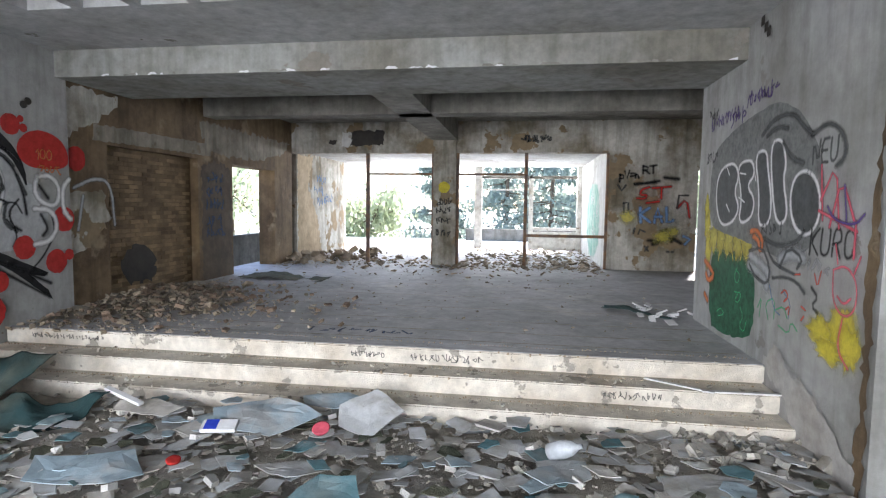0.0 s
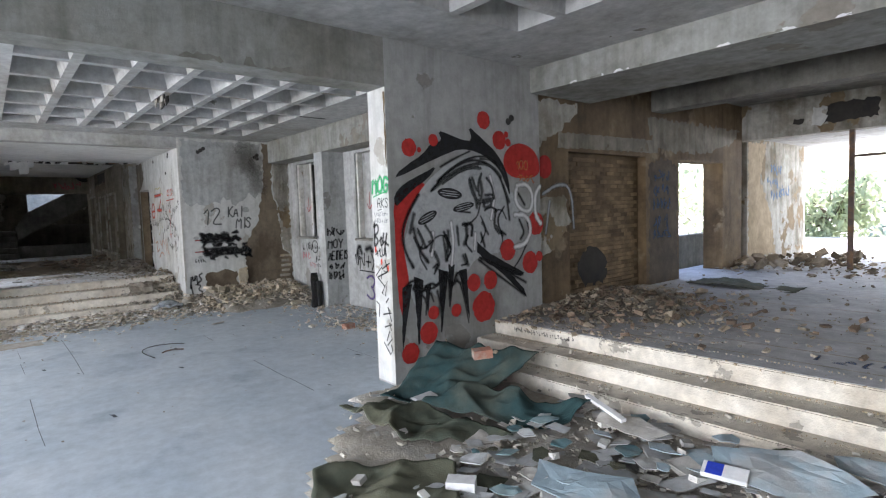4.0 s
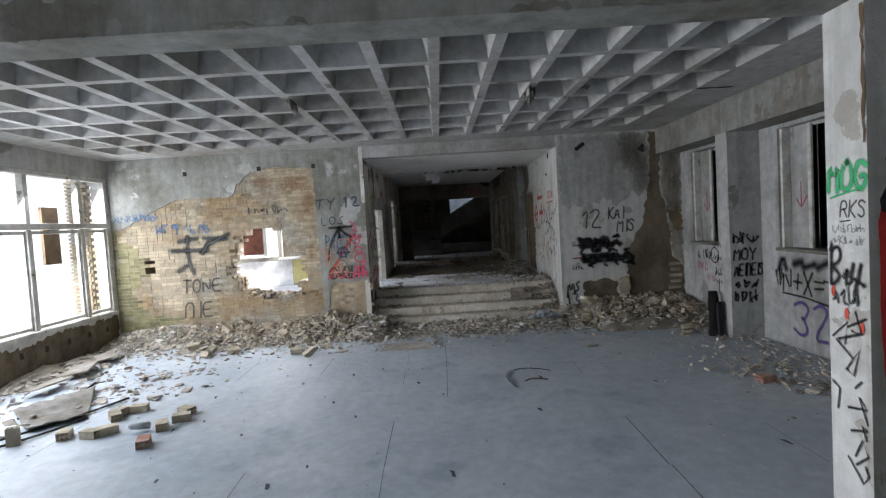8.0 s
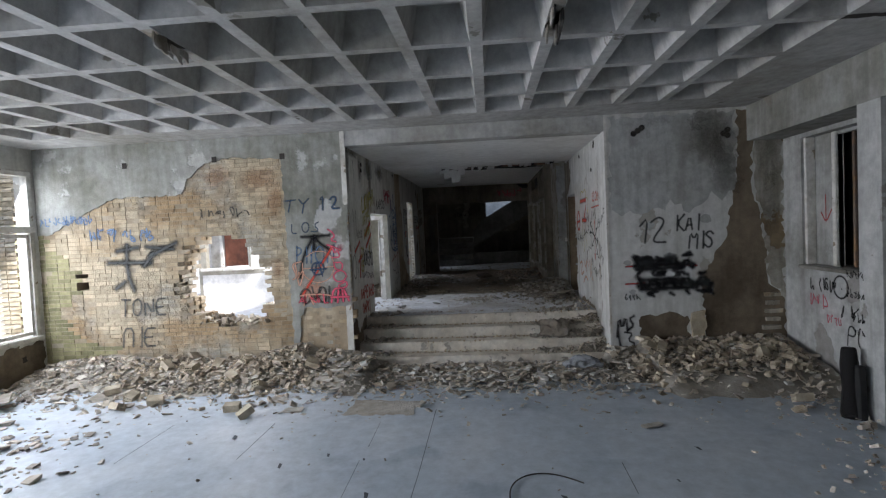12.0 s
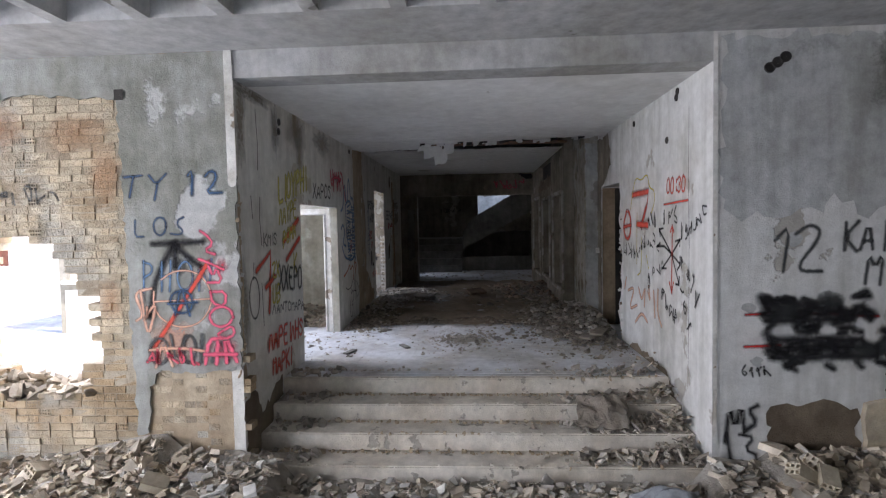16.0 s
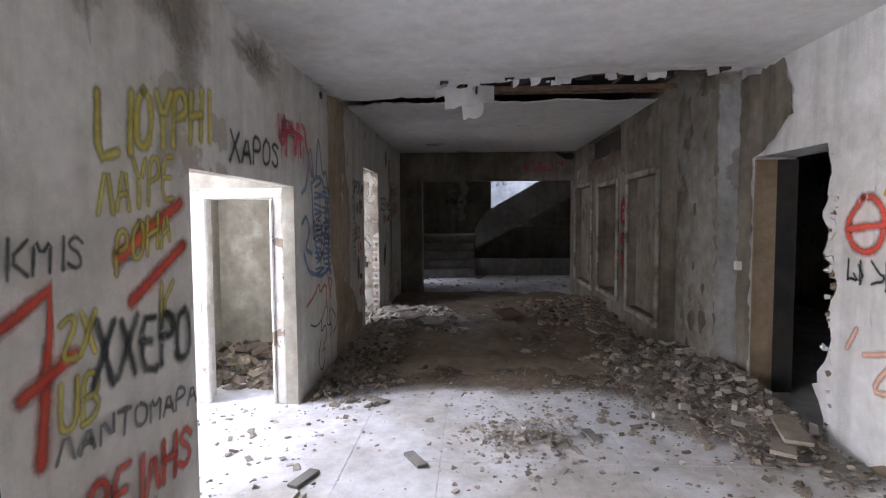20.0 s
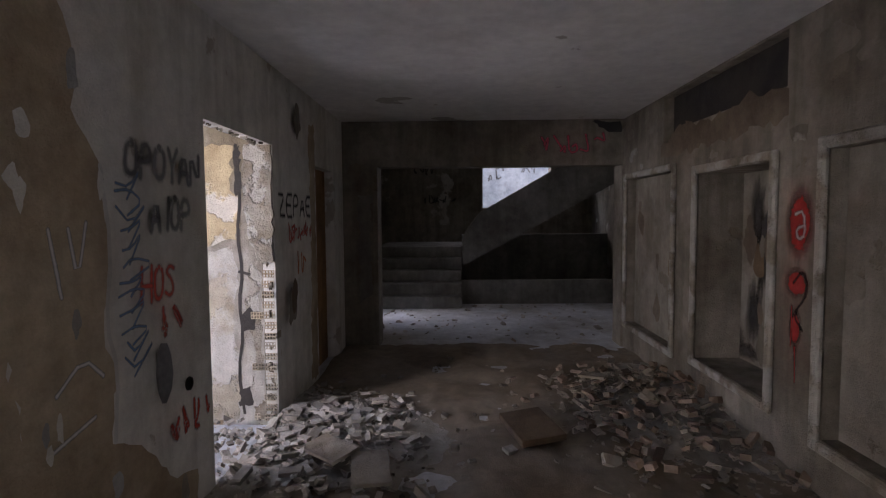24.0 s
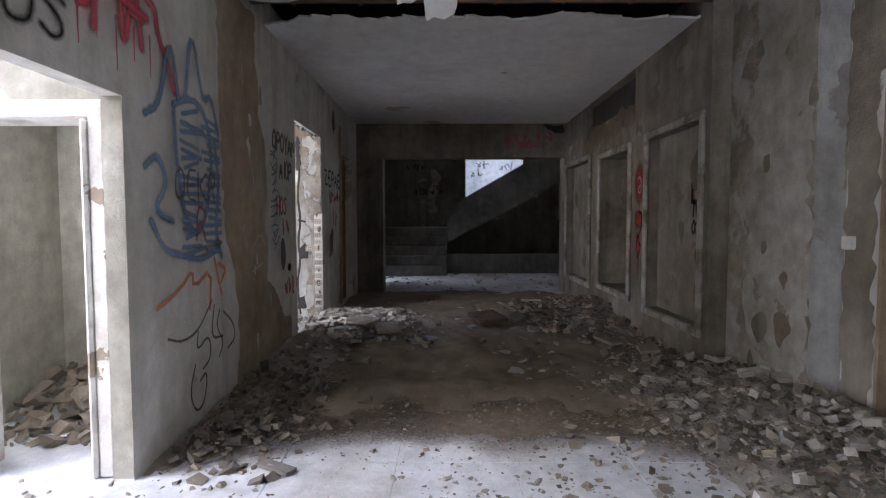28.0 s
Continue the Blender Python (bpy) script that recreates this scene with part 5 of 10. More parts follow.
strokes(fb, "sprayed_letters", DULLBLUE_PAINT, [[(-0.98, 1.95), (-0.99, 1.68)], [(-0.98, 1.94), (-0.91, 1.92), (-0.91, 1.85), (-0.98, 1.81)], [(-0.82, 1.94), (-0.83, 1.69)], [(-0.74, 1.95), (-0.76, 1.69)], [(-0.83, 1.82), (-0.75, 1.82)], [(-0.55, 1.82), (-0.56, 1.74), (-0.6, 1.7), (-0.65, 1.7), (-0.68, 1.75), (-0.69, 1.82), (-0.67, 1.89), (-0.63, 1.94), (-0.59, 1.94), (-0.56, 1.89), (-0.55, 1.82)], [(-0.5, 1.69), (-0.49, 1.93), (-0.41, 1.7), (-0.38, 1.96)]], 0.026, 1)
strokes(fb, "orange_ring", FADED_ORANGE, [[(-0.83, 1.79), (-0.74, 1.85), (-0.64, 1.87), (-0.53, 1.85), (-0.45, 1.79), (-0.4, 1.7), (-0.39, 1.6), (-0.43, 1.5), (-0.5, 1.42), (-0.6, 1.38), (-0.71, 1.38), (-0.8, 1.42), (-0.88, 1.49), (-0.91, 1.59), (-0.9, 1.69)], [(-0.9, 1.6), (-0.4, 1.62)]], 0.018, 1)
strokes(fb, "red_slash", BRIGHTRED_PAINT, [[(-0.92, 1.2), (-0.68, 1.54), (-0.41, 1.93)]], 0.05, 1)
strokes(fb, "circle_mark", NAVY_PAINT, [[(-0.56, 1.59), (-0.58, 1.53), (-0.63, 1.5), (-0.7, 1.5), (-0.74, 1.54), (-0.76, 1.6), (-0.74, 1.66), (-0.69, 1.69), (-0.62, 1.69), (-0.57, 1.65), (-0.56, 1.59)], [(-0.72, 1.48), (-0.66, 1.74), (-0.59, 1.48)], [(-0.78, 1.58), (-0.52, 1.59)]], 0.03, 1)
strokes(fb, "pink_tag", ROSE_PAINT, [[(-0.47, 2.2), (-0.41, 2.16), (-0.36, 2.09), (-0.44, 2.03), (-0.35, 2.0)], [(-0.49, 1.96), (-0.41, 1.93), (-0.28, 1.87)], [(-0.41, 1.9), (-0.37, 1.81), (-0.34, 1.89), (-0.29, 1.76), (-0.42, 1.76)], [(-0.4, 1.68), (-0.26, 1.68), (-0.28, 1.55), (-0.39, 1.58), (-0.4, 1.68)], [(-0.21, 1.46), (-0.24, 1.41), (-0.29, 1.38), (-0.35, 1.38), (-0.4, 1.41), (-0.42, 1.47), (-0.39, 1.52), (-0.34, 1.55), (-0.28, 1.55), (-0.23, 1.52), (-0.21, 1.46)], [(-0.31, 1.34), (-0.22, 1.39), (-0.2, 1.31), (-0.29, 1.27), (-0.36, 1.31), (-0.31, 1.34)]], 0.03, 1)
strokes(fb, "sprayed_letters", CHAR_PAINT, [[(-0.79, 1.17), (-0.81, 1.1), (-0.85, 1.06), (-0.91, 1.06), (-0.94, 1.1), (-0.96, 1.17), (-0.94, 1.24), (-0.89, 1.28), (-0.84, 1.28), (-0.8, 1.24), (-0.79, 1.17)], [(-0.77, 1.31), (-0.72, 1.06), (-0.64, 1.3)], [(-0.55, 1.18), (-0.56, 1.11), (-0.59, 1.07), (-0.63, 1.07), (-0.66, 1.11), (-0.66, 1.18), (-0.65, 1.25), (-0.62, 1.3), (-0.58, 1.3), (-0.55, 1.25), (-0.55, 1.18)], [(-0.49, 1.31), (-0.51, 1.07)], [(-0.41, 1.08), (-0.33, 1.3), (-0.27, 1.08)]], 0.035, 1)
strokes(fb, "orange_scrawl", FADED_ORANGE, [[(-0.96, 1.18), (-0.7, 1.2), (-0.47, 1.17)], [(-0.91, 1.03), (-0.84, 1.26), (-0.76, 1.04)]], 0.03, 1)
strokes(fb, "red_field", ROSE_PAINT, [[(-0.47, 1.06), (-0.43, 1.27), (-0.32, 1.28)], [(-0.35, 1.25), (-0.37, 1.06)], [(-0.28, 1.07), (-0.29, 1.31), (-0.19, 1.08)], [(-0.47, 1.14), (-0.19, 1.14)]], 0.04, 1)
scrawl(fb, -1.0, 1.05, 0.5, 0.14, 0.03, PINK_PAINT)
scrawl(fb, -5.22, 2.45, 0.9, 0.14, 0.022, SKYBLUE_PAINT)
scrawl(fb, -1.1, 1.3, 0.12, 0.4, 0.03, FADED_ORANGE)
strokes(fbr, "black_cross", CHAR_PAINT, [[(-3.95, 2.0), (-3.6, 2.05)], [(-3.78, 2.1), (-3.8, 1.65), (-3.7, 1.35)], [(-4.1, 1.82), (-3.4, 1.8)], [(-3.45, 2.05), (-3.0, 2.0)], [(-3.4, 1.9), (-2.95, 2.1)], [(-3.5, 1.75), (-3.35, 1.95)], [(-3.85, 1.5), (-4.0, 1.4)]], 0.10, 1)
scrawl(fbr, -4.4, 2.15, 1.1, 0.22, 0.03, SKYBLUE_PAINT)
scrawl(fbr, -2.5, 2.45, 0.8, 0.16, 0.02, CHAR_PAINT)
RUST_STAIN = paint("rusty_orange_stain", (0.36, 0.16, 0.06), 0.9, 0.3)
for u, v, ru, rv in ((-1.55, 3.05, 0.4, 0.22), (-1.3, 2.7, 0.16, 0.4), (-2.2, 3.1, 0.3, 0.2), (-1.3, 1.6, 0.14, 0.25)):
    soft_stain(fbr, RUST_STAIN, u, v, ru, rv, "rust_stain", 0.5)
for u, v in ((-3.72, 3.35), (-2.23, 3.37), (-1.13, 3.36)):
    patch(fb, "fixing_hole", DARK, [(u - 0.04, v - 0.04), (u + 0.04, v - 0.04), (u + 0.04, v + 0.05), (u - 0.04, v + 0.05)], rough=0.004)
strokes(fb, "corner_trim", WOOD_WHITE, [[(-0.175, 3.68), (-0.17, 2.7), (-0.172, 2.6)]], 0.045, 0, label="white corner trim")

# ---- niche wall on the hall side ----
fr = Face(by_name("wall_niche_right"), "+x", -14.56)
BARE = surface("bare_mud_render", (0.22, 0.175, 0.125), (0.13, 0.10, 0.07), 1.4, (0.4, 0.62), bump=0.6, drip=0.2)
patch(fr, "torn_chase", BARE, [(5.66, 3.68), (5.9, 3.68), (5.87, 3.1), (5.84, 2.6), (5.95, 2.15), (6.02, 1.7), (6.05, 1.2), (6.28, 0.9), (6.28, 0.02), (5.2, 0.02), (5.15, 0.4), (5.12, 0.95), (5.08, 1.2), (5.3, 1.5), (5.5, 1.9), (5.58, 2.4), (5.66, 2.9)], rough=0.035, label="torn brown strip where the wall was cut open")
GREY_COAT = surface("grey_undercoat", (0.47, 0.48, 0.475), (0.36, 0.36, 0.34), 1.0, (0.42, 0.64), drip=0.3, bump=0.3)
patch(fr, "grey_coat", GREY_COAT, [(3.84, 3.66), (5.64, 3.66), (5.6, 2.5), (5.42, 2.36), (5.3, 2.5), (5.12, 2.3), (4.95, 2.2), (4.86, 2.34), (4.7, 2.4), (4.62, 2.24), (4.45, 2.3), (4.3, 2.2), (4.12, 2.28), (4.0, 2.2), (3.84, 2.3)], rough=0.045, step=0.07, label="grey undercoat where the white coat has flaked off")
for u, v, w in ((4.4, 2.05, 0.07), (4.05, 1.5, 0.06), (5.2, 2.1, 0.09), (4.12, 1.05, 0.06)):
    patch(fr, "flaked_patch", GREY_COAT, [(u + w * random.uniform(0.5, 1.2) * math.cos(a), v + w * random.uniform(0.5, 1.1) * math.sin(a)) for a in np.linspace(0, 6.28, 9, endpoint=False)], rounds=1, rough=0.012)
DAMP_DARK = paint("dark_damp_stain", (0.13, 0.115, 0.09), 0.9, 0.3)
for u, v, ru, rv, core in ((5.35, 3.25, 0.45, 0.6, 0.35), (5.5, 2.75, 0.3, 0.5, 0.5), (4.5, 3.55, 0.7, 0.25, 0.75)):
    soft_stain(fr, DAMP_DARK, u, v, ru, rv, "damp_stain", core)
patch(fr, "mottled_strip", PLASTER_STAINED, [(5.92, 3.6), (6.28, 3.6), (6.28, 0.9), (6.05, 1.25), (6.02, 1.9), (5.88, 2.7)], rough=0.04)
for u, v, ru, rv in ((6.1, 3.1, 0.3, 0.7), (6.1, 2.2, 0.2, 0.6)):
    soft_stain(fr, DAMP_DARK, u, v, ru, rv, "damp_stain", 0.5)
patch(fr, "broken_recess", BARE, [(4.2, 0.05), (4.22, 0.68), (4.6, 0.74), (4.9, 0.68), (4.94, 0.05)], rough=0.03)
patch(fr, "brick_stub", BRICK, [(4.94, 0.05), (4.95, 0.72), (5.14, 0.76), (5.14, 0.05)], depth=0.05, thick=0.06, rough=0.02)
lettering(fr, "12", 4.22, 1.78, 0.38, 0.034, CHAR_PAINT)
lettering(fr, "KAI", 4.78, 1.95, 0.22, 0.034, CHAR_PAINT, spacing=0.65)
lettering(fr, "MIS", 4.95, 1.68, 0.24, 0.036, CHAR_PAINT, spacing=0.65)
strokes(fr, "red_line", RED_PAINT, [[(4.03, 1.44), (4.5, 1.46), (5.05, 1.42)], [(4.02, 1.18), (4.3, 1.19)]], 0.03, 1)
for u, v, w, h in ((4.16, 1.36, 0.84, 0.2), (4.2, 1.06, 1.05, 0.22)):
    zig = [[(u + w * k / 9 + random.uniform(-0.02, 0.02), v + (0.02 if k % 2 else h) + random.uniform(-0.03, 0.03)) for k in range(10)], [(u, v + h * 0.4), (u + w * 0.5, v + h * 0.55), (u + w, v + h * 0.4)], [(u + 0.05, v + h * 0.8), (u + w * 0.6, v + h * 0.75)], [(u + 0.03, v + h * 0.15), (u + w * 0.8, v + h * 0.2)]]
    strokes(fr, "crossed_out_line", BLACK_PAINT, zig, 0.085, 1)
    bits = []
    for _ in range(14):
        a, b = u + random.uniform(0, w), v + random.choice((-0.02, h + 0.01)) + random.uniform(-0.02, 0.02)
        bits.append([(a, b), (a + random.uniform(0.02, 0.1), b + random.uniform(-0.05, 0.05))])
    strokes(fr, "crossed_out_line", BLACK_PAINT, bits, 0.06, 0)
    for _ in range(3):
        soft_stain(fr, CHAR_PAINT, u + random.uniform(0.1, 0.9) * w, v + h * random.uniform(0.2, 1.1), 0.14, 0.09, "spray_haze")
scrawl(fr, 4.0, 0.93, 0.22, 0.1, 0.018, BLACK_PAINT)
strokes(fr, "black_tag", BLACK_PAINT, [[(3.87, 0.4), (3.9, 0.7), (3.95, 0.5), (4.0, 0.72), (4.02, 0.48)], [(4.12, 0.7), (4.05, 0.66), (4.12, 0.56), (4.04, 0.5)]], 0.044, 1)
strokes(fr, "black_tag", BLACK_PAINT, [[(3.88, 0.46), (3.92, 0.2), (4.0, 0.24)], [(3.98, 0.46), (4.1, 0.44), (4.02, 0.34), (4.14, 0.28), (4.06, 0.14), (3.98, 0.2)], [(3.98, 0.1), (4.08, 0.12)]], 0.034, 1)
for k in range(16):
    ob = new("brick", random.choice(HEADERS + STRETCHERS[:2]))
    ob.parent = by_name("wall_niche_right")
    ob.location = (-14.52 + random.uniform(-0.02, 0.03), 6.14 - 0.1 * (k % 2) + random.uniform(-0.02, 0.02), 0.12 + 0.075 * (k // 2) * 1.6)
for u, v in ((4.20, 3.40), (4.26, 3.44), (4.32, 3.48), (5.47, 3.33), (5.53, 3.38), (5.53, 3.30)):
    socket(fr, u, v, 0.035)
strokes(fr, "corner_trim", WOOD_WHITE, [[(3.785, 3.66), (3.786, 2.0), (3.785, 0.4)]], 0.02, 0, label="white corner trim")

# ---- hall right side ----
fh = Face(by_name("wall_hall_right"), "-y", 6.3)
scrawl(fh, -13.95, 1.08, 0.55, 0.18, 0.028, BLACK_PAINT)
disc(fh, BLACK_PAINT, -13.3, 1.17, 0.01)
strokes(fh, "ring_mark", BLACK_PAINT, [[(-13.32 + 0.14 * math.cos(t), 1.19 + 0.14 * math.sin(t)) for t in np.linspace(0, 6.4, 16)]], 0.03, 1)
scrawl(fh, -13.3, 0.8, 0.5, 0.22, 0.022, BLACK_PAINT)
lettering(fh, "PO", -13.2, 0.5, 0.24, 0.025, BLACK_PAINT)
scrawl(fh, -13.95, 0.85, 0.4, 0.2, 0.02, PINK_PAINT)
scrawl(fh, -13.6, 0.7, 0.3, 0.12, 0.016, PINK_PAINT)
lettering(fh, "N+X=", -11.36, 0.8, 0.3, 0.04, BLACK_PAINT, spacing=0.82)
strokes(fh, "underline", BLACK_PAINT, [[(-11.38, 0.76), (-10.9, 0.75), (-10.45, 0.7)], [(-10.52, 1.02), (-10.4, 1.0)]], 0.03, 0)
strokes(fh, "black_smudges", BLACK_PAINT, [[(-11.45, 1.1), (-11.35, 1.3), (-11.28, 1.12)], [(-11.1, 1.2), (-10.95, 1.24)], [(-10.9, 1.16), (-10.7, 1.22)], [(-10.62, 1.18), (-10.45, 1.26)]], 0.11, 1)
scrawl(fh, -11.55, 0.85, 0.2, 0.25, 0.025, BLACK_PAINT)
lettering(fh, "32", -11.14, 0.2, 0.5, 0.05, PURPLE_PAINT, spacing=0.85)
frb = Face(by_name("wall_recess_back"), "-y", 6.46)
hall_frames = tagged(new("window_5"), "worn white linings of the blocked hall windows", "window", kind="structure")
for u, d0, d1, w0, w1 in ((-13.86, -13.6, -12.8, -14.12, -12.75), (-11.16, -10.9, -10.1, -11.42, -10.05)):
    strokes(frb, "red_arrow", RED_PAINT, [[(u, 2.35), (u, 2.0)], [(u - 0.1, 2.12), (u, 1.98), (u + 0.12, 2.15)]], 0.022, 1)
    for d in ((d0 - 0.07, d0, 6.42, 6.54, 1.42, 3.14), (d0 + 0.2, d0 + 0.24, 6.5, 6.54, 1.42, 3.14), (w0, w0 + 0.05, 6.33, 6.46, 1.42, 3.14)):
        bm = bmesh.new()
        bar(bm, *d, 0.01)
        part("lining", bm, WOOD_WHITE if d[0] < d0 else STEEL, hall_frames)
    bm = bmesh.new()
    bar(bm, w0 - 0.04, w1 + 0.03, 6.25, 6.46, 1.37, 1.418, 0.012)
    part("window_sill", bm, CONCRETE, hall_frames)
    # soft charcoal blotch low on the recess back
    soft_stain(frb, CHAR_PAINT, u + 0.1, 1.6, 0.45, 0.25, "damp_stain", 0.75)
fpi = Face(by_name("pier_hall"), "+x", -11.86)
for i, (txt, v) in enumerate((("", 1.46), ("MOY", 1.22), ("^EI~EIS", 0.98), ("", 0.76), ("", 0.55))):
    if txt:
        lettering(fpi, txt, 5.85, v, 0.18, 0.036, BLACK_PAINT, spacing=0.75 if len(txt) < 5 else 0.46)
    else:
        scrawl(fpi, 5.85, v, 0.42, 0.18, 0.036, BLACK_PAINT)
fpf = Face(by_name("pier_hall"), "-y", 5.8)
scrawl(fpf, -12.4, 1.4, 0.3, 0.1, 0.014, BLACK_PAINT)
scrawl(fpf, -12.4, 1.2, 0.3, 0.1, 0.014, BLACK_PAINT)
for v in (0.95, 0.8):
    scrawl(fpf, -12.3, v, 0.2, 0.1, 0.016, BLACK_PAINT)

# beams: flaked edges
fbo = Face(by_name("beam_hall_opening"), "+x", -6.64)
for _ in range(26):
    u, w, h = random.uniform(-5.0, 3.2), random.uniform(0.08, 0.5), random.uniform(0.02, 0.1)
    patch(fbo, "flaked_patch", random.choice((PLASTER_BEAM, CONCRETE, PLASTER_GREY)), [(u, 3.255), (u + w, 3.255), (u + w * random.uniform(0.5, 0.95), 3.255 + h), (u + w * random.uniform(0.1, 0.4), 3.255 + h * random.uniform(0.4, 1.0))], rough=0.02, step=0.04)
patch(fbo, "flaked_patch", PLASTER_GREY, [(-2.0, 3.5), (-0.6, 3.48), (0.4, 3.6), (-0.2, 3.72), (-1.4, 3.72)], rough=0.06)
fbf = Face(by_name("beam_foyer_front"), "-y", 6.17)
for k in range(34):
    u, w = random.uniform(-6.4, 1.2), random.uniform(0.04, 0.2)
    patch(fbf, "flaked_edge", random.choice((WHITE_PAINT, CONCRETE, CONCRETE)), [(u, 3.443), (u + w, 3.443), (u + w * random.uniform(0.7, 1.0), 3.443 + random.uniform(0.01, 0.03)), (u + w * random.uniform(0.1, 0.4), 3.443 + random.uniform(0.01, 0.035))], rough=0.008, step=0.03)
# coffer damage
fch = Face(by_name("ceiling_hall"), "-z", 3.70)
DAMP = surface("damp_ceiling_patch", (0.42, 0.40, 0.36), (0.20, 0.17, 0.13), 3.0, (0.4, 0.6))
for u, v, w, h, m in ((-10.95, 2.535, 0.8, 0.09, DAMP), (-10.75, 2.53, 0.35, 0.1, DARK), (-10.95, -0.49, 0.8, 0.09, DAMP), (-10.6, -0.495, 0.3, 0.1, DARK), (-10.095, 2.1, 0.09, 0.4, DAMP), (-10.095, 3.2, 0.09, 0.45, DAMP), (-9.14, 4.4, 0.09, 0.5, DAMP), (-11.05, 4.95, 0.09, 0.5, DARK)):
    patch(fch, "damp_patch", m, [(u, v), (u + w, v), (u + w, v + h), (u, v + h)], rough=0.012, depth=0.003)
rib_scraps = tagged(new("broken_rib"), "broken plaster scraps hanging from a ceiling rib", "debris", kind="structure")
for cx, cy in ((-10.55, 2.58), (-10.45, -0.45)):
    for k in range(7):
        x, z = cx + random.uniform(-0.3, 0.25), 3.7 - random.uniform(0.0, 0.03)
        w, h = random.uniform(0.06, 0.2), random.uniform(0.04, 0.13)
        bm = bmesh.new()
        pts = ragged([(x, z - h), (x + w, z - h * random.uniform(0.2, 1)), (x + w, z + 0.02), (x, z + 0.02)], 0.04, 0.015)
        y = cy + random.uniform(-0.05, 0.05)
        a = [bm.verts.new((p[0], y, p[1])) for p in pts]
        b = [bm.verts.new((p[0], y + 0.014, p[1])) for p in pts]
        bm.faces.new(a), bm.faces.new(b[::-1])
        for i in range(len(pts)):
            bm.faces.new((a[i], a[(i + 1) % len(pts)], b[(i + 1) % len(pts)], b[i]))
        bmesh.ops.recalc_face_normals(bm, faces=bm.faces[:])
        part("plaster_scrap", bm, random.choice((DAMP, DARK, PLASTER_CEIL)), rib_scraps)

fws = Face(by_name("wall_hall_window"), "+y", -5.3)
# dark brown band from the floor up to the sill
DARK_BASE = surface("dark_brown_base", (0.22, 0.18, 0.13), (0.11, 0.09, 0.07), 1.5, (0.4, 0.6), bump=0.6, drip=0.3)
patch(fws, "damp_base", DARK_BASE, [(-14.54, 0.02), (-14.54, 0.6), (-13.6, 0.56), (-12.8, 0.6), (-12.0, 0.5), (-11.2, 0.58), (-10.0, 0.52), (-8.8, 0.57), (-7.7, 0.5), (-7.7, 0.02)], rough=0.04, label="dark brown band under the window")
for k in range(9):
    u = -14.2 + 0.55 * k
    patch(fws, "knocked_hole", DARK, [(u, 0.34), (u + 0.09, 0.33), (u + 0.1, 0.42), (u + 0.02, 0.43)], rough=0.015, step=0.04)
# ---- windows ----
hall_window = tagged(new("window_1"), "long white timber window without glass, paint flaking", "window", kind="structure")
for x in (-14.47, -13.68, -12.36, -11.42, -10.2, -9.0, -7.66):
    bm = bmesh.new()
    bar(bm, x - 0.05, x + 0.05, -5.42, -5.3, 0.66, 3.32)
    part("mullion", bm, WOOD_WHITE, hall_window)
bm = bmesh.new()
bar(bm, -14.5, -7.6, -5.43, -5.29, 3.26, 3.335)
part("head_rail", bm, WOOD_WHITE, hall_window)
bm = bmesh.new()
bar(bm, -14.5, -7.6, -5.40, -5.27, 2.36, 2.46)
part("transom", bm, WOOD_WHITE, hall_window)
bm = bmesh.new()
bar(bm, -14.5, -7.6, -5.46, -5.24, 0.63, 0.70)
part("window_sill", bm, WOOD_WHITE, hall_window)
for x0, x1 in ((-13.63, -12.41), (-12.31, -11.47), (-11.37, -10.25), (-14.42, -13.73)):
    bm = bmesh.new()
    for a in ((x0, x0 + 0.05, 0.72, 2.34), (x1 - 0.05, x1, 0.72, 2.34)):
        bar(bm, a[0], a[1], -5.39, -5.33, a[2], a[3])
    bar(bm, x0 + 0.05, x1 - 0.05, -5.39, -5.33, 2.28, 2.34)
    bar(bm, x0 + 0.05, x1 - 0.05, -5.39, -5.33, 0.72, 0.78)
    part("sash", bm, WOOD_WHITE, hall_window)
bm = boxes((-13.3, -12.9, -5.52, -5.47, 1.75, 2.75))
part("hanging_board", bm, WOOD_BROWN, hall_window, "dark board hanging in the window")

foyer_window = tagged(new("window_2"), "rusty steel frames of the glassless foyer openings", "window", kind="structure")
for x0, x1, z0, z1 in ((-4.79, -4.70, 0.5, 3.21), (-0.91, -0.83, 0.5, 3.21), (-6.85, -6.78, 0.5, 3.21), (-3.14, -3.08, 0.5, 3.21), (-2.53, -2.47, 0.5, 3.21), (0.97, 1.03, 0.5, 3.21), (-4.70, -3.14, 2.68, 2.73), (-2.47, -0.91, 2.68, 2.73), (-0.83, 0.97, 1.22, 1.29)):
    bm = bmesh.new()
    bar(bm, x0, x1, 13.26, 13.33, z0, z1)
    part("frame_bar", bm, STEEL, foyer_window)

# ---- corridor details ----
PURPLE_DARK = paint("dull_purple_spray_paint", (0.09, 0.06, 0.08), 0.8, 0.3)
GREY_DARK = paint("thin_grey_spray_paint", (0.16, 0.16, 0.17), 0.8, 0.3)
WALL_L = by_name("wall_corridor_left")
fl = Face(WALL_L, "+y", -0.15)
patch(fl, "mottled_strip", TAN, [(-18.98, 3.46), (-19.42, 3.5), (-19.44, 2.6), (-19.4, 1.9), (-19.45, 1.5), (-19.22, 1.5), (-19.06, 1.75), (-19.0, 2.4)], rough=0.02, label="mottled cream and brown strip of old render")
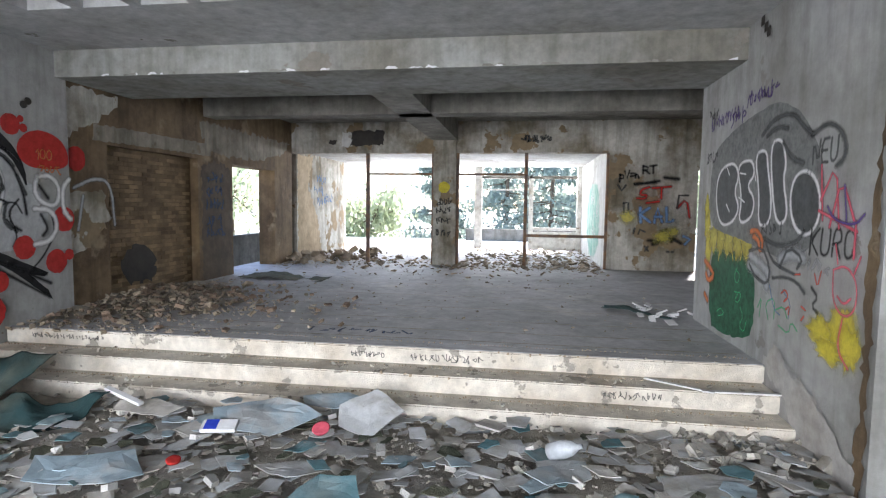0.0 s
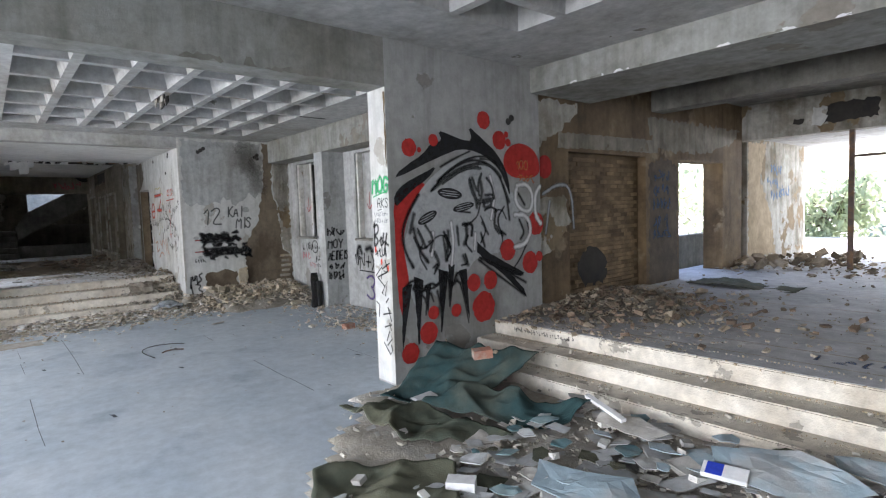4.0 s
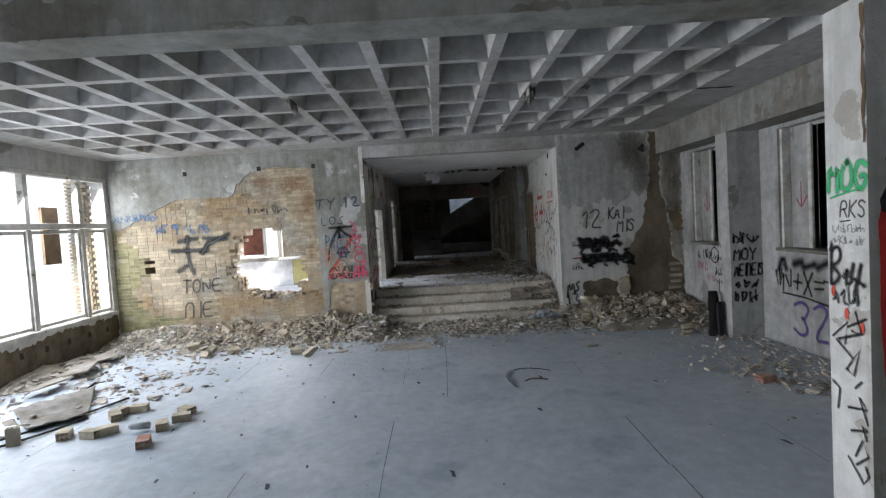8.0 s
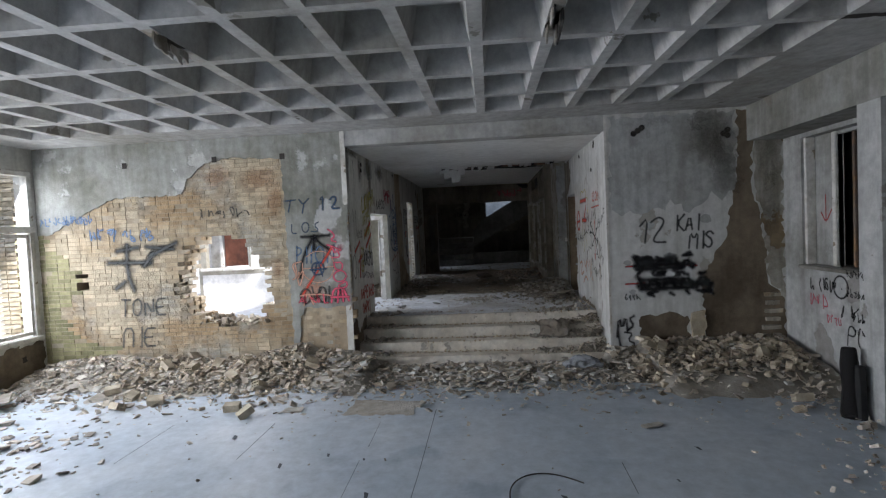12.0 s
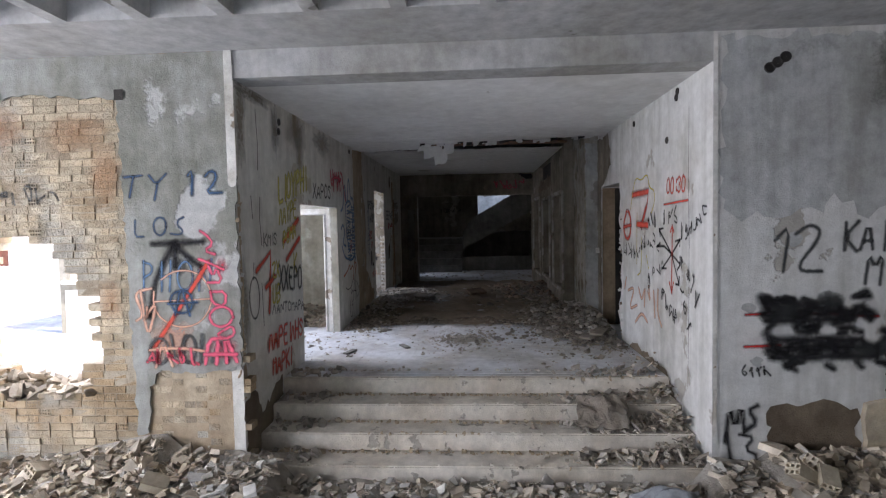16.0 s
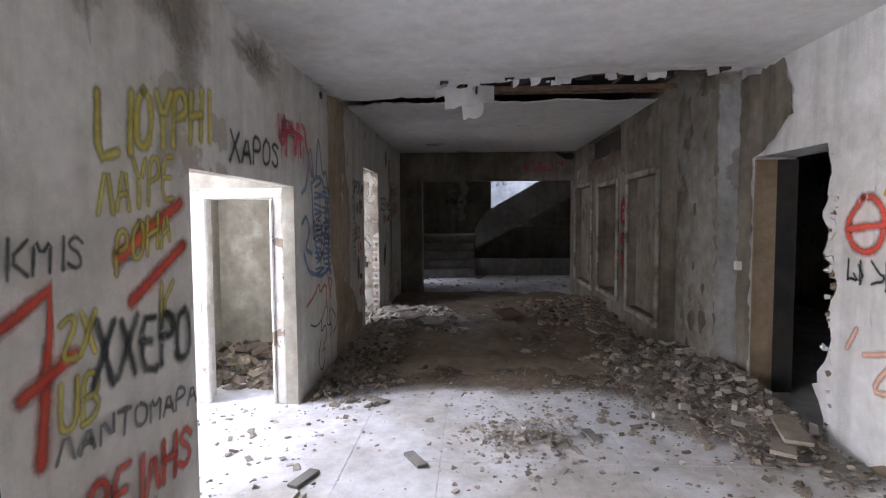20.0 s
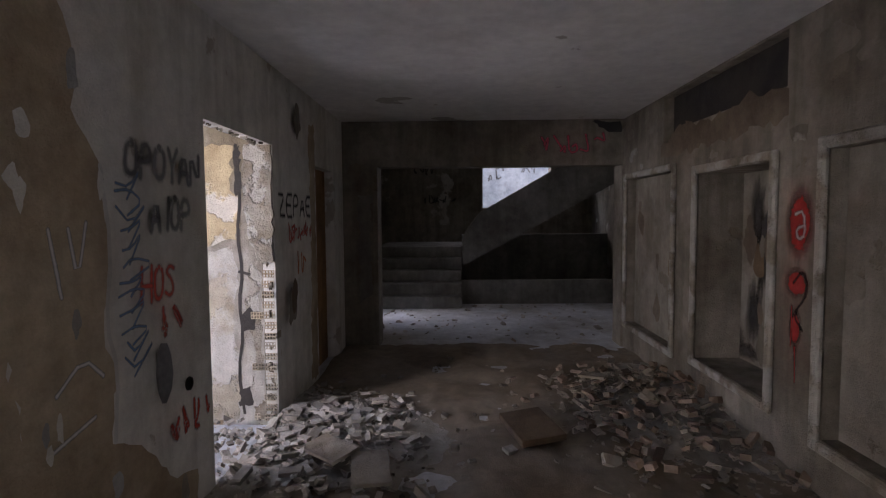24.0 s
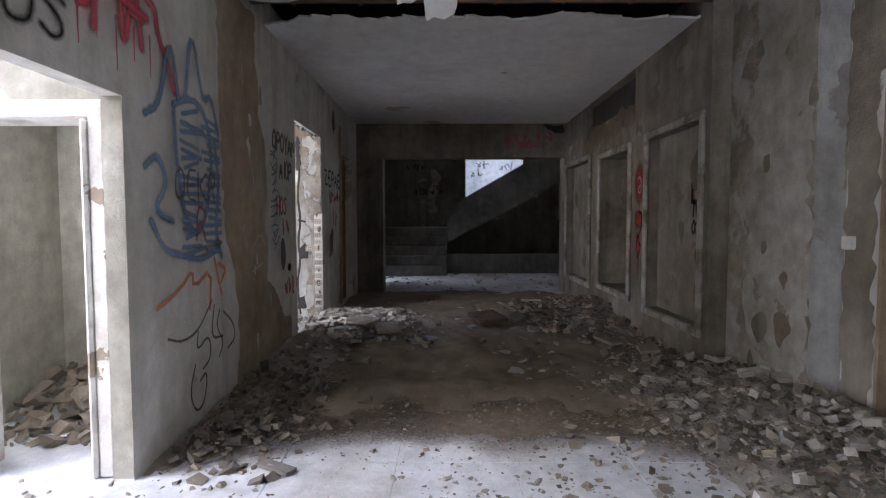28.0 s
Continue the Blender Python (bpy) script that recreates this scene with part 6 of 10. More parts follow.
patch(fl, "bare_render", TAN, [(-19.4, 3.5), (-19.72, 3.5), (-19.68, 3.15), (-19.78, 2.95), (-19.74, 2.75), (-19.9, 2.55), (-19.94, 2.2), (-19.88, 1.9), (-19.95, 1.7), (-19.9, 1.4), (-20.15, 1.25), (-20.4, 1.0), (-20.62, 0.95), (-20.6, 0.68), (-19.2, 0.68), (-19.26, 1.1), (-19.2, 1.56), (-19.44, 1.6), (-19.38, 2.0), (-19.43, 2.6)], rough=0.025, label="tan bare render where the plaster has fallen")
strokes(fl, "plaster_lip", PLASTER, [[(-19.9, 2.55), (-19.95, 2.2), (-19.89, 1.9), (-19.96, 1.7), (-19.92, 1.4)]], 0.016, 1)
strokes(fl, "scratched_mark", WHITE_PAINT, [[(-19.6, 2.3), (-19.65, 2.05)], [(-19.7, 2.3), (-19.74, 2.1), (-19.8, 2.32)], [(-19.6, 1.7), (-19.75, 1.8), (-19.86, 1.7)], [(-19.55, 1.5), (-19.8, 1.55)]], 0.02, 1)
patch(fl, "bare_render", TAN, [(-16.2, 3.46), (-16.05, 3.46), (-16.1, 3.2)], rough=0.02)
patch(fl, "bare_render", TAN, [(-23.05, 3.2), (-23.28, 3.3), (-23.26, 0.7), (-23.0, 0.7), (-23.08, 2.0)], rough=0.03)
DAMP = paint("brown_damp_stain", (0.33, 0.29, 0.235), 0.9, 0.3)
for u, v, ru, rv in ((-14.68, 3.15, 0.16, 0.6), (-15.5, 3.2, 0.14, 0.35), (-16.2, 3.3, 0.5, 0.28), (-16.25, 3.0, 0.2, 0.4), (-14.66, 1.5, 0.12, 0.6), (-17.2, 3.3, 0.5, 0.2), (-15.0, 3.42, 0.5, 0.1)):
    soft_stain(fl, DAMP, u, v, ru, rv)
patch(fl, "broken_base", BARE, [(-14.58, 0.7), (-14.8, 0.75), (-14.95, 0.5), (-15.2, 0.6), (-15.5, 0.7), (-15.5, 0.5), (-15.2, 0.33), (-14.9, 0.17), (-14.58, 0.02)], rough=0.04)
patch(fl, "bare_edge", TAN, [(-14.578, 2.55), (-14.63, 2.5), (-14.61, 2.1), (-14.64, 1.7), (-14.61, 1.4), (-14.65, 0.9), (-14.578, 0.8)], rough=0.012)
strokes(fl, "dark_ring", CHAR_PAINT, [[(-14.86 + 0.11 * math.cos(t), 1.58 + 0.19 * math.sin(t)) for t in np.linspace(0.3, 6.5, 18)]], 0.022, 1)
strokes(fl, "large_numeral", BRIGHTRED_PAINT, [[(-14.92, 1.82), (-15.27, 1.98), (-15.24, 1.7), (-15.2, 1.4)], [(-15.13, 1.64), (-15.37, 1.73)]], 0.065, 0, label="large red sprayed seven")
strokes(fl, "red_bar", BRIGHTRED_PAINT, [[(-15.64, 2.06), (-16.13, 2.3)], [(-15.72, 1.87), (-16.15, 2.09)]], 0.075, 0)
for txt, u, v, h, sp, ri in (("LIOYPHI", -15.54, 2.46, 0.26, 0.66, 0.22), ("^AYPE", -15.53, 2.24, 0.2, 0.62, 0.16), ("POHA", -15.62, 2.0, 0.16, 0.75, 0.3), ("2X", -15.3, 1.72, 0.16, 0.7, 0), ("UB", -15.28, 1.46, 0.18, 0.7, 0), ("VK", -15.8, 1.72, 0.2, 0.7, 0)):
    lettering(fl, txt, u, v, h, 0.05 if h > 0.25 else 0.03, OLIVE_PAINT, "faded yellow sprayed letters", spacing=sp, rise=ri)
for u, v, r in ((-15.75, 2.62, 0.3), (-16.1, 2.7, 0.3), (-15.8, 2.3, 0.25)):
    soft_stain(fl, OLIVE_PAINT, u, v, r, r * 0.6, "spray_haze", 0.8)
lettering(fl, "KMIS", -15.1, 2.04, 0.12, 0.019, CHAR_PAINT, spacing=0.9)
lettering(fl, "XXEPO", -15.46, 1.58, 0.24, 0.042, CHAR_PAINT, spacing=0.68, wobble=0.1, rise=-0.08)
lettering(fl, "^ANTOMAPA", -15.26, 1.37, 0.1, 0.021, GREY_DARK, spacing=1.2, rise=-0.1)
lettering(fl, "^APEI^HS", -15.12, 1.03, 0.19, 0.042, BRIGHTRED_PAINT, spacing=0.8, rise=-0.05)
lettering(fl, "MAPKI", -15.2, 0.78, 0.17, 0.04, BRIGHTRED_PAINT, spacing=0.8, rise=-0.05)
lettering(fl, "XAPOS", -16.69, 2.57, 0.18, 0.032, BLACK_PAINT, spacing=1.05, rise=0.03)
for p in ([(-14.98, 3.3), (-15.01, 3.0), (-14.99, 2.75)], [(-15.02, 2.5), (-15.0, 2.3), (-15.03, 2.05)], [(-15.0, 1.7), (-15.02, 1.3)], [(-14.82, 2.5), (-14.84, 2.3)], [(-14.83, 1.9), (-14.82, 1.75)]):
    strokes(fl, "wall_crack", DARK, [p], 0.008, 0)
strokes(fl, "red_tag", PINK_PAINT, [[(-17.53, 2.98), (-17.56, 2.78), (-17.66, 2.8), (-17.66, 3.0)], [(-17.68, 2.72), (-17.72, 3.02), (-17.79, 2.85), (-17.86, 3.04), (-17.9, 2.74)], [(-17.92, 2.76), (-17.99, 3.08), (-18.05, 2.74)], [(-17.95, 2.88), (-18.06, 2.88)], [(-18.1, 3.0), (-18.18, 2.98), (-18.2, 2.86), (-18.3, 2.72), (-18.36, 2.6)], [(-17.6, 2.86), (-17.8, 2.92), (-18.1, 2.9)]], 0.05, 1)
strokes(fl, "paint_run", PINK_PAINT, [[(u, 2.82), (u, 2.82 - d)] for u, d in ((-17.58, 0.2), (-17.7, 0.14), (-17.84, 0.24), (-17.98, 0.16), (-18.12, 0.2))], 0.018, 0, taper=0.6)
strokes(fl, "blue_scribble", SKYBLUE_PAINT, [[(-18.34, 2.53), (-18.55, 2.62), (-18.75, 2.55), (-18.82, 2.3), (-18.76, 2.0), (-18.6, 1.8), (-18.45, 1.9), (-18.36, 2.2), (-18.34, 2.53)], [(-18.05, 2.43), (-18.2, 2.5), (-18.32, 2.92), (-18.4, 2.58)], [(-18.48, 2.6), (-18.58, 3.06), (-18.7, 2.6), (-18.82, 2.7), (-18.92, 2.46)], [(-18.04, 2.17), (-18.16, 2.25), (-18.26, 2.1), (-18.1, 1.95), (-18.3, 1.9)], [(-18.08, 1.9), (-18.2, 1.74), (-18.4, 1.7), (-18.65, 1.66), (-18.9, 1.72)], [(-18.86, 2.4), (-18.92, 2.1), (-18.84, 1.85), (-18.93, 1.66)]], 0.042)
for k in range(17):
    v = 2.5 - 0.05 * k
    strokes(fl, "blue_hatching", SKYBLUE_PAINT, [[(-18.42 + random.uniform(-0.03, 0.03), v), (-18.62 + random.uniform(-0.08, 0.08), v + random.uniform(-0.03, 0.05))], [(-18.72 + random.uniform(-0.05, 0.05), v + 0.02), (-18.92, v + random.uniform(-0.02, 0.06))]], 0.028, 0)
lettering(fl, "OEKR", -18.32, 2.02, 0.17, 0.02, PURPLE_DARK, spacing=0.9)
lettering(fl, "R", -18.57, 1.78, 0.2, 0.022, RED_PAINT)
strokes(fl, "orange_scrawl", ORANGE_PAINT, [[(-18.1, 1.45), (-18.35, 1.52), (-18.5, 1.62), (-18.5, 1.5), (-18.75, 1.6), (-18.72, 1.35)], [(-18.8, 1.66), (-18.9, 1.42)], [(-18.86, 1.62), (-18.98, 1.58), (-18.9, 1.5)]], 0.03, 1)
strokes(fl, "dark_tag", PURPLE_DARK, [[(-18.2, 1.27), (-18.35, 1.22), (-18.55, 1.24), (-18.75, 1.4)], [(-18.55, 1.24), (-18.52, 1.12), (-18.7, 1.2), (-18.72, 1.04), (-18.6, 1.0)], [(-18.78, 1.36), (-18.72, 1.16), (-18.9, 1.14)], [(-18.86, 1.32), (-18.8, 1.22), (-18.92, 1.1), (-18.84, 1.02)], [(-18.92, 1.3), (-19.08, 1.2), (-19.12, 1.08), (-18.98, 1.04)], [(-18.5, 1.05), (-18.42, 0.9), (-18.5, 0.76), (-18.62, 0.8), (-18.66, 0.98), (-18.56, 0.94)]], 0.018)
lettering(fl, "OPOYAN", -20.02, 2.52, 0.15, 0.036, GREY_DARK, spacing=0.85)
lettering(fl, "AIOP", -20.2, 2.28, 0.15, 0.034, GREY_DARK, spacing=0.8)
lettering(fl, "HOS", -20.1, 1.95, 0.16, 0.028, BRIGHTRED_PAINT, spacing=0.7)
lettering(fl, "ZEPAE", -22.02, 2.34, 0.18, 0.035, BLACK_PAINT, spacing=1.2)
for k in range(12):
    v = 2.5 - 0.07 * k
    strokes(fl, "blue_hatching", SKYBLUE_PAINT, [[(-19.95 + random.uniform(-0.03, 0.03), v + random.uniform(-0.03, 0.03)), (-20.04, v + random.uniform(-0.08, 0.1)), (-20.12 - random.uniform(0, 0.1), v + random.uniform(-0.05, 0.08)), (-20.02, v - 0.08)]], 0.014, 1)
patch(fl, "grey_smudge", GREY_DARK, [(-20.2, 1.75), (-20.32, 1.72), (-20.34, 1.52), (-20.24, 1.42), (-20.18, 1.55)], rounds=1, rough=0.01)
for u, v, ln, h, m in ((-20.26, 1.74, 0.2, 0.16, BRIGHTRED_PAINT), (-20.3, 1.2, 0.45, 0.16, BRIGHTRED_PAINT), (-22.25, 2.12, 0.7, 0.16, BRIGHTRED_PAINT), (-22.4, 1.8, 0.4, 0.22, ORANGE_PAINT)):
    scrawl(fl, u, v, ln, h, 0.03, m)
for u, v in ((-15.62, 3.3), (-15.6, 3.2), (-18.75, 3.4), (-20.55, 1.45)):
    socket(fl, u, v, 0.03)

for _ in range(12):
    u, v, r = random.uniform(-19.9, -19.25), random.uniform(0.9, 3.2), random.uniform(0.02, 0.06)
    patch(fl, "plaster_flake", random.choice((PLASTER_WARM, PLASTER_DULL)), [(u + r * random.uniform(0.4, 1.0) * math.cos(a), v + r * random.uniform(0.8, 2.2) * math.sin(a)) for a in np.linspace(0, 6.28, 9, endpoint=False)], rounds=1, rough=0.01, step=0.03)
# painted band in the side passage
fpf2 = Face(by_name("wall_passage_far"), "+x", -17.95)
patch(fpf2, "yellow_band", paint("pale_yellow_wall_paint", (0.62, 0.55, 0.24), 0.7, 0.15), [(-2.6, 1.32), (-1.46, 1.32), (-1.36, 1.26), (-1.35, 0.86), (-1.4, 0.7), (-2.6, 0.7)], rough=0.015, label="yellow painted band low on the passage wall")
strokes(fpf2, "blue_curve", NAVY_PAINT, [[(-1.72, 1.06), (-1.58, 1.12), (-1.48, 1.06), (-1.56, 0.94), (-1.7, 0.86)], [(-1.75, 0.78), (-1.55, 0.8), (-1.4, 0.86)], [(-1.66, 1.1), (-1.72, 0.8)]], 0.075, 1)

# right wall of the niche
WALL_N = by_name("wall_niche_side")
fq = Face(WALL_N, "-y", 3.77)
strokes(fq, "large_numeral", BRIGHTRED_PAINT, [[(-16.8, 2.52), (-16.19, 2.53), (-16.28, 2.35), (-16.45, 2.15)], [(-16.62, 2.17), (-16.23, 2.16)]], 0.085, 0, label="large red sprayed seven")
lettering(fq, "00:30", -15.62, 2.47, 0.15, 0.026, BRIGHTRED_PAINT, spacing=0.82)
strokes(fq, "red_line", BRIGHTRED_PAINT, [[(-15.69, 2.37), (-15.07, 2.39)]], 0.026, 0)
strokes(fq, "arrow_star", BLACK_PAINT, [[(-15.47, 1.88), (-15.83, 2.11)], [(-15.47, 1.88), (-15.68, 1.95), (-15.9, 1.94)], [(-15.47, 1.88), (-15.74, 1.72)], [(-15.47, 1.88), (-15.25, 2.03)], [(-15.47, 1.88), (-15.25, 1.8)], [(-15.47, 1.88), (-15.28, 1.61)], [(-15.71, 2.13), (-15.83, 2.12), (-15.8, 2.05)], [(-15.8, 1.98), (-15.92, 1.93), (-15.85, 1.89)], [(-15.74, 1.79), (-15.76, 1.72), (-15.62, 1.73)], [(-15.37, 2.01), (-15.25, 2.03), (-15.26, 1.97)], [(-15.25, 1.87), (-15.25, 1.79), (-15.32, 1.74)], [(-15.27, 1.68), (-15.28, 1.6), (-15.36, 1.6)]], 0.028, 0)
strokes(fq, "arrow_star", BRIGHTRED_PAINT, [[(-15.45, 2.16), (-15.46, 1.89), (-15.47, 1.5)], [(-15.5, 2.1), (-15.45, 2.16), (-15.41, 2.1)], [(-15.53, 1.6), (-15.47, 1.5), (-15.42, 1.61)]], 0.026, 0)
strokes(fq, "red_ring", BRIGHTRED_PAINT, [[(-17.05, 2.33), (-17.21, 2.15), (-17.1, 1.98), (-16.9, 2.0), (-16.85, 2.21), (-16.95, 2.33), (-17.05, 2.33)], [(-17.17, 2.13), (-16.86, 2.16)]], 0.06)
strokes(fq, "yellow_outline", YELLOW_PAINT, [[(-16.87, 2.34), (-16.8, 2.53), (-16.65, 2.73), (-16.44, 2.66), (-16.21, 2.74), (-16.15, 2.56), (-15.98, 2.54), (-15.97, 2.4), (-16.08, 2.29)], [(-16.42, 2.02), (-16.44, 1.62), (-16.58, 1.57)], [(-16.25, 1.82), (-16.18, 1.68)], [(-16.6, 2.3), (-16.62, 1.7)]], 0.018)
strokes(fq, "faded_lettering", FADED_ORANGE, [[(-16.99, 1.34), (-16.69, 1.42), (-16.96, 1.1), (-16.61, 1.21)], [(-16.54, 1.42), (-16.43, 1.28), (-16.33, 1.42)], [(-16.3, 1.43), (-16.33, 1.24)], [(-16.17, 1.48), (-16.11, 1.32), (-16.2, 1.42)], [(-16.0, 1.45), (-15.96, 1.18)], [(-15.86, 1.48), (-15.88, 1.23), (-15.75, 1.12)], [(-16.67, 1.0), (-16.42, 1.16), (-16.22, 1.08)], [(-17.06, 1.49), (-17.14, 1.35)]], 0.04)
for (u, v), (u2, v2), h in (((-15.68, 2.19), (-15.28, 2.2), 0.14), ((-15.22, 2.03), (-14.66, 2.2), 0.14), ((-15.21, 1.78), (-14.78, 1.36), 0.14), ((-15.24, 1.52), (-14.97, 1.0), 0.12), ((-15.74, 1.37), (-15.3, 1.14), 0.15), ((-16.2, 2.16), (-15.86, 2.15), 0.14), ((-16.55, 1.84), (-15.9, 1.98), 0.14), ((-17.16, 1.8), (-16.51, 1.76), 0.13), ((-16.18, 1.47), (-15.77, 1.72), 0.16)):
    scrawl(fq, u, v - 0.02, u2 - u, h * 1.25, 0.022, BLACK_PAINT, slope=(v2 - v) / (u2 - u))
strokes(fq, "wall_crack", CHAR_PAINT, [[(-15.02, 3.2), (-15.03, 2.6), (-15.01, 2.0), (-15.02, 1.3), (-15.03, 0.8)]], 0.008, 0)
for u, v in ((-16.72, 3.36), (-15.35, 3.36), (-15.32, 3.41), (-15.6, 3.0)):
    socket(fq, u, v, 0.028)
patch(fq, "broken_base", BARE, [(-16.9, 0.66), (-16.7, 0.74), (-16.0, 0.72), (-15.6, 0.7), (-15.3, 0.45), (-15.0, 0.27), (-14.7, 0.1), (-14.6, 0.02), (-14.58, 0.02), (-14.9, 0.02), (-15.5, 0.5)], rough=0.03)
patch(fq, "ragged_plaster", PLASTER, [(-16.93, 2.74), (-17.42, 2.74), (-17.36, 2.5), (-17.44, 2.2), (-17.36, 2.1), (-17.42, 1.95), (-17.26, 1.75), (-17.36, 1.5), (-17.3, 1.36), (-17.36, 1.2), (-17.5, 1.0), (-17.3, 0.66), (-16.93, 0.66)], depth=0.0015, thick=0.3, rough=0.03, label="broken plaster edge of the doorway")

door_lining = tagged(new("door_lining"), "brown stained door lining left in the broken doorway", "door frame", kind="structure")
BOARD_TAN = surface("stained_brown_board", (0.36, 0.275, 0.185), (0.24, 0.175, 0.115), 1.5, (0.4, 0.6), drip=0.3)
bm = boxes((-18.392, -18.365, 3.772, 3.95, 0.65, 2.7))
part("lining_board", bm, BOARD_TAN, door_lining)
# near-black strip painted where the doorway falls into shade
bm = boxes((-18.392, -18.372, 3.95, 4.13, 0.65, 2.7))
part("frame_post", bm, DARK, door_lining, "near-black strip for the shade inside the doorway")
bm = bmesh.new()
bar(bm, -18.6, -18.54, 3.71, 3.77, 1.72, 1.8)
part("latch", bm, WOOD_WHITE, door_lining)
patch(fq, "damp_strip", PLASTER_CORR, [(-18.64, 0.66), (-18.395, 0.66), (-18.395, 2.72), (-18.2, 2.76), (-17.8, 3.0), (-17.95, 3.44), (-18.64, 3.44)], rough=0.03, label="damp brown strip beside the doorway")
fps = Face(by_name("pilaster_corridor"), "+x", -18.65)
patch(fps, "white_strip", PLASTER_DULL, [(3.575, 0.95), (3.76, 0.7), (3.76, 3.4), (3.575, 3.42)], rough=0.012, label="whitish strip of plaster on the pilaster side")

# framed panels
PANEL_BACK = surface("grey_panel_plaster", (0.31, 0.285, 0.235), (0.21, 0.18, 0.14), 1.4, (0.42, 0.62), peel=(0.20, 0.17, 0.13), peel_at=(0.62, 0.65), peel_scale=2.2, drip=0.3, bump=0.4)
WALL_R = by_name("wall_corridor_right")
fg = Face(WALL_R, "-y", 3.4)
for x0, x1, z0, z1, deep in ((-24.47, -23.05, 1.0, 2.75, 3.5), (-22.52, -21.4, 1.06, 2.68, 3.79), (-20.85, -19.72, 1.02, 2.7, 3.5)):
    frame_ob = tagged(new("wall_panel"), "recessed wall panel with a chipped moulding", "panel", group="panels along the corridor", kind="structure")
    for d in ((x0 - 0.07, x0, z0 - 0.07, z1 + 0.07), (x1, x1 + 0.07, z0 - 0.07, z1 + 0.07), (x0, x1, z1, z1 + 0.07), (x0, x1, z0 - 0.07, z0)):
        bm = bmesh.new()
        bar(bm, d[0], d[1], 3.36, 3.398, d[2], d[3], 0.012)
        part("moulding", bm, PILASTER, frame_ob)
    bm = boxes((x0 - 0.1, x1 + 0.1, deep, deep + 0.08, z0 - 0.1, z1 + 0.1))
    part("panel_back", bm, PANEL_BACK, frame_ob)
DULLRED_PAINT = paint("dull_red_spray_paint", (0.30, 0.035, 0.03), 0.85, 0.35)
for u, v, ru, rv in ((-21.11, 2.27, 0.17, 0.3), (-21.12, 1.9, 0.16, 0.13), (-21.12, 1.62, 0.08, 0.16)):
    soft_stain(fg, DULLRED_PAINT, u, v, ru, rv, "red_figure", 0.0, 0.04)
strokes(fg, "paint_run", DULLRED_PAINT, [[(-21.12, 1.5), (-21.11, 1.28)], [(-21.16, 1.75), (-21.16, 1.5)]], 0.03, 0, taper=0.5)
strokes(fg, "pale_letter", GREY_PAINT, [[(-21.15, 2.33), (-21.07, 2.35), (-21.05, 2.2), (-21.12, 2.17), (-21.14, 2.24), (-21.06, 2.26)]], 0.028, 1)
strokes(fg, "dark_loop", BLACK_PAINT, [[(-21.15, 1.9), (-21.05, 2.0), (-21.0, 1.85), (-21.15, 1.7), (-21.05, 1.62)]], 0.02)
fpp = Face(by_name("wall_panel.002"), "-y", 3.5)
strokes(fpp, "red_ring", DULLRED_PAINT, [[(-19.96 + 0.14 * math.cos(t), 2.15 + 0.13 * math.sin(t)) for t in np.linspace(1.0, 7.0, 14)]], 0.06, 1)
strokes(fpp, "black_letter", BLACK_PAINT, [[(-20.1, 2.3), (-20.09, 2.15), (-20.11, 2.05)], [(-20.1, 2.2), (-20.04, 2.18), (-20.02, 2.32)]], 0.03, 1)
lettering(fpp, "TOU", -20.1, 1.93, 0.12, 0.034, BLACK_PAINT, spacing=0.75)
lettering(fpp, "02", -20.09, 1.78, 0.1, 0.034, BLACK_PAINT, spacing=0.8)
fp2 = Face(by_name("wall_panel.001"), "-y", 3.79)
SOOT_PAINT = paint("sooty_damp_stain", (0.06, 0.055, 0.05), 0.9, 0.3)
for u, v, ru, rv in ((-22.28, 2.3, 0.16, 0.4), (-22.3, 1.5, 0.16, 0.35), (-22.62, 1.25, 0.2, 0.14), (-22.2, 1.9, 0.1, 0.3), (-22.4, 1.15, 0.3, 0.1)):
    soft_stain(fp2, SOOT_PAINT, u, v, ru, rv, "damp_stain", 0.1)
patch(fp2, "dark_hole", DARK, [(-22.2, 1.9), (-21.95, 2.0), (-21.9, 2.4), (-22.1, 2.45), (-22.25, 2.2)], rough=0.03, rounds=1)
patch(fp2, "dark_stain", BARE, [(-21.9, 1.1), (-21.5, 1.1), (-21.5, 2.5), (-21.7, 2.4), (-21.75, 1.6)], rough=0.05)
patch(fg, "broken_edge", BARE, [(-23.4, 3.02), (-22.9, 3.16), (-22.3, 3.1), (-21.7, 3.2), (-21.25, 3.12), (-21.25, 2.95), (-22.3, 2.9), (-23.4, 2.9)], rough=0.04)
fp0 = Face(by_name("wall_panel"), "-y", 3.5)
for face, u0, u1, v0, v1, n in ((fp0, -24.3, -23.15, 1.1, 2.6, 9), (fp2, -22.45, -21.5, 1.15, 2.6, 10), (fpp, -20.8, -19.8, 1.1, 2.6, 5), (fl, -20.6, -20.3, 0.75, 1.2, 1), (fl, -23.0, -22.15, 0.8, 3.2, 3)):
    for _ in range(n):
        u, v, r = random.uniform(u0, u1), random.uniform(v0, v1), random.uniform(0.05, 0.16)
        patch(face, "flaked_patch", random.choice((BARE, BARE, PLASTER_BROWN, PLASTER_DIM, PLASTER_CORR)), [(u + r * random.uniform(0.4, 1.0) * math.cos(a), v + r * random.uniform(0.6, 1.9) * math.sin(a)) for a in np.linspace(0, 6.28, 9, endpoint=False)], rounds=1, rough=0.014, step=0.03)


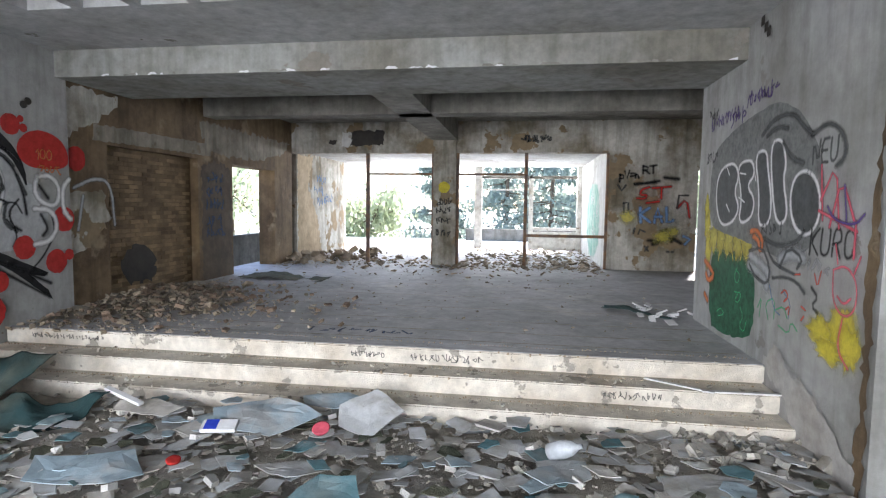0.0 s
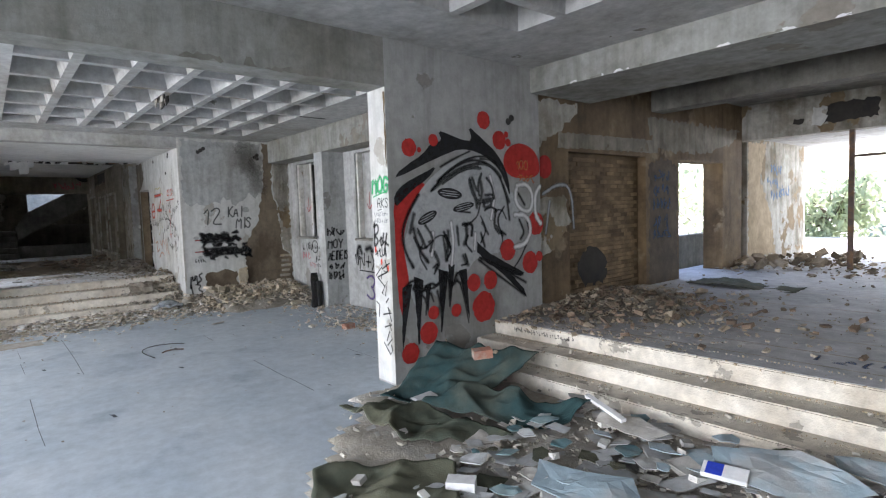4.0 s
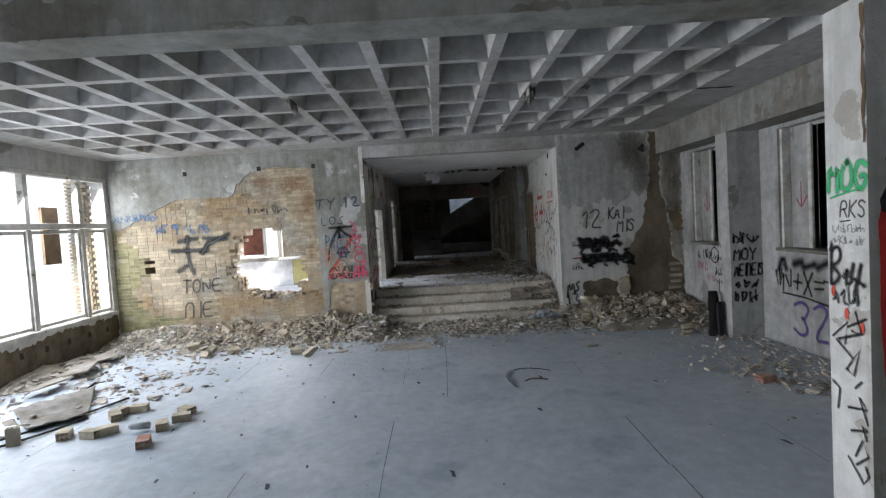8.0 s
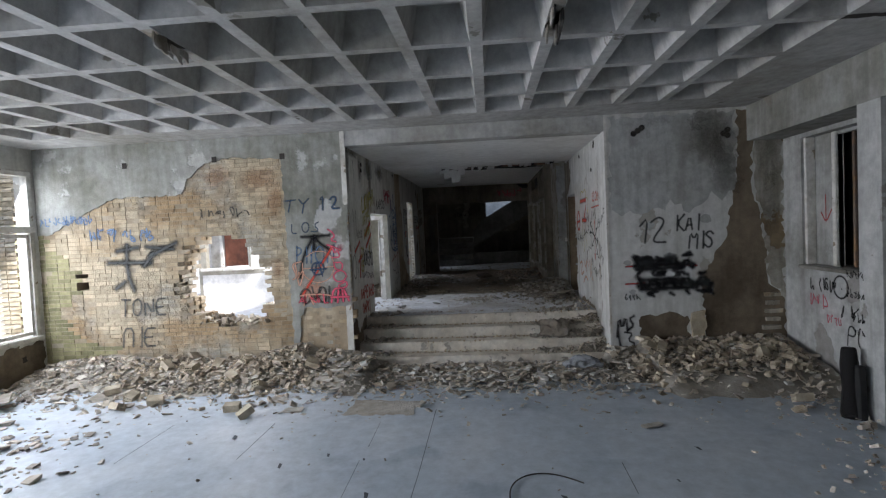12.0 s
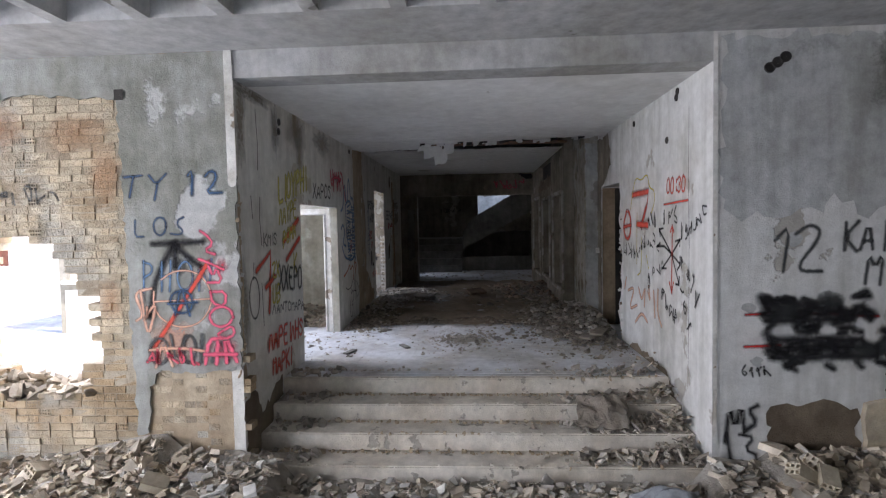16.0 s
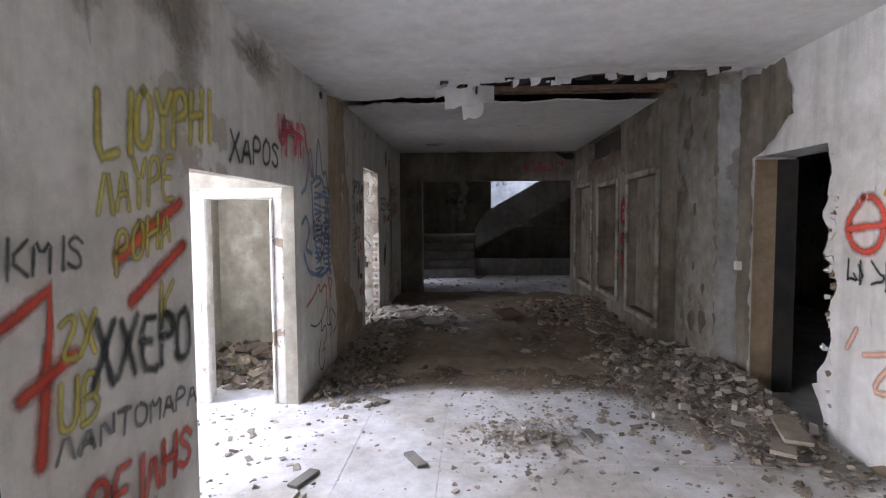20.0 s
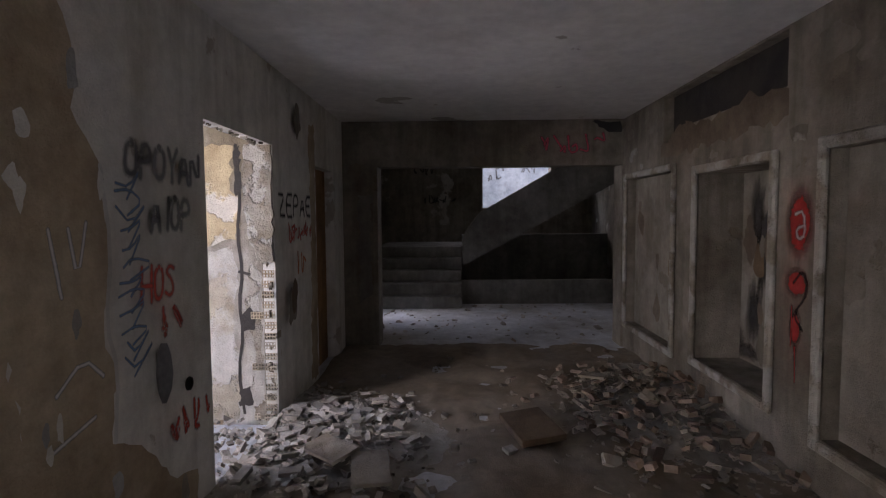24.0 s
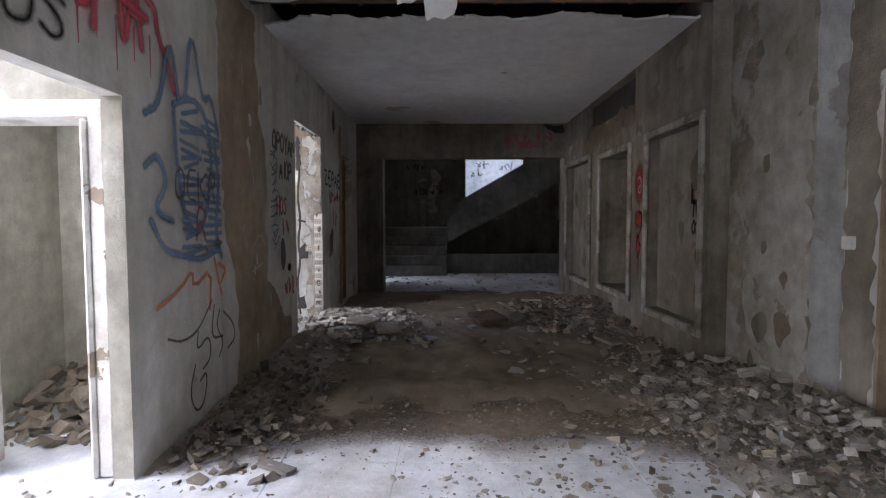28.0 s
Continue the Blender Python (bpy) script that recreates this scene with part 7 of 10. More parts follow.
for _ in range(26):
    u, v, r = random.uniform(-24.4, -19.7), random.uniform(2.8, 3.4), random.uniform(0.05, 0.2)
    if not (-23.5 < u < -21.1 and v > 2.85):
        patch(fg, "plaster_flake", random.choice((PILASTER, PANEL_BACK, PLASTER_DIM)), [(u + r * random.uniform(0.5, 1.3) * math.cos(a), v + r * random.uniform(0.3, 0.8) * math.sin(a)) for a in np.linspace(0, 6.28, 10, endpoint=False)], rounds=1, rough=0.02, step=0.04)


def crumble(parent, name, material, a, b, n, size, label=""):
    """A broken arris: small uneven bits of masonry along a line."""
    bm = bmesh.new()
    a, b = Vector(a), Vector(b)
    for i in range(n):
        c = a.lerp(b, (i + random.random()) / n) + Vector([random.gauss(0, size * 0.3) for _ in range(3)])
        s = [size * random.uniform(0.35, 1.0) for _ in range(3)]
        for p in box(bm, c.x - s[0] / 2, c.x + s[0] / 2, c.y - s[1] / 2, c.y + s[1] / 2, c.z - s[2] / 2, c.z + s[2] / 2):
            p.co += Vector([random.uniform(-0.3, 0.3) * size for _ in range(3)])
    return tagged(part(name, bm, material, parent, label), kind="stuff")


for x, y, z0, z1, n, size, mats in ((-22.0, -0.2, 0.68, 2.0, 24, 0.035, (PLASTER_CORR,)), (-20.83, -0.2, 0.68, 2.9, 60, 0.035, (PLASTER_CORR, BARE)), (-14.6, -0.165, 0.75, 2.6, 60, 0.04, (TAN, PLASTER)), (-17.33, 3.79, 0.68, 2.7, 60, 0.05, (BARE, PLASTER))):
    for m in mats:
        crumble(WALL_N if y > 3 else WALL_L, "broken_edge", m, (x, y, z0), (x, y, z1), n // 2, size)
crumble(WALL_L, "broken_edge", PLASTER_CORR, (-22.0, -0.2, 2.9), (-20.83, -0.2, 2.9), 26, 0.035)
corridor_flight = by_name("corridor_steps")
for i in range(4):
    x, z = -14.575 - 0.315 * i, 0.1625 * (i + 1) - 0.012
    for y0, y1 in ((-0.1, 0.7), (0.7, 1.9), (1.9, 2.6), (2.6, 3.7)):
        crumble(corridor_flight, "chipped_nosing", random.choice((STEP_STONE, STEP_STONE, TAN)), (x - 0.012, y0, z + 0.004), (x - 0.012, y1, z + 0.004), random.randint(6, 18), 0.03)
    crumble(corridor_flight, "dirt_on_tread", random.choice((TAN, RUBBLE)), (x - 0.28, -0.1, z + 0.012), (x - 0.24, 3.7, z + 0.012), 110, 0.035)
foyer_flight = by_name("foyer_steps")
for i in range(3):
    y, z = 4.72 + 0.33 * i, 0.166 * (i + 1) - 0.006
    for x0 in np.arange(-6.6, 1.2, 1.3):
        crumble(foyer_flight, "chipped_nosing", random.choice((STEP_STONE, STEP_STONE, TAN, DUST_STONE)), (float(x0), y + 0.01, z), (float(x0) + 1.25, y + 0.01, z), random.randint(8, 26), 0.022)
    crumble(foyer_flight, "dirt_on_tread", TAN, (-6.6, y + 0.25, z + 0.014), (1.25, y + 0.22, z + 0.014), 220, 0.013)
fpl = Face(by_name("pilaster_corridor"), "-y", 3.56)
patch(fpl, "pale_skin", surface("pale_pilaster_skin", (0.43, 0.415, 0.365), (0.31, 0.285, 0.23), 2.4, (0.42, 0.60), peel=(0.26, 0.23, 0.18), peel_at=(0.61, 0.63), peel_scale=4, drip=0.2, bump=0.5), [(-18.66, 0.85), (-19.2, 0.95), (-19.38, 1.3), (-19.3, 1.7), (-19.42, 2.1), (-19.28, 2.4), (-19.36, 2.75), (-19.2, 3.0), (-19.25, 3.35), (-18.66, 3.4)], rough=0.05, step=0.07, label="pale skin of old plaster with a ragged edge")
for i in range(9):
    u, v = random.uniform(-19.3, -18.75), random.uniform(0.8, 3.4)
    r = random.choice((0.03, 0.05, 0.07, 0.1))
    patch(fpl, "flaked_patch", random.choice((PLASTER_CORR, PLASTER_CORR, BARE, CONCRETE)), [(u + r * random.uniform(0.5, 1.2) * math.cos(a), v + r * random.uniform(0.6, 1.8) * math.sin(a)) for a in np.linspace(0, 6.28, 8, endpoint=False)], rounds=1, rough=0.012)

# broken ceiling
fcf = Face(by_name("ceiling_corridor_front"), "-z", 3.47)
patch(fcf, "torn_ceiling_edge", PLASTER_PALE, [(-18.2, -0.14), (-19.3, -0.1), (-19.33, 0.3), (-19.22, 0.6), (-19.25, 0.95), (-18.78, 1.02), (-18.7, 1.3), (-18.66, 1.6), (-18.5, 1.9), (-18.54, 2.2), (-18.4, 2.5), (-18.44, 2.8), (-18.34, 3.1), (-18.27, 3.76), (-18.2, 3.76)], depth=0.002, thick=0.018, rough=0.06, step=0.07, label="torn edge of the ceiling plaster")
fcb = Face(by_name("ceiling_corridor_back"), "-z", 3.52)
patch(fcb, "torn_ceiling_edge", PLASTER_PALE, [(-20.0, -0.14), (-19.75, 0.3), (-19.85, 0.8), (-19.75, 1.3), (-19.86, 1.9), (-19.72, 2.3), (-19.85, 2.8), (-19.8, 3.4), (-20.0, 3.4)], depth=0.002, thick=0.018, rough=0.04)
ceiling_laths = tagged(new("ceiling_laths"), "bare dark battens in the torn ceiling", "laths", kind="structure")
for x, z, a, b in ((-18.9, 3.58, -0.14, 3.75), (-19.25, 3.52, 0.9, 3.4), (-19.6, 3.56, -0.14, 3.4)):
    bm = bmesh.new()
    bar(bm, x - 0.025, x + 0.025, a, b, z, z + 0.045, 0.005)
    part("lath", bm, STEEL, ceiling_laths)
for y in np.arange(0.1, 3.7, 0.55):
    bm = bmesh.new()
    bar(bm, -19.9, -18.5, float(y), float(y) + 0.03, 3.65, 3.68, 0.004)
    part("cross_lath", bm, STEEL, ceiling_laths)
for k in range(26):
    y = random.uniform(0.9, 3.6)
    x = -18.72 + 0.12 * y + random.uniform(-0.1, 0.06)
    w, h = random.uniform(0.05, 0.16), random.uniform(0.02, 0.07)
    bm = bmesh.new()
    pts = ragged([(y, 3.47 - h), (y + w, 3.47 - h * random.uniform(0.2, 1)), (y + w, 3.5), (y, 3.5)], 0.03, 0.012)
    a = [bm.verts.new((x, *p)) for p in pts]
    b = [bm.verts.new((x - 0.012, *p)) for p in pts]
    bm.faces.new(a), bm.faces.new(b[::-1])
    for i in range(len(pts)):
        bm.faces.new((a[i], a[(i + 1) % len(pts)], b[(i + 1) % len(pts)], b[i]))
    part("plaster_shred", bm, PLASTER_PALE if k % 3 else DARK, ceiling_laths)
flap = tagged(new("ceiling_flap"), "piece of white ceiling plaster hanging down", "debris")
for k, (y, z, w, h) in enumerate(((1.2, 3.42, 0.3, 0.16), (1.32, 3.3, 0.18, 0.14), (1.05, 3.46, 0.2, 0.08), (1.45, 3.44, 0.16, 0.1))):
    bm = bmesh.new()
    pts = ragged([(y - w / 2, z - h), (y + w / 2, z - h * 0.7), (y + w / 2, z + 0.06), (y - w / 2, z + 0.06)], 0.05, 0.02)
    a = [bm.verts.new((-18.85 - 0.03 * k, p[0], p[1])) for p in pts]
    b = [bm.verts.new((-18.865 - 0.03 * k, p[0], p[1])) for p in pts]
    bm.faces.new(a), bm.faces.new(b[::-1])
    for i in range(len(pts)):
        bm.faces.new((a[i], a[(i + 1) % len(pts)], b[(i + 1) % len(pts)], b[i]))
    bmesh.ops.recalc_face_normals(bm, faces=bm.faces[:])
    part("plaster_piece", bm, PLASTER_PALE, flap)
fce = Face(by_name("wall_corridor_end"), "+x", -24.65)
scrawl(fce, 2.35, 3.1, 0.85, 0.24, 0.035, PINK_PAINT)
patch(fce, "dark_hole", DARK, [(3.0, 3.5), (3.35, 3.48), (3.37, 3.35), (3.15, 3.4)], rough=0.03)
patch(fce, "dark_stain", CONCRETE, [(0.05, 2.6), (0.22, 2.6), (0.2, 1.3), (0.06, 1.2)], rough=0.03)
for x0, x1 in ((0.24, 0.3), (3.37, 3.43)):
    structure("trim", boxes((-24.65, -24.6, x0, x1, 0.65, 2.95)), PLASTER_CORR, "edge trim of the opening to the stairs", "trim")

# side passage door and broken doorway
passage_door = tagged(new("door_1"), "white painted door frame without its leaf", "door frame", kind="structure")
for d in ((-18.14, -17.92, -0.335, -0.255, 0.65, 2.45), (-18.14, -17.92, -1.07, -0.96, 0.65, 2.45), (-18.14, -17.925, -1.07, -0.255, 2.38, 2.47), (-17.95, -17.905, -0.365, -0.335, 0.65, 2.38), (-17.95, -17.9, -0.96, -0.9, 0.65, 2.38)):
    bm = bmesh.new()
    bar(bm, *d, 0.012)
    part("frame_post", bm, WOOD_WHITE, passage_door)
patch(Face(WALL_L, "+x", -17.9), "bare_jamb", PLASTER_ROOM, [(-0.249, 0.66), (-0.152, 0.66), (-0.152, 2.478), (-0.249, 2.478)], rough=0.0, label="bare plaster jamb beside the door frame")
room_window = tagged(new("window_4"), "small window with a red-brown shutter and a white frame", "window", kind="structure")
bm = bmesh.new()
bar(bm, -18.2, -18.15, -3.95, -3.42, 1.5, 2.5)
part("shutter", bm, surface("red_brown_shutter_paint", (0.20, 0.08, 0.05), (0.14, 0.06, 0.04), 3.0), room_window)
for d in ((-18.24, -18.1, -3.4, -3.3, 1.47, 2.5), (-18.24, -18.1, -4.05, -3.97, 1.47, 2.5), (-18.05, -17.86, -4.4, -3.2, 1.41, 1.468)):
    bm = bmesh.new()
    bar(bm, *d, 0.01)
    part("window_frame", bm, WOOD_WHITE, room_window)
bm = boxes((-18.24, -18.2, -4.3, -3.97, 1.47, 2.5))
part("blind", bm, WOOD_WHITE, room_window)
passage_window = tagged(new("window_6"), "white window frame without glass in the passage wall", "window", kind="structure")
for d in ((-18.2, -17.9, -1.6, -1.5, 1.38, 2.66), (-18.2, -17.94, -2.9, -1.6, 2.56, 2.66), (-18.15, -18.08, -1.72, -1.6, 1.4, 2.56), (-18.22, -17.84, -2.95, -1.4, 1.33, 1.4), (-18.15, -18.08, -2.25, -2.2, 1.4, 2.56)):
    bm = bmesh.new()
    bar(bm, *d, 0.012)
    part("window_frame", bm, WOOD_WHITE, passage_window)
fpa = Face(by_name("wall_passage_far"), "+x", -17.95)
# white patches put the daylight glare seen through the hole into the colour
for y0, y1, z0, z1 in ((-4.4, -2.62, 0.66, 1.32), (-3.26, -2.96, 1.42, 2.66), (-4.4, -1.45, 2.68, 3.7)):
    patch(fpa, "white_coat", SKY_WHITE, [(y0, z0), (y1, z0), (y1, z1), (y0, z1)], rough=0.0, label="whitened area for the glare on the passage wall")
socket(fpa, -1.23, 1.79, 0.04)
scrawl(fpa, -1.5, 2.6, 0.6, 0.12, 0.02, PINK_PAINT)
corridor_door = tagged(new("door_2"), "warm brown boarded doorway", "door", kind="structure")
bm = boxes((-24.2, -23.2, -0.295, -0.253, 0.65, 2.95))
part("door_leaf", bm, surface("orange_brown_board", (0.42, 0.24, 0.11), (0.28, 0.16, 0.08), 1.4, (0.4, 0.6), drip=0.3), corridor_door)
fdw = Face(by_name("wall_doorway_far"), "+x", -22.0)
YELLOWED = surface("yellowed_plaster", (0.46, 0.38, 0.235), (0.34, 0.265, 0.155), 2.4, (0.42, 0.58), peel=(0.52, 0.49, 0.42), peel_at=(0.56, 0.6), peel_scale=3, bump=0.5)
patch(fdw, "yellow_plaster", YELLOWED, [(-0.45, 2.15), (-0.7, 2.1), (-0.9, 2.9), (-0.46, 2.9), (-0.5, 2.6), (-0.44, 2.4)], rough=0.03)
PEELED = surface("peeled_room_plaster", (0.50, 0.485, 0.44), (0.33, 0.285, 0.205), 2.4, (0.44, 0.60), peel=(0.40, 0.36, 0.28), peel_at=(0.55, 0.58), peel_scale=3.2, drip=0.2, bump=0.6)
JAMB = surface("rough_jamb_render", (0.36, 0.33, 0.27), (0.22, 0.185, 0.135), 4.0, (0.42, 0.6), peel=(0.44, 0.42, 0.37), peel_at=(0.52, 0.56), peel_scale=5, bump=0.8)
patch(fdw, "jamb_plaster", JAMB, [(-0.155, 1.98), (-0.27, 1.95), (-0.36, 2.2), (-0.39, 2.6), (-0.37, 2.9), (-0.155, 2.9)], depth=0.03, thick=0.03, rough=0.015, label="rounded end of the wall plaster")
patch(fdw, "white_plaster", PEELED, [(-0.47, 0.7), (-0.9, 0.7), (-0.9, 2.05), (-0.5, 2.1), (-0.44, 1.8), (-0.5, 1.4), (-0.45, 1.1)], rough=0.025)
patch(fdw, "bare_strip", JAMB, [(-0.27, 0.7), (-0.36, 0.7), (-0.34, 1.3), (-0.4, 1.6), (-0.36, 1.95), (-0.27, 2.0)], rough=0.025)
for pts in ([(-0.36, 0.82), (-0.47, 0.8), (-0.46, 0.95), (-0.38, 0.97)], [(-0.32, 1.44), (-0.42, 1.42), (-0.43, 1.55), (-0.36, 1.62), (-0.31, 1.55)], [(-0.4, 2.55), (-0.45, 2.5), (-0.46, 2.85), (-0.41, 2.9)]):
    patch(fdw, "crack_hole", DARK, pts, rough=0.015, step=0.03)
strokes(fdw, "wall_crack", DARK, [[(-0.44, 2.9), (-0.41, 2.5), (-0.45, 2.2), (-0.41, 1.9), (-0.45, 1.65), (-0.42, 1.4), (-0.47, 1.1), (-0.43, 0.75)], [(-0.44, 1.9), (-0.36, 1.88)], [(-0.36, 2.3), (-0.3, 2.36)]], 0.016, 1)
jamb_bricks = tagged(new("broken_jamb"), "broken brick jamb of the doorway, holes showing", "wall", kind="structure")
for row in range(15):
    me = HEADERS[3 + row % 2]
    for k in range(1 + (row * 7 % 5 == 0)):
        ob = new("brick", me)
        ob.parent = jamb_bricks
        ob.matrix_basis = pose(-21.985 + random.uniform(-0.015, 0.015), -0.205 - 0.1 * k + random.uniform(-0.008, 0.008), 0.72 + row * 0.083, 0, 0, random.uniform(-4, 4))

# stairs beyond
stair = tagged(new("staircase"), "dim concrete staircase with a solid parapet", "staircase")
for i in range(5):
    bm = boxes((-28.9, -27.45 - 0.3 * i, -0.3, 1.4, 0.65 + 0.21 * i, 0.65 + 0.21 * (i + 1)))
    bevelled(bm, 0.012)
    part("step", bm, CONCRETE, stair)
bm = boxes((-28.05, -27.95, 1.4, 4.6, 0.65, 1.1))
part("low_wall", bm, CONCRETE, stair)
bm = boxes((-30.6, -28.9, -0.3, 1.5, 1.55, 1.70))
part("landing", bm, CONCRETE, stair)
bm = bmesh.new()
a = [bm.verts.new((-28.1, y, z)) for y, z in ((1.42, 1.36), (4.6, 3.08), (4.6, 3.9), (3.4, 3.32), (2.6, 2.86), (1.75, 2.38), (1.5, 2.05), (1.42, 1.9))]
b = [bm.verts.new((-28.25, v.co.y, v.co.z)) for v in a]
bm.faces.new(a), bm.faces.new(b[::-1])
for i in range(len(a)):
    bm.faces.new((a[i], a[(i + 1) % len(a)], b[(i + 1) % len(a)], b[i]))
bmesh.ops.recalc_face_normals(bm, faces=bm.faces[:])
part("parapet", bm, CONCRETE, stair, "sloping concrete parapet")
bm = bmesh.new()
a = [bm.verts.new((-28.25, y, z)) for y, z in ((1.42, 1.36), (4.6, 3.08), (4.6, 3.3), (1.42, 1.6))]
b = [bm.verts.new((-29.6, v.co.y, v.co.z)) for v in a]
bm.faces.new(a), bm.faces.new(b[::-1])
for i in range(4):
    bm.faces.new((a[i], a[(i + 1) % 4], b[(i + 1) % 4], b[i]))
bmesh.ops.recalc_face_normals(bm, faces=bm.faces[:])
part("flight_slab", bm, CONCRETE, stair)
for i in range(12):
    y = 1.5 + i * 0.26
    bm = boxes((-29.6, -28.26, y, y + 0.26, 1.5 + i * 0.141, 1.66 + i * 0.141))
    part("step", bm, CONCRETE, stair)
bm = boxes((-29.9, -29.7, 1.42, 4.6, 0.65, 1.9))
part("back_wall", bm, CONCRETE, stair)
fsb = Face(by_name("wall_stair_back"), "+x", -31.1)
scrawl(fsb, 0.3, 3.3, 0.5, 0.2, 0.03, CHAR_PAINT)
scrawl(fsb, 0.5, 2.6, 0.8, 0.2, 0.03, CHAR_PAINT)
far_wall = wall("wall_outside_stair", "x", -34.0, 0.3, -1, 7, 0.0, 7.0, (), surface("grey_blue_outside_wall", (0.17, 0.20, 0.23), (0.10, 0.125, 0.15), 1.0, (0.4, 0.6)), "bright outside wall with painted marks")
ffw = Face(far_wall, "+x", -33.7)
for u, v in ((2.4, 3.6), (3.0, 3.9), (2.6, 4.2), (3.5, 4.2), (2.2, 3.3), (3.2, 3.5)):
    scrawl(ffw, u, v, 0.5, 0.3, 0.04, CHAR_PAINT)

# ---- rubble and loose things ----
class Heap:
    """Many loose fragments joined into one mesh."""

    def __init__(self):
        self.v, self.f = [], []

    def add(self, x, y, z, sx, sy, sz, tilt=0.6, wedge=0.55):
        m = Euler((random.uniform(-tilt, tilt), random.uniform(-tilt, tilt), random.uniform(0, 6.28))).to_matrix()
        b = len(self.v)
        for ux, uy, uz in ((-1, -1, -1), (1, -1, -1), (1, 1, -1), (-1, 1, -1), (-1, -1, 1), (1, -1, 1), (1, 1, 1), (-1, 1, 1)):
            p = Vector((ux * sx / 2 * random.uniform(1 - wedge, 1), uy * sy / 2 * random.uniform(1 - wedge, 1), uz * sz / 2 * random.uniform(1 - wedge, 1)))
            self.v.append((Vector((x, y, z)) + m @ p)[:])
        for q in ((3, 2, 1, 0), (4, 5, 6, 7), (0, 1, 5, 4), (1, 2, 6, 5), (2, 3, 7, 6), (3, 0, 4, 7)):
            self.f.append([b + i for i in q])

    def done(self, name, material, label, category="rubble"):
        me = bpy.data.meshes.new(name)
        me.from_pydata(self.v, [], self.f)
        me.materials.append(material)
        return tagged(new(name, me), label, category, kind="stuff")


def mound(name, x0, x1, y0, y1, base, height, material, label, n=46):
    """A low heap of dust and grit with an uneven outline; height(x, y) is its thickness."""
    bm = bmesh.new()
    g = {}
    for i in range(n + 1):
        for j in range(n + 1):
            x, y = x0 + (x1 - x0) * i / n, y0 + (y1 - y0) * j / n
            h = height(x, y)
            h += (noise.noise(Vector((x * 2.3, y * 2.3, 3.0))) * 0.06 + noise.noise(Vector((x * 7, y * 7, 9.0))) * 0.03) * min(1.0, max(0.0, h * 10 + 0.3))
            g[i, j] = bm.verts.new((x, y, base - 0.02 + max(-0.02, h)))
    for i in range(n):
        for j in range(n):
            q = (g[i, j], g[i + 1, j], g[i + 1, j + 1], g[i, j + 1])
            if max(v.co.z for v in q) > base + 0.001:
                bm.faces.new(q)
    loose = [v for v in bm.verts if not v.link_faces]
    bmesh.ops.delete(bm, geom=loose, context="VERTS")
    return tagged(link_mesh(name, bm, material, smooth=True), label, "rubble", kind="stuff")


def scatter(heap, n, spot, height, base, sizes, flat=0.5, tilt=0.6):
    for _ in range(n):
        x, y = spot()
        h = max(0.0, height(x, y))
        s = (sizes[0] + (sizes[1] - sizes[0]) * random.random() ** 2.2) * random.choice((0.7, 1, 1, 1.5))
        heap.add(x, y, base + h + s * flat * random.uniform(0.1, 0.4), s, s * random.uniform(0.5, 0.9), s * flat * random.uniform(0.5, 1.0), tilt)


DUST = surface("grey_brown_dust", (0.44, 0.41, 0.36), (0.28, 0.25, 0.20), 2.5, (0.4, 0.65), bump=0.7, grain=40)
EARTH = surface("brown_dirt", (0.41, 0.375, 0.315), (0.54, 0.51, 0.46), 2.0, (0.45, 0.62), bump=0.8, grain=35)
STONES = surface("pale_plaster_chips", (0.56, 0.535, 0.48), (0.36, 0.32, 0.26), 4.0, (0.4, 0.65), bump=0.5, island=0.42)
BROWNSTONES = surface("brown_brick_chips", (0.53, 0.465, 0.375), (0.35, 0.295, 0.225), 4.0, (0.4, 0.65), bump=0.5, island=0.4)
VINYL_GREY = surface("dusty_grey_vinyl", (0.53, 0.545, 0.55), (0.38, 0.365, 0.33), 2.8, (0.46, 0.60), rough=0.45, bump=0.15)
VINYL_BLUE = surface("dusty_blue_grey_vinyl", (0.33, 0.42, 0.47), (0.45, 0.47, 0.47), 2.6, (0.45, 0.60), rough=0.42, bump=0.15)
VINYL_TEAL = surface("dirty_teal_vinyl", (0.10, 0.21, 0.24), (0.26, 0.34, 0.35), 2.0, (0.45, 0.65), rough=0.55, bump=0.2)
VINYL_PALE = surface("pale_backing_sheet", (0.62, 0.60, 0.56), (0.40, 0.37, 0.32), 2.0, (0.45, 0.65), rough=0.75, bump=0.2)
CARPET = surface("dirty_dark_teal_carpet", (0.03, 0.068, 0.07), (0.085, 0.10, 0.082), 1.6, (0.45, 0.66), rough=0.95, bump=0.6, grain=120)
CARPET_OLIVE = surface("dirty_olive_carpet", (0.13, 0.13, 0.09), (0.07, 0.09, 0.07), 1.6, (0.4, 0.66), rough=0.95, bump=0.6, grain=120)
GLASS_TINT = surface("dusty_clear_plastic", (0.52, 0.55, 0.58), (0.40, 0.42, 0.44), 6.0, rough=0.25)

# hall end wall heap: along the brick wall and across to the right bay
def heap_hall(x, y):
    d = x + 14.5
    reach = 1.3 + 0.3 * math.sin(y * 1.3) + 0.2 * math.sin(y * 3.1 + 1)
    if y < -3.6:
        reach = 1.0
    if 0.2 < y < 3.7:
        reach = 1.5 + 0.2 * math.sin(y * 4)
    top = 0.22 + 0.1 * math.sin(y * 1.7 + 2.4)
    if -3.2 < y < -0.8:
        top += 0.12
    if 0.2 < y < 3.7:
        top = 0.07
    if y > 4.2:
        top, reach = 0.36, 1.9
    return top * max(0.0, 1 - d / reach) - 0.01


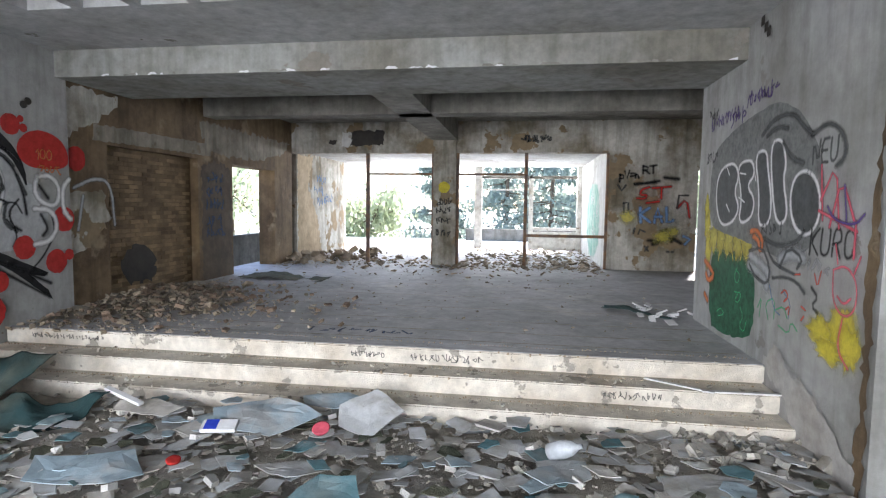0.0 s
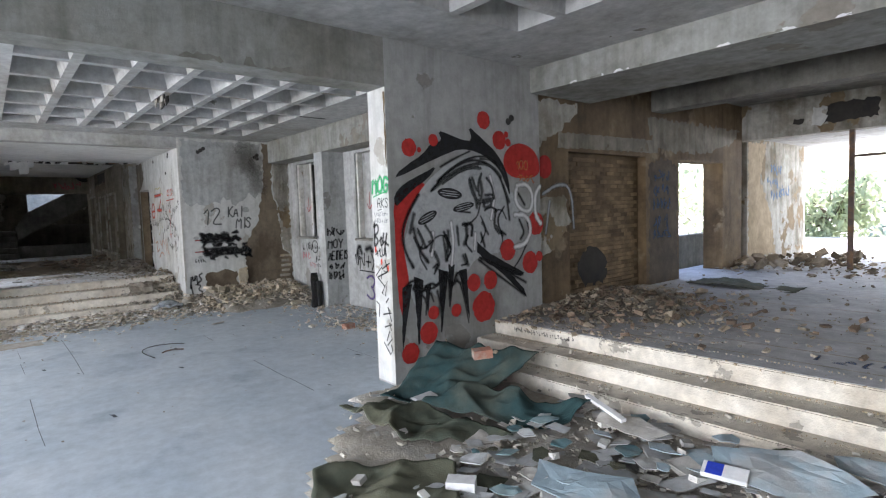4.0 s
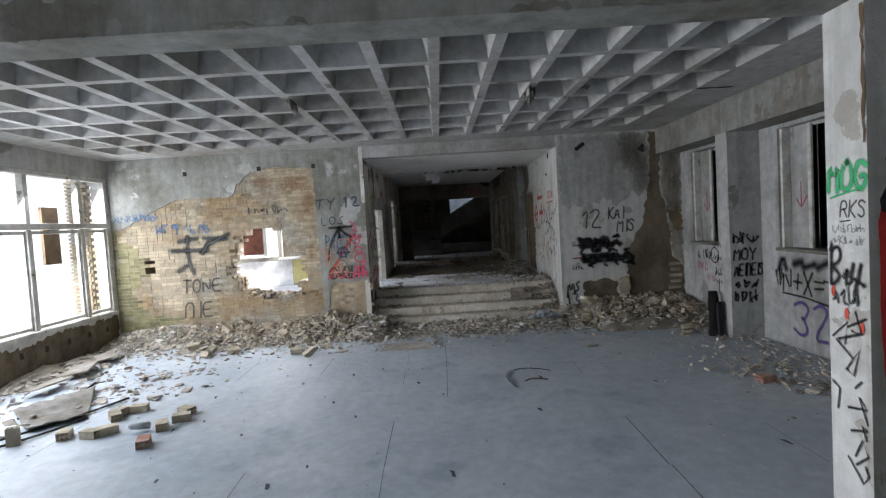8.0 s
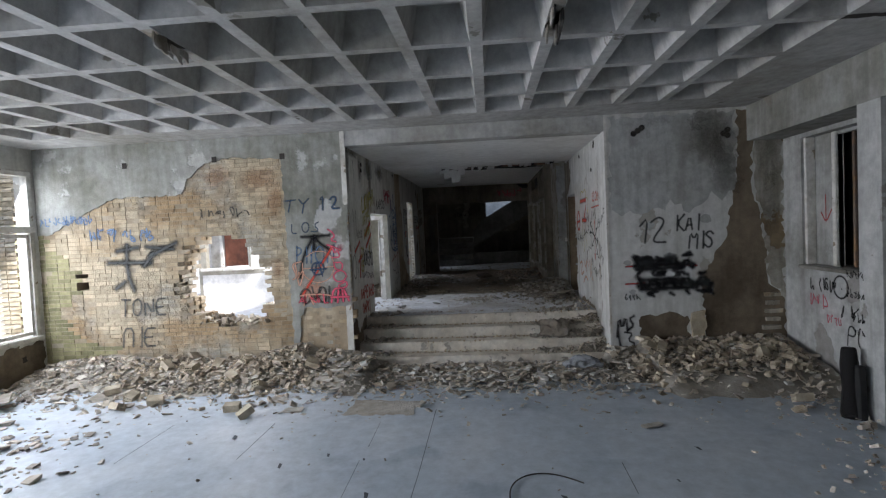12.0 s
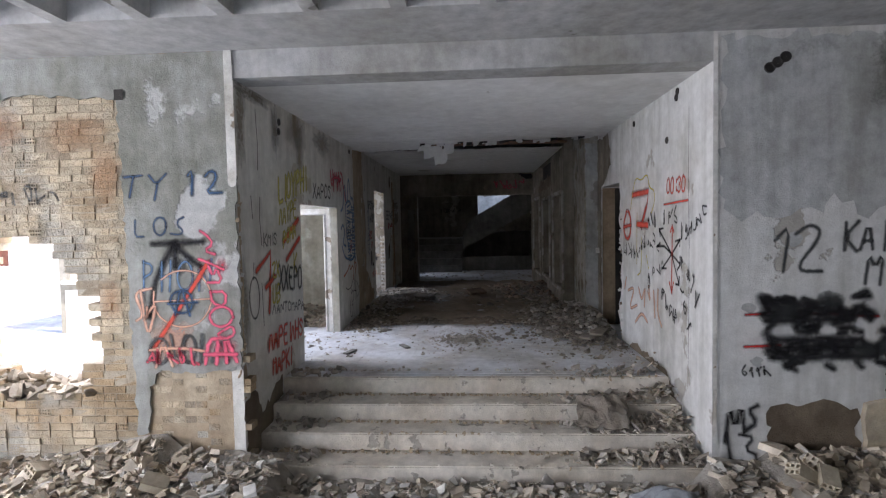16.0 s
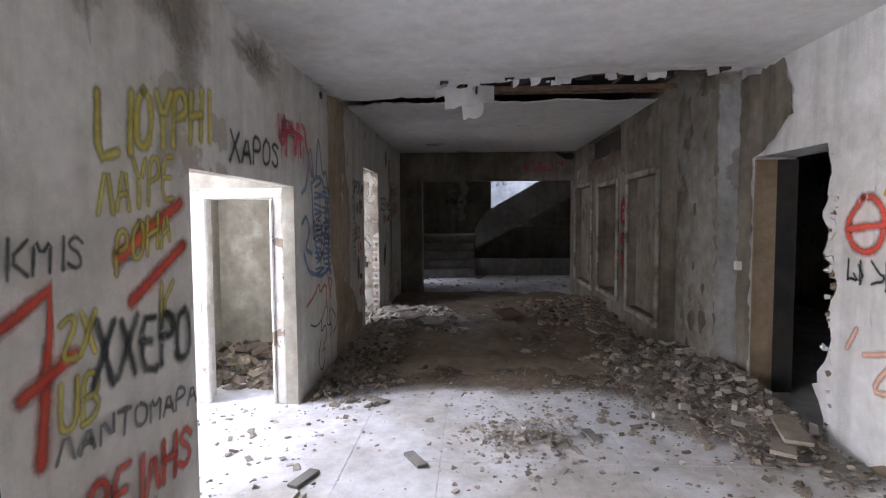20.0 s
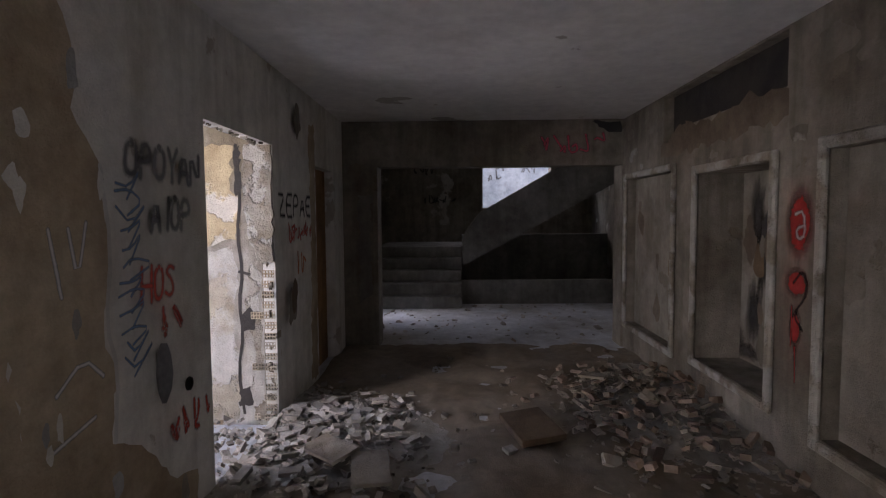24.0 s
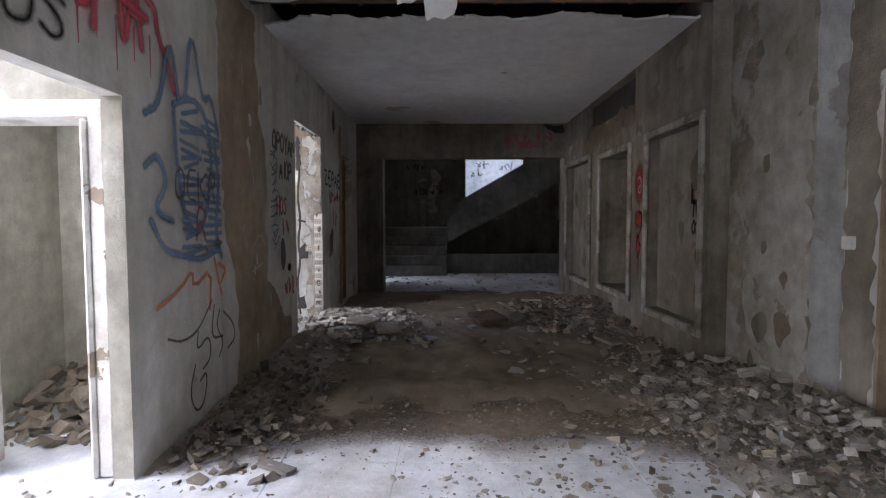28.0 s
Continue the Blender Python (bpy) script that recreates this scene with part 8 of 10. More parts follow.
mound("rubble_mound", -14.56, -11.9, -5.3, 6.25, 0.0, heap_hall, DUST, "dusty heap along the foot of the wall", 70)
h1, h2, h3 = Heap(), Heap(), Heap()


def spot_hall(a=-5.2, b=6.2):
    y = random.uniform(a, b)
    return -14.5 + abs(random.gauss(0, 0.62)), y


scatter(h1, 3900, lambda: spot_hall(), heap_hall, 0.0, (0.02, 0.09))
scatter(h2, 2600, lambda: spot_hall(), heap_hall, 0.0, (0.03, 0.105), 0.45)
scatter(h2, 900, lambda: spot_hall(-3.2, -0.6), heap_hall, 0.0, (0.04, 0.14), 0.35, 0.9)
scatter(h2, 900, lambda: spot_hall(4.0, 6.2), heap_hall, 0.0, (0.04, 0.14), 0.35, 0.9)
scatter(h2, 900, lambda: (-14.4 + abs(random.gauss(0, 0.5)), random.uniform(-0.3, 4.2)), heap_hall, 0.0, (0.03, 0.11), 0.3, 0.5)
scatter(h1, 500, lambda: (-14.3 + abs(random.gauss(0, 1.3)), random.uniform(-5.2, 6.2)), lambda x, y: 0, 0.0, (0.015, 0.05))
scatter(h1, 700, lambda: (-14.3 + abs(random.gauss(0, 0.8)), random.uniform(-5.2, 4.4)), heap_hall, 0.0, (0.05, 0.2), 0.1, 0.25)
h1.done("plaster_chips", STONES, "loose chips of pale plaster on the hall floor")
for _ in range(160):
    s = random.uniform(0.05, 0.16)
    yy = random.uniform(-2.95, -1.5)
    h2.add(random.uniform(-15.1, -14.55), yy, 0.74 + 0.22 * max(0, (-2.2 - yy)) ** 1.3 + random.uniform(0, 0.08), s, s * 0.6, s * 0.45, 0.9)
h2.done("brick_fragments", BROWNSTONES, "broken brick and plaster fragments against the wall")
# under the long window
def heap_window(x, y):
    return 0.12 * max(0.0, 1 - (y + 5.3) / 1.0) * (0.6 + 0.4 * math.sin(x * 1.9)) - 0.008


mound("dirt_under_window", -14.4, -7.2, -5.3, -4.0, 0.0, heap_window, EARTH, "dark dirt under the long window", 60)
scatter(h3, 420, lambda: (random.uniform(-14.3, -7.4), -5.25 + abs(random.gauss(0, 0.7))), heap_window, 0.0, (0.03, 0.16), 0.25, 0.35)
scatter(h3, 260, lambda: (random.gauss(-11.3, 0.7), random.gauss(-3.1, 0.55)), lambda x, y: 0, 0.0, (0.03, 0.14), 0.3, 0.3)
scatter(h3, 420, lambda: (random.gauss(-9.9, 0.6), random.gauss(5.35, 0.35)), lambda x, y: 0, 0.0, (0.015, 0.09), 0.5)
scatter(h3, 700, lambda: (random.uniform(-13.2, -9.2), 6.1 - abs(random.gauss(0, 0.55))), lambda x, y: 0.05 * max(0.0, 1 - (6.2 - y)), 0.0, (0.012, 0.08), 0.45)
scatter(h3, 120, lambda: (random.uniform(-12, -7.5), random.uniform(-4, 5)), lambda x, y: 0, 0.0, (0.01, 0.035), 0.5)
h3.done("floor_litter", RUBBLE, "scattered chips and dirt on the hall floor")

# entrance floor: dirt, chips
def in_litter(x, y):
    edge = np.interp(x, [-6.6, -6.3, -4.9, -3.5, 1.4], [3.2, 3.0, 1.75, 1.2, 0.8])
    return edge < y < 4.74


def heap_entry(x, y):
    return 0.05 if in_litter(x + noise.noise(Vector((x * 2, y * 2, 1))) * 0.3, y + noise.noise(Vector((x * 2, y * 2, 5))) * 0.3) else -0.02


def spot_entry():
    while True:
        p = random.uniform(-6.5, 1.3), random.uniform(0.9, 4.7)
        if in_litter(*p) and (p[0] > -4.9 or random.random() < 0.22):
            return p


mound("dirt_on_floor", -6.6, 1.32, 0.7, 4.76, 0.0, heap_entry, EARTH, "brown dirt over the entrance floor", 60)
h4, h5 = Heap(), Heap()
scatter(h4, 5200, spot_entry, lambda x, y: 0.05, 0.0, (0.01, 0.07), 0.5)
h5b = Heap()
scatter(h5, 480, spot_entry, lambda x, y: 0.075, 0.0, (0.06, 0.22), 0.08, 0.16)
scatter(h5b, 620, spot_entry, lambda x, y: 0.085, 0.0, (0.08, 0.3), 0.05, 0.16)
h5b.done("vinyl_shards", VINYL_GREY, "small torn scraps of grey floor covering")
scatter(h4, 160, lambda: (random.uniform(-6.5, 1.2), random.choice((4.9, 5.2)) + random.uniform(-0.08, 0.1)), lambda x, y: 0.17 if y < 5.06 else 0.335, 0.0, (0.015, 0.05))
scatter(h4, 90, lambda: (random.uniform(0.4, 1.28), random.uniform(4.2, 4.75)), lambda x, y: 0.08, 0.0, (0.05, 0.12), 0.6, 0.9)
h4.done("plaster_chips", STONES, "chips of white plaster among the litter")
h5.done("thin_shards", VINYL_PALE, "flat broken shards on the entrance floor")
# foyer: heap along the west wall
def heap_foyer(x, y):
    d = x + 6.7
    return 0.14 * max(0.0, 1 - d / (1.9 + 0.4 * math.sin(y * 2))) * max(0.0, 1 - abs(y - 7.6) / 2.3) - 0.005


mound("rubble_mound", -6.7, -3.6, 5.45, 10.0, 0.5, heap_foyer, DUST, "brown heap of dirt and plaster in the foyer", 50)
h6, h7 = Heap(), Heap()
scatter(h6, 1500, lambda: (-6.65 + abs(random.gauss(0, 1.35)), max(5.5, random.gauss(7.1, 0.9))), heap_foyer, 0.5, (0.012, 0.075))
scatter(h7, 260, lambda: (-6.65 + abs(random.gauss(0, 0.9)), random.gauss(7.2, 1.0)), heap_foyer, 0.5, (0.03, 0.12), 0.5, 0.8)
scatter(h6, 500, lambda: (random.uniform(-6.6, 1.2), random.uniform(5.5, 13.0)), lambda x, y: 0, 0.5, (0.01, 0.045), 0.5)
scatter(h7, 800, lambda: (random.uniform(-6.8, 0.9), random.gauss(13.6, 1.0)), lambda x, y: 0.02, 0.5, (0.03, 0.15), 0.3, 0.5)
scatter(h6, 900, lambda: (random.uniform(-2.5, 0.9), random.uniform(12.2, 18.5)), lambda x, y: 0.04, 0.5, (0.03, 0.16), 0.25, 0.5)
scatter(h7, 120, lambda: (random.uniform(-6.8, -4.8), random.uniform(12.4, 15.5)), lambda x, y: 0.1, 0.5, (0.08, 0.28), 0.5, 0.8)
h6.done("plaster_chips", surface("dusty_foyer_rubble", (0.36, 0.31, 0.245), (0.22, 0.18, 0.13), 3.0, (0.4, 0.62), bump=0.5, island=0.45), "plaster chips strewn over the foyer floor")
h7.done("brick_fragments", surface("brown_foyer_fragments", (0.38, 0.315, 0.235), (0.24, 0.19, 0.135), 3.0, (0.4, 0.62), bump=0.5, island=0.45), "brick and plaster fragments on the foyer floor")
# corridor
def heap_corr(x, y):
    right = 0.26 * max(0.0, 1 - (3.75 - y) / 1.3) * max(0.0, 1 - abs(x + 18.9) / 2.4)
    right2 = 0.2 * max(0.0, 1 - (3.4 - y) / 1.5) * max(0.0, 1 - abs(x + 22.3) / 2.0)
    left = 0.16 * max(0.0, 1 - (y + 0.15) / 0.9) * (0.0 if -17.9 < x < -16.2 else 1.0) * max(0.0, 1 - abs(x + 20.6) / 3.4)
    door = 0.16 * max(0.0, 1 - math.hypot(x + 21.7, (y - 0.1) * 0.8) / 1.3)
    mid = 0.05 * max(0.0, 1 - math.hypot((x + 17.3) * 1.2, y - 1.75) / 0.6)
    return max(right, right2, left, door, mid) - 0.012


mound("rubble_mound", -24.6, -15.65, -0.14, 3.7, 0.65, heap_corr, DUST, "dusty rubble along the corridor", 90)
mound("dirt_on_floor", -24.62, -17.7, -0.14, 3.45, 0.65, lambda x, y: 0.045 + 0.016 * noise.noise(Vector((x * 1.2, y * 1.2, 7.0))) + 0.06 * min(0.0, -x - 19.1), surface("dark_brown_dirt", (0.23, 0.18, 0.125), (0.30, 0.255, 0.195), 1.3, (0.42, 0.64), bump=0.35, grain=70), "brown dirt over the corridor floor", 80)
h8, h9, hb = Heap(), Heap(), Heap()
scatter(hb, 1600, lambda: (random.gauss(-18.6, 1.1), 3.7 - abs(random.gauss(0, 0.75))), heap_corr, 0.65, (0.02, 0.08))
scatter(h8, 700, lambda: (random.gauss(-18.6, 1.1), 3.7 - abs(random.gauss(0, 0.75))), heap_corr, 0.65, (0.014, 0.06))
scatter(hb, 1500, lambda: (random.gauss(-18.6, 1.0), 3.7 - abs(random.gauss(0, 0.8))), heap_corr, 0.65, (0.01, 0.05))
scatter(hb, 900, lambda: (random.gauss(-18.75, 0.3), random.uniform(-0.1, 3.5)), heap_corr, 0.66, (0.005, 0.028))
scatter(hb, 1700, lambda: (-18.8 + abs(random.gauss(0, 0.55)), random.uniform(-0.1, 3.5)), heap_corr, 0.655, (0.004, 0.018))
scatter(hb, 520, lambda: (random.gauss(-22.3, 0.8), min(3.35, 3.3 - abs(random.gauss(0, 0.8)))), heap_corr, 0.65, (0.03, 0.12), 0.4)
scatter(h8, 800, lambda: (random.gauss(-21.6, 0.6), -0.1 + abs(random.gauss(0, 0.5))), heap_corr, 0.65, (0.02, 0.12), 0.35)
scatter(h8, 900, lambda: (random.gauss(-17.3, 0.32), random.gauss(1.65, 0.3)), heap_corr, 0.65, (0.012, 0.05))
scatter(h8, 420, lambda: (random.uniform(-18.7, -15.7), random.uniform(-0.1, 3.6)), heap_corr, 0.65, (0.01, 0.045))
scatter(hb, 1300, lambda: (random.uniform(-24.5, -18.4), random.uniform(-0.1, 3.4)), heap_corr, 0.65, (0.008, 0.045))
scatter(hb, 900, lambda: (random.gauss(-18.9, 0.5), -0.1 + abs(random.gauss(0, 0.4))), heap_corr, 0.65, (0.015, 0.08), 0.5)
scatter(hb, 130, lambda: (random.uniform(-24.4, -18.6), random.uniform(-0.1, 3.3)), heap_corr, 0.65, (0.03, 0.11), 0.4)
scatter(h8, 240, lambda: (random.uniform(-17.9, -16.3), random.uniform(-1.5, 0.4)), lambda x, y: 0, 0.65, (0.015, 0.06))
scatter(hb, 420, lambda: (random.uniform(-19.28, -18.3), random.uniform(-1.4, -0.3)), lambda x, y: max(0.0, 0.3 * (-x - 18.6)), 0.65, (0.03, 0.14), 0.5, 0.8)
scatter(h8, 420, lambda: (random.uniform(-21.95, -20.85), random.uniform(-1.2, 0.0)), lambda x, y: 0.1 + 0.06 * math.sin(x * 7), 0.65, (0.02, 0.1), 0.5, 0.8)
scatter(h9, 160, lambda: (random.uniform(-18.4, -16.6), random.uniform(4.2, 5.6)), lambda x, y: 0.12, 0.65, (0.06, 0.2), 0.6, 0.9)
scatter(h8, 160, lambda: (random.uniform(-28, -25), random.uniform(0, 3.5)), lambda x, y: 0, 0.65, (0.03, 0.12), 0.4)
# rubble lying on the corridor steps
for _ in range(260):
    i = random.randrange(4)
    yy = random.choice((random.uniform(-0.1, 0.4), random.uniform(2.6, 3.7), random.uniform(2.9, 3.7)))
    s = random.uniform(0.03, 0.11)
    h8.add(-14.6 - 0.315 * i - random.uniform(0.02, 0.28), yy, 0.1625 * (i + 1) + s * 0.25, s, s * 0.7, s * 0.5)
for _ in range(520):
    xx = -14.6 - abs(random.gauss(0, 0.55))
    yy = 3.74 - abs(random.gauss(0, 0.45))
    top = 0.1625 * min(4, 1 + int((-14.57 - xx) / 0.315))
    s = random.uniform(0.015, 0.075)
    (h9 if random.random() < 0.4 else h8).add(xx, yy, top + s * 0.25 + 0.16 * max(0, 1 - (3.74 - yy) / 0.7) * random.random(), s * random.choice((1, 1, 2.5)), s * 0.6, s * 0.35, 0.8)
h8.done("plaster_chips", surface("dusty_plaster_chips", (0.44, 0.405, 0.35), (0.29, 0.255, 0.205), 4.0, (0.4, 0.65), bump=0.5, island=0.4), "plaster chips and grit over the corridor floor")
hb.done("brown_grit", surface("brown_plaster_grit", (0.27, 0.235, 0.185), (0.17, 0.14, 0.105), 4.0, (0.4, 0.65), bump=0.5, island=0.5), "brown grit and plaster crumbs in the dim corridor")
h9.done("brick_fragments", BROWNSTONES, "broken brick and tile along the corridor walls")


# loose sheets of floor covering
def sheet(x, y, z, size, aspect, turn, material, label, group, tilt=(0, 0), curl=0.1, sides=6, name="vinyl_sheet", thick=0.006, category="sheet"):
    """A torn piece of floor covering, bent and curled at the edges."""
    corners = []
    for i in range(sides):
        a = 2 * math.pi * (i + random.uniform(-0.25, 0.25)) / sides
        r = random.uniform(0.75, 1.1)
        corners.append((size / 2 * r * math.cos(a), size / 2 * aspect * r * math.sin(a)))
    rim = ragged(corners, size / 8, size * 0.012)
    ca, phase = random.uniform(0, 6.28), random.uniform(0, 10)
    m = Euler((tilt[0], tilt[1], turn)).to_matrix()

    def put(u, v, low):
        s = u * math.cos(ca) + v * math.sin(ca)
        h = curl * (s / (size / 2)) ** 2 * size * 0.5 + 0.05 * size * noise.noise(Vector((u * 3 / size, v * 3 / size, phase)))
        return Vector((x, y, z)) + m @ Vector((u, v, h - low))

    bm = bmesh.new()
    rings = []
    for low in (0.0, thick):
        rows = []
        for k in (1.0, 0.72, 0.42):
            rows.append([bm.verts.new(put(u * k, v * k, low)) for u, v in rim])
        c = bm.verts.new(put(0, 0, low))
        n = len(rim)
        for p, q in zip(rows, rows[1:]):
            for i in range(n):
                bm.faces.new((p[i], p[(i + 1) % n], q[(i + 1) % n], q[i]))
        for i in range(n):
            bm.faces.new((rows[-1][i], rows[-1][(i + 1) % n], c))
        rings.append(rows[0])
    n = len(rim)
    for i in range(n):
        bm.faces.new((rings[0][i], rings[1][i], rings[1][(i + 1) % n], rings[0][(i + 1) % n]))
    bmesh.ops.recalc_face_normals(bm, faces=bm.faces[:])
    return tagged(link_mesh(name, bm, material, smooth=False), label, category, group)


KINDS = ((VINYL_GREY, "torn dusty grey vinyl sheet lying in the litter"), (VINYL_BLUE, "torn blue-grey vinyl sheet lying in the litter"), (VINYL_TEAL, "torn dark teal vinyl sheet lying in the litter"), (VINYL_PALE, "torn pale vinyl sheet, backing side up"), (CARPET_OLIVE, "torn dirty olive carpet scrap in the litter"))
LITTER = "torn floor covering on the entrance floor"
for k in range(330):
    x, y = spot_entry()
    while math.hypot(x + 4.6, (y - 2.35) * 1.1) < 0.62 or x < -4.9 and y > 2.8:
        x, y = spot_entry()
    m, lab = random.choice((KINDS[0], KINDS[0], KINDS[1], KINDS[1], KINDS[2], KINDS[3], KINDS[4], KINDS[4]))
    s = random.uniform(0.1, 0.33) if k > 26 else random.uniform(0.36, 0.62)
    y = min(y, 4.72 - s * 0.42)
    x = max(-6.6 + s / 2, min(1.28 - s / 2, x))
    sheet(x, y, 0.06 + 0.0002 * k + random.uniform(0, 0.04), s, random.uniform(0.5, 0.9), random.uniform(0, 6.28), m, lab, LITTER, (random.uniform(-0.09, 0.09), random.uniform(-0.09, 0.09)), random.uniform(-0.03, 0.06), random.choice((4, 5, 6)))
for x, y, z, s, asp, t, m, lab, tx, ty, c in (
        (-3.0, 4.25, 0.2, 1.0, 0.6, 0.3, VINYL_BLUE, KINDS[1][1], 0.3, 0.0, 0.05), (-2.1, 4.35, 0.2, 0.75, 0.7, 0.1, VINYL_GREY, KINDS[0][1], 0.45, 0.0, 0.08), (-4.1, 4.3, 0.15, 0.7, 0.5, 0.2, VINYL_PALE, KINDS[3][1], 0.25, 0, 0.03),
        (-2.5, 4.62, 0.2, 0.9, 0.3, 0.05, VINYL_BLUE, KINDS[1][1], 0.2, 0, 0.0), (-3.75, 3.25, 0.14, 1.0, 0.45, 0.25, VINYL_BLUE, KINDS[1][1], 0.1, 0.05, 0.02), (-2.1, 3.15, 0.15, 0.7, 0.7, 0.9, VINYL_TEAL, KINDS[2][1], 0.1, -0.2, 0.1),
        (-0.9, 3.0, 0.12, 0.8, 0.6, 0.0, VINYL_TEAL, KINDS[2][1], 0.1, 0.1, 0.1), (0.3, 3.75, 0.12, 0.8, 0.5, 0.4, VINYL_GREY, KINDS[0][1], 0.1, 0, 0.05), (-0.6, 3.7, 0.16, 0.75, 0.45, 0.9, VINYL_BLUE, KINDS[1][1], 0.2, 0.2, 0.1)):
    sheet(x, y, z, s, asp, t, m, lab, LITTER, (tx, ty), c, 5)


def carpet(name, pts_x, pts_y, height, material, label, n=34, folds=1.0):
    """A heavy carpet lying in folds; height(u, v) gives its rise above the floor."""
    (x00, y00), (x10, y10), (x11, y11), (x01, y01) = zip(pts_x, pts_y)
    bm = bmesh.new()
    layers = []
    for low in (0.0, 0.012):
        g = {}
        for i in range(n + 1):
            for j in range(n + 1):
                u, v = i / n, j / n
                e = 0.035 * noise.noise(Vector((u * 5, v * 5, 2.0)))
                x = x00 * (1 - u) * (1 - v) + x10 * u * (1 - v) + x11 * u * v + x01 * (1 - u) * v + e
                y = y00 * (1 - u) * (1 - v) + y10 * u * (1 - v) + y11 * u * v + y01 * (1 - u) * v + e * 0.7
                crease = 0.09 * (0.5 - abs(noise.noise(Vector((x * 1.9 + y * 0.8, y * 1.3 - x * 0.6, 4)))) * 2.2) + 0.035 * (0.4 - abs(noise.noise(Vector((x * 5 - y * 2, y * 3.5, 8)))) * 2)
                z = height(u, v) + folds * crease + 0.02 * noise.noise(Vector((x * 8, y * 8, 4)))
                g[i, j] = bm.verts.new((x, y, max(0.02, z) - low))
        for i in range(n):
            for j in range(n):
                bm.faces.new((g[i, j], g[i + 1, j], g[i + 1, j + 1], g[i, j + 1]))
        layers.append(g)
    loop = [(i, 0) for i in range(n)] + [(n, j) for j in range(n)] + [(n - i, n) for i in range(n)] + [(0, n - j) for j in range(n)]
    for a, b in zip(loop, loop[1:] + loop[:1]):
        bm.faces.new((layers[0][a], layers[0][b], layers[1][b], layers[1][a]))
    bmesh.ops.recalc_face_normals(bm, faces=bm.faces[:])
    return tagged(link_mesh(name, bm, material, smooth=True), label, "carpet", "old carpets by the steps")


carpet("carpet", (-6.25, -5.6, -5.3, -6.5), (3.35, 3.95, 4.65, 4.3), lambda u, v: 0.08 + 0.36 * v ** 1.4, CARPET, "dark teal carpet thrown over the steps")
carpet("carpet", (-5.7, -4.6, -4.5, -5.5), (3.45, 4.0, 4.4, 3.95), lambda u, v: 0.08 + 0.16 * v + 0.06 * math.sin(u * 5 + 1), CARPET, "dark teal carpet folded before the lowest step")
carpet("carpet", (-6.35, -5.2, -4.7, -5.9), (2.95, 2.95, 3.6, 3.45), lambda u, v: 0.09 + 0.04 * math.sin(u * 4), CARPET_OLIVE, "dirty olive carpet flat on the floor")
carpet("carpet", (-5.3, -4.6, -3.95, -4.6), (2.15, 1.8, 2.4, 2.9), lambda u, v: 0.1 + 0.03 * math.sin(u * 4 + v * 3), CARPET_OLIVE, "dirty olive carpet flat on the floor")
carpet("floor_mat", (0.25, 1.0, 1.05, 0.3), (8.0, 7.35, 7.6, 8.25), lambda u, v: 0.53 + 0.02 * math.sin(u * 5), CARPET, "dark mat lying on the foyer floor", folds=0.3)
carpet("floor_mat", (-6.3, -4.6, -4.6, -6.2), (9.8, 9.7, 10.3, 10.5), lambda u, v: 0.53 + 0.03 * math.sin(u * 6), CARPET_OLIVE, "dark dirty mat lying on the foyer floor", folds=0.3)
DUSTY_SHEET = surface("dirty_plastic_sheet", (0.27, 0.26, 0.235), (0.17, 0.15, 0.12), 2.5, (0.42, 0.62), bump=0.4)
carpet("plastic_sheet", (-10.3, -9.5, -9.9, -11.2), (-4.2, -3.4, -3.0, -3.7), lambda u, v: 0.04 + 0.03 * math.sin(u * 7), DUSTY_SHEET, "pale plastic sheet on the floor by the window", folds=0.3)


# hollow bricks lying about
def hollow_brick(material, label):
    bm = bmesh.new()
    l, w, h = 0.19, 0.12, 0.085
    for s in (1, -1):
        end_with_holes(bm, lambda u, v, d, s=s: (s * (l / 2 + d), u, v), w, h)
    for q in (((-w / 2, -h / 2), (w / 2, -h / 2)), ((w / 2, -h / 2), (w / 2, h / 2)), ((w / 2, h / 2), (-w / 2, h / 2)), ((-w / 2, h / 2), (-w / 2, -h / 2))):
        bm.faces.new([bm.verts.new(p) for p in ((-l / 2, *q[0]), (l / 2, *q[0]), (l / 2, *q[1]), (-l / 2, *q[1]))])
    bmesh.ops.remove_doubles(bm, verts=bm.verts[:], dist=0.0001)
    bmesh.ops.recalc_face_normals(bm, faces=bm.faces[:])
    ob = tagged(link_mesh("hollow_brick", bm, material), label, "brick", "loose hollow bricks")
    return ob


PALE_BRICK = surface("pale_dusty_brick", (0.52, 0.46, 0.35), (0.40, 0.34, 0.25), 5.0, (0.4, 0.6), bump=0.4, island=0.15)
RED_BRICK = surface("red_dusty_brick", (0.42, 0.20, 0.14), (0.46, 0.36, 0.30), 6.0, (0.45, 0.6), bump=0.4)
loose = hollow_brick(PALE_BRICK, "pale hollow brick lying on the hall floor")
loose.matrix_basis = pose(-9.86, -1.79, 0.044, 0, 0, 60)
for x, y, z, rx, rz in ((-9.62, -1.74, 0.044, 0, 110), (-9.40, -1.85, 0.044, 0, 25), (-9.36, -2.42, 0.044, 0, 130), (-9.27, -2.55, 0.044, 0, 80), (-9.3, -2.85, 0.044, 0, 20), (-9.95, -2.64, 0.044, 0, 160), (-10.05, -2.45, 0.044, 0, 100), (-9.8, -2.6, 0.044, 0, 40)):
    copy_thing(loose, pose(x, y, z, rx, 0, rz))
copy_thing(loose, pose(-9.18, -3.31, 0.096, 0, 90, 30))
red = hollow_brick(RED_BRICK, "red brick lump lying on the hall floor")
red.matrix_basis = pose(-8.93, -1.8, 0.044, 0, 0, 20)
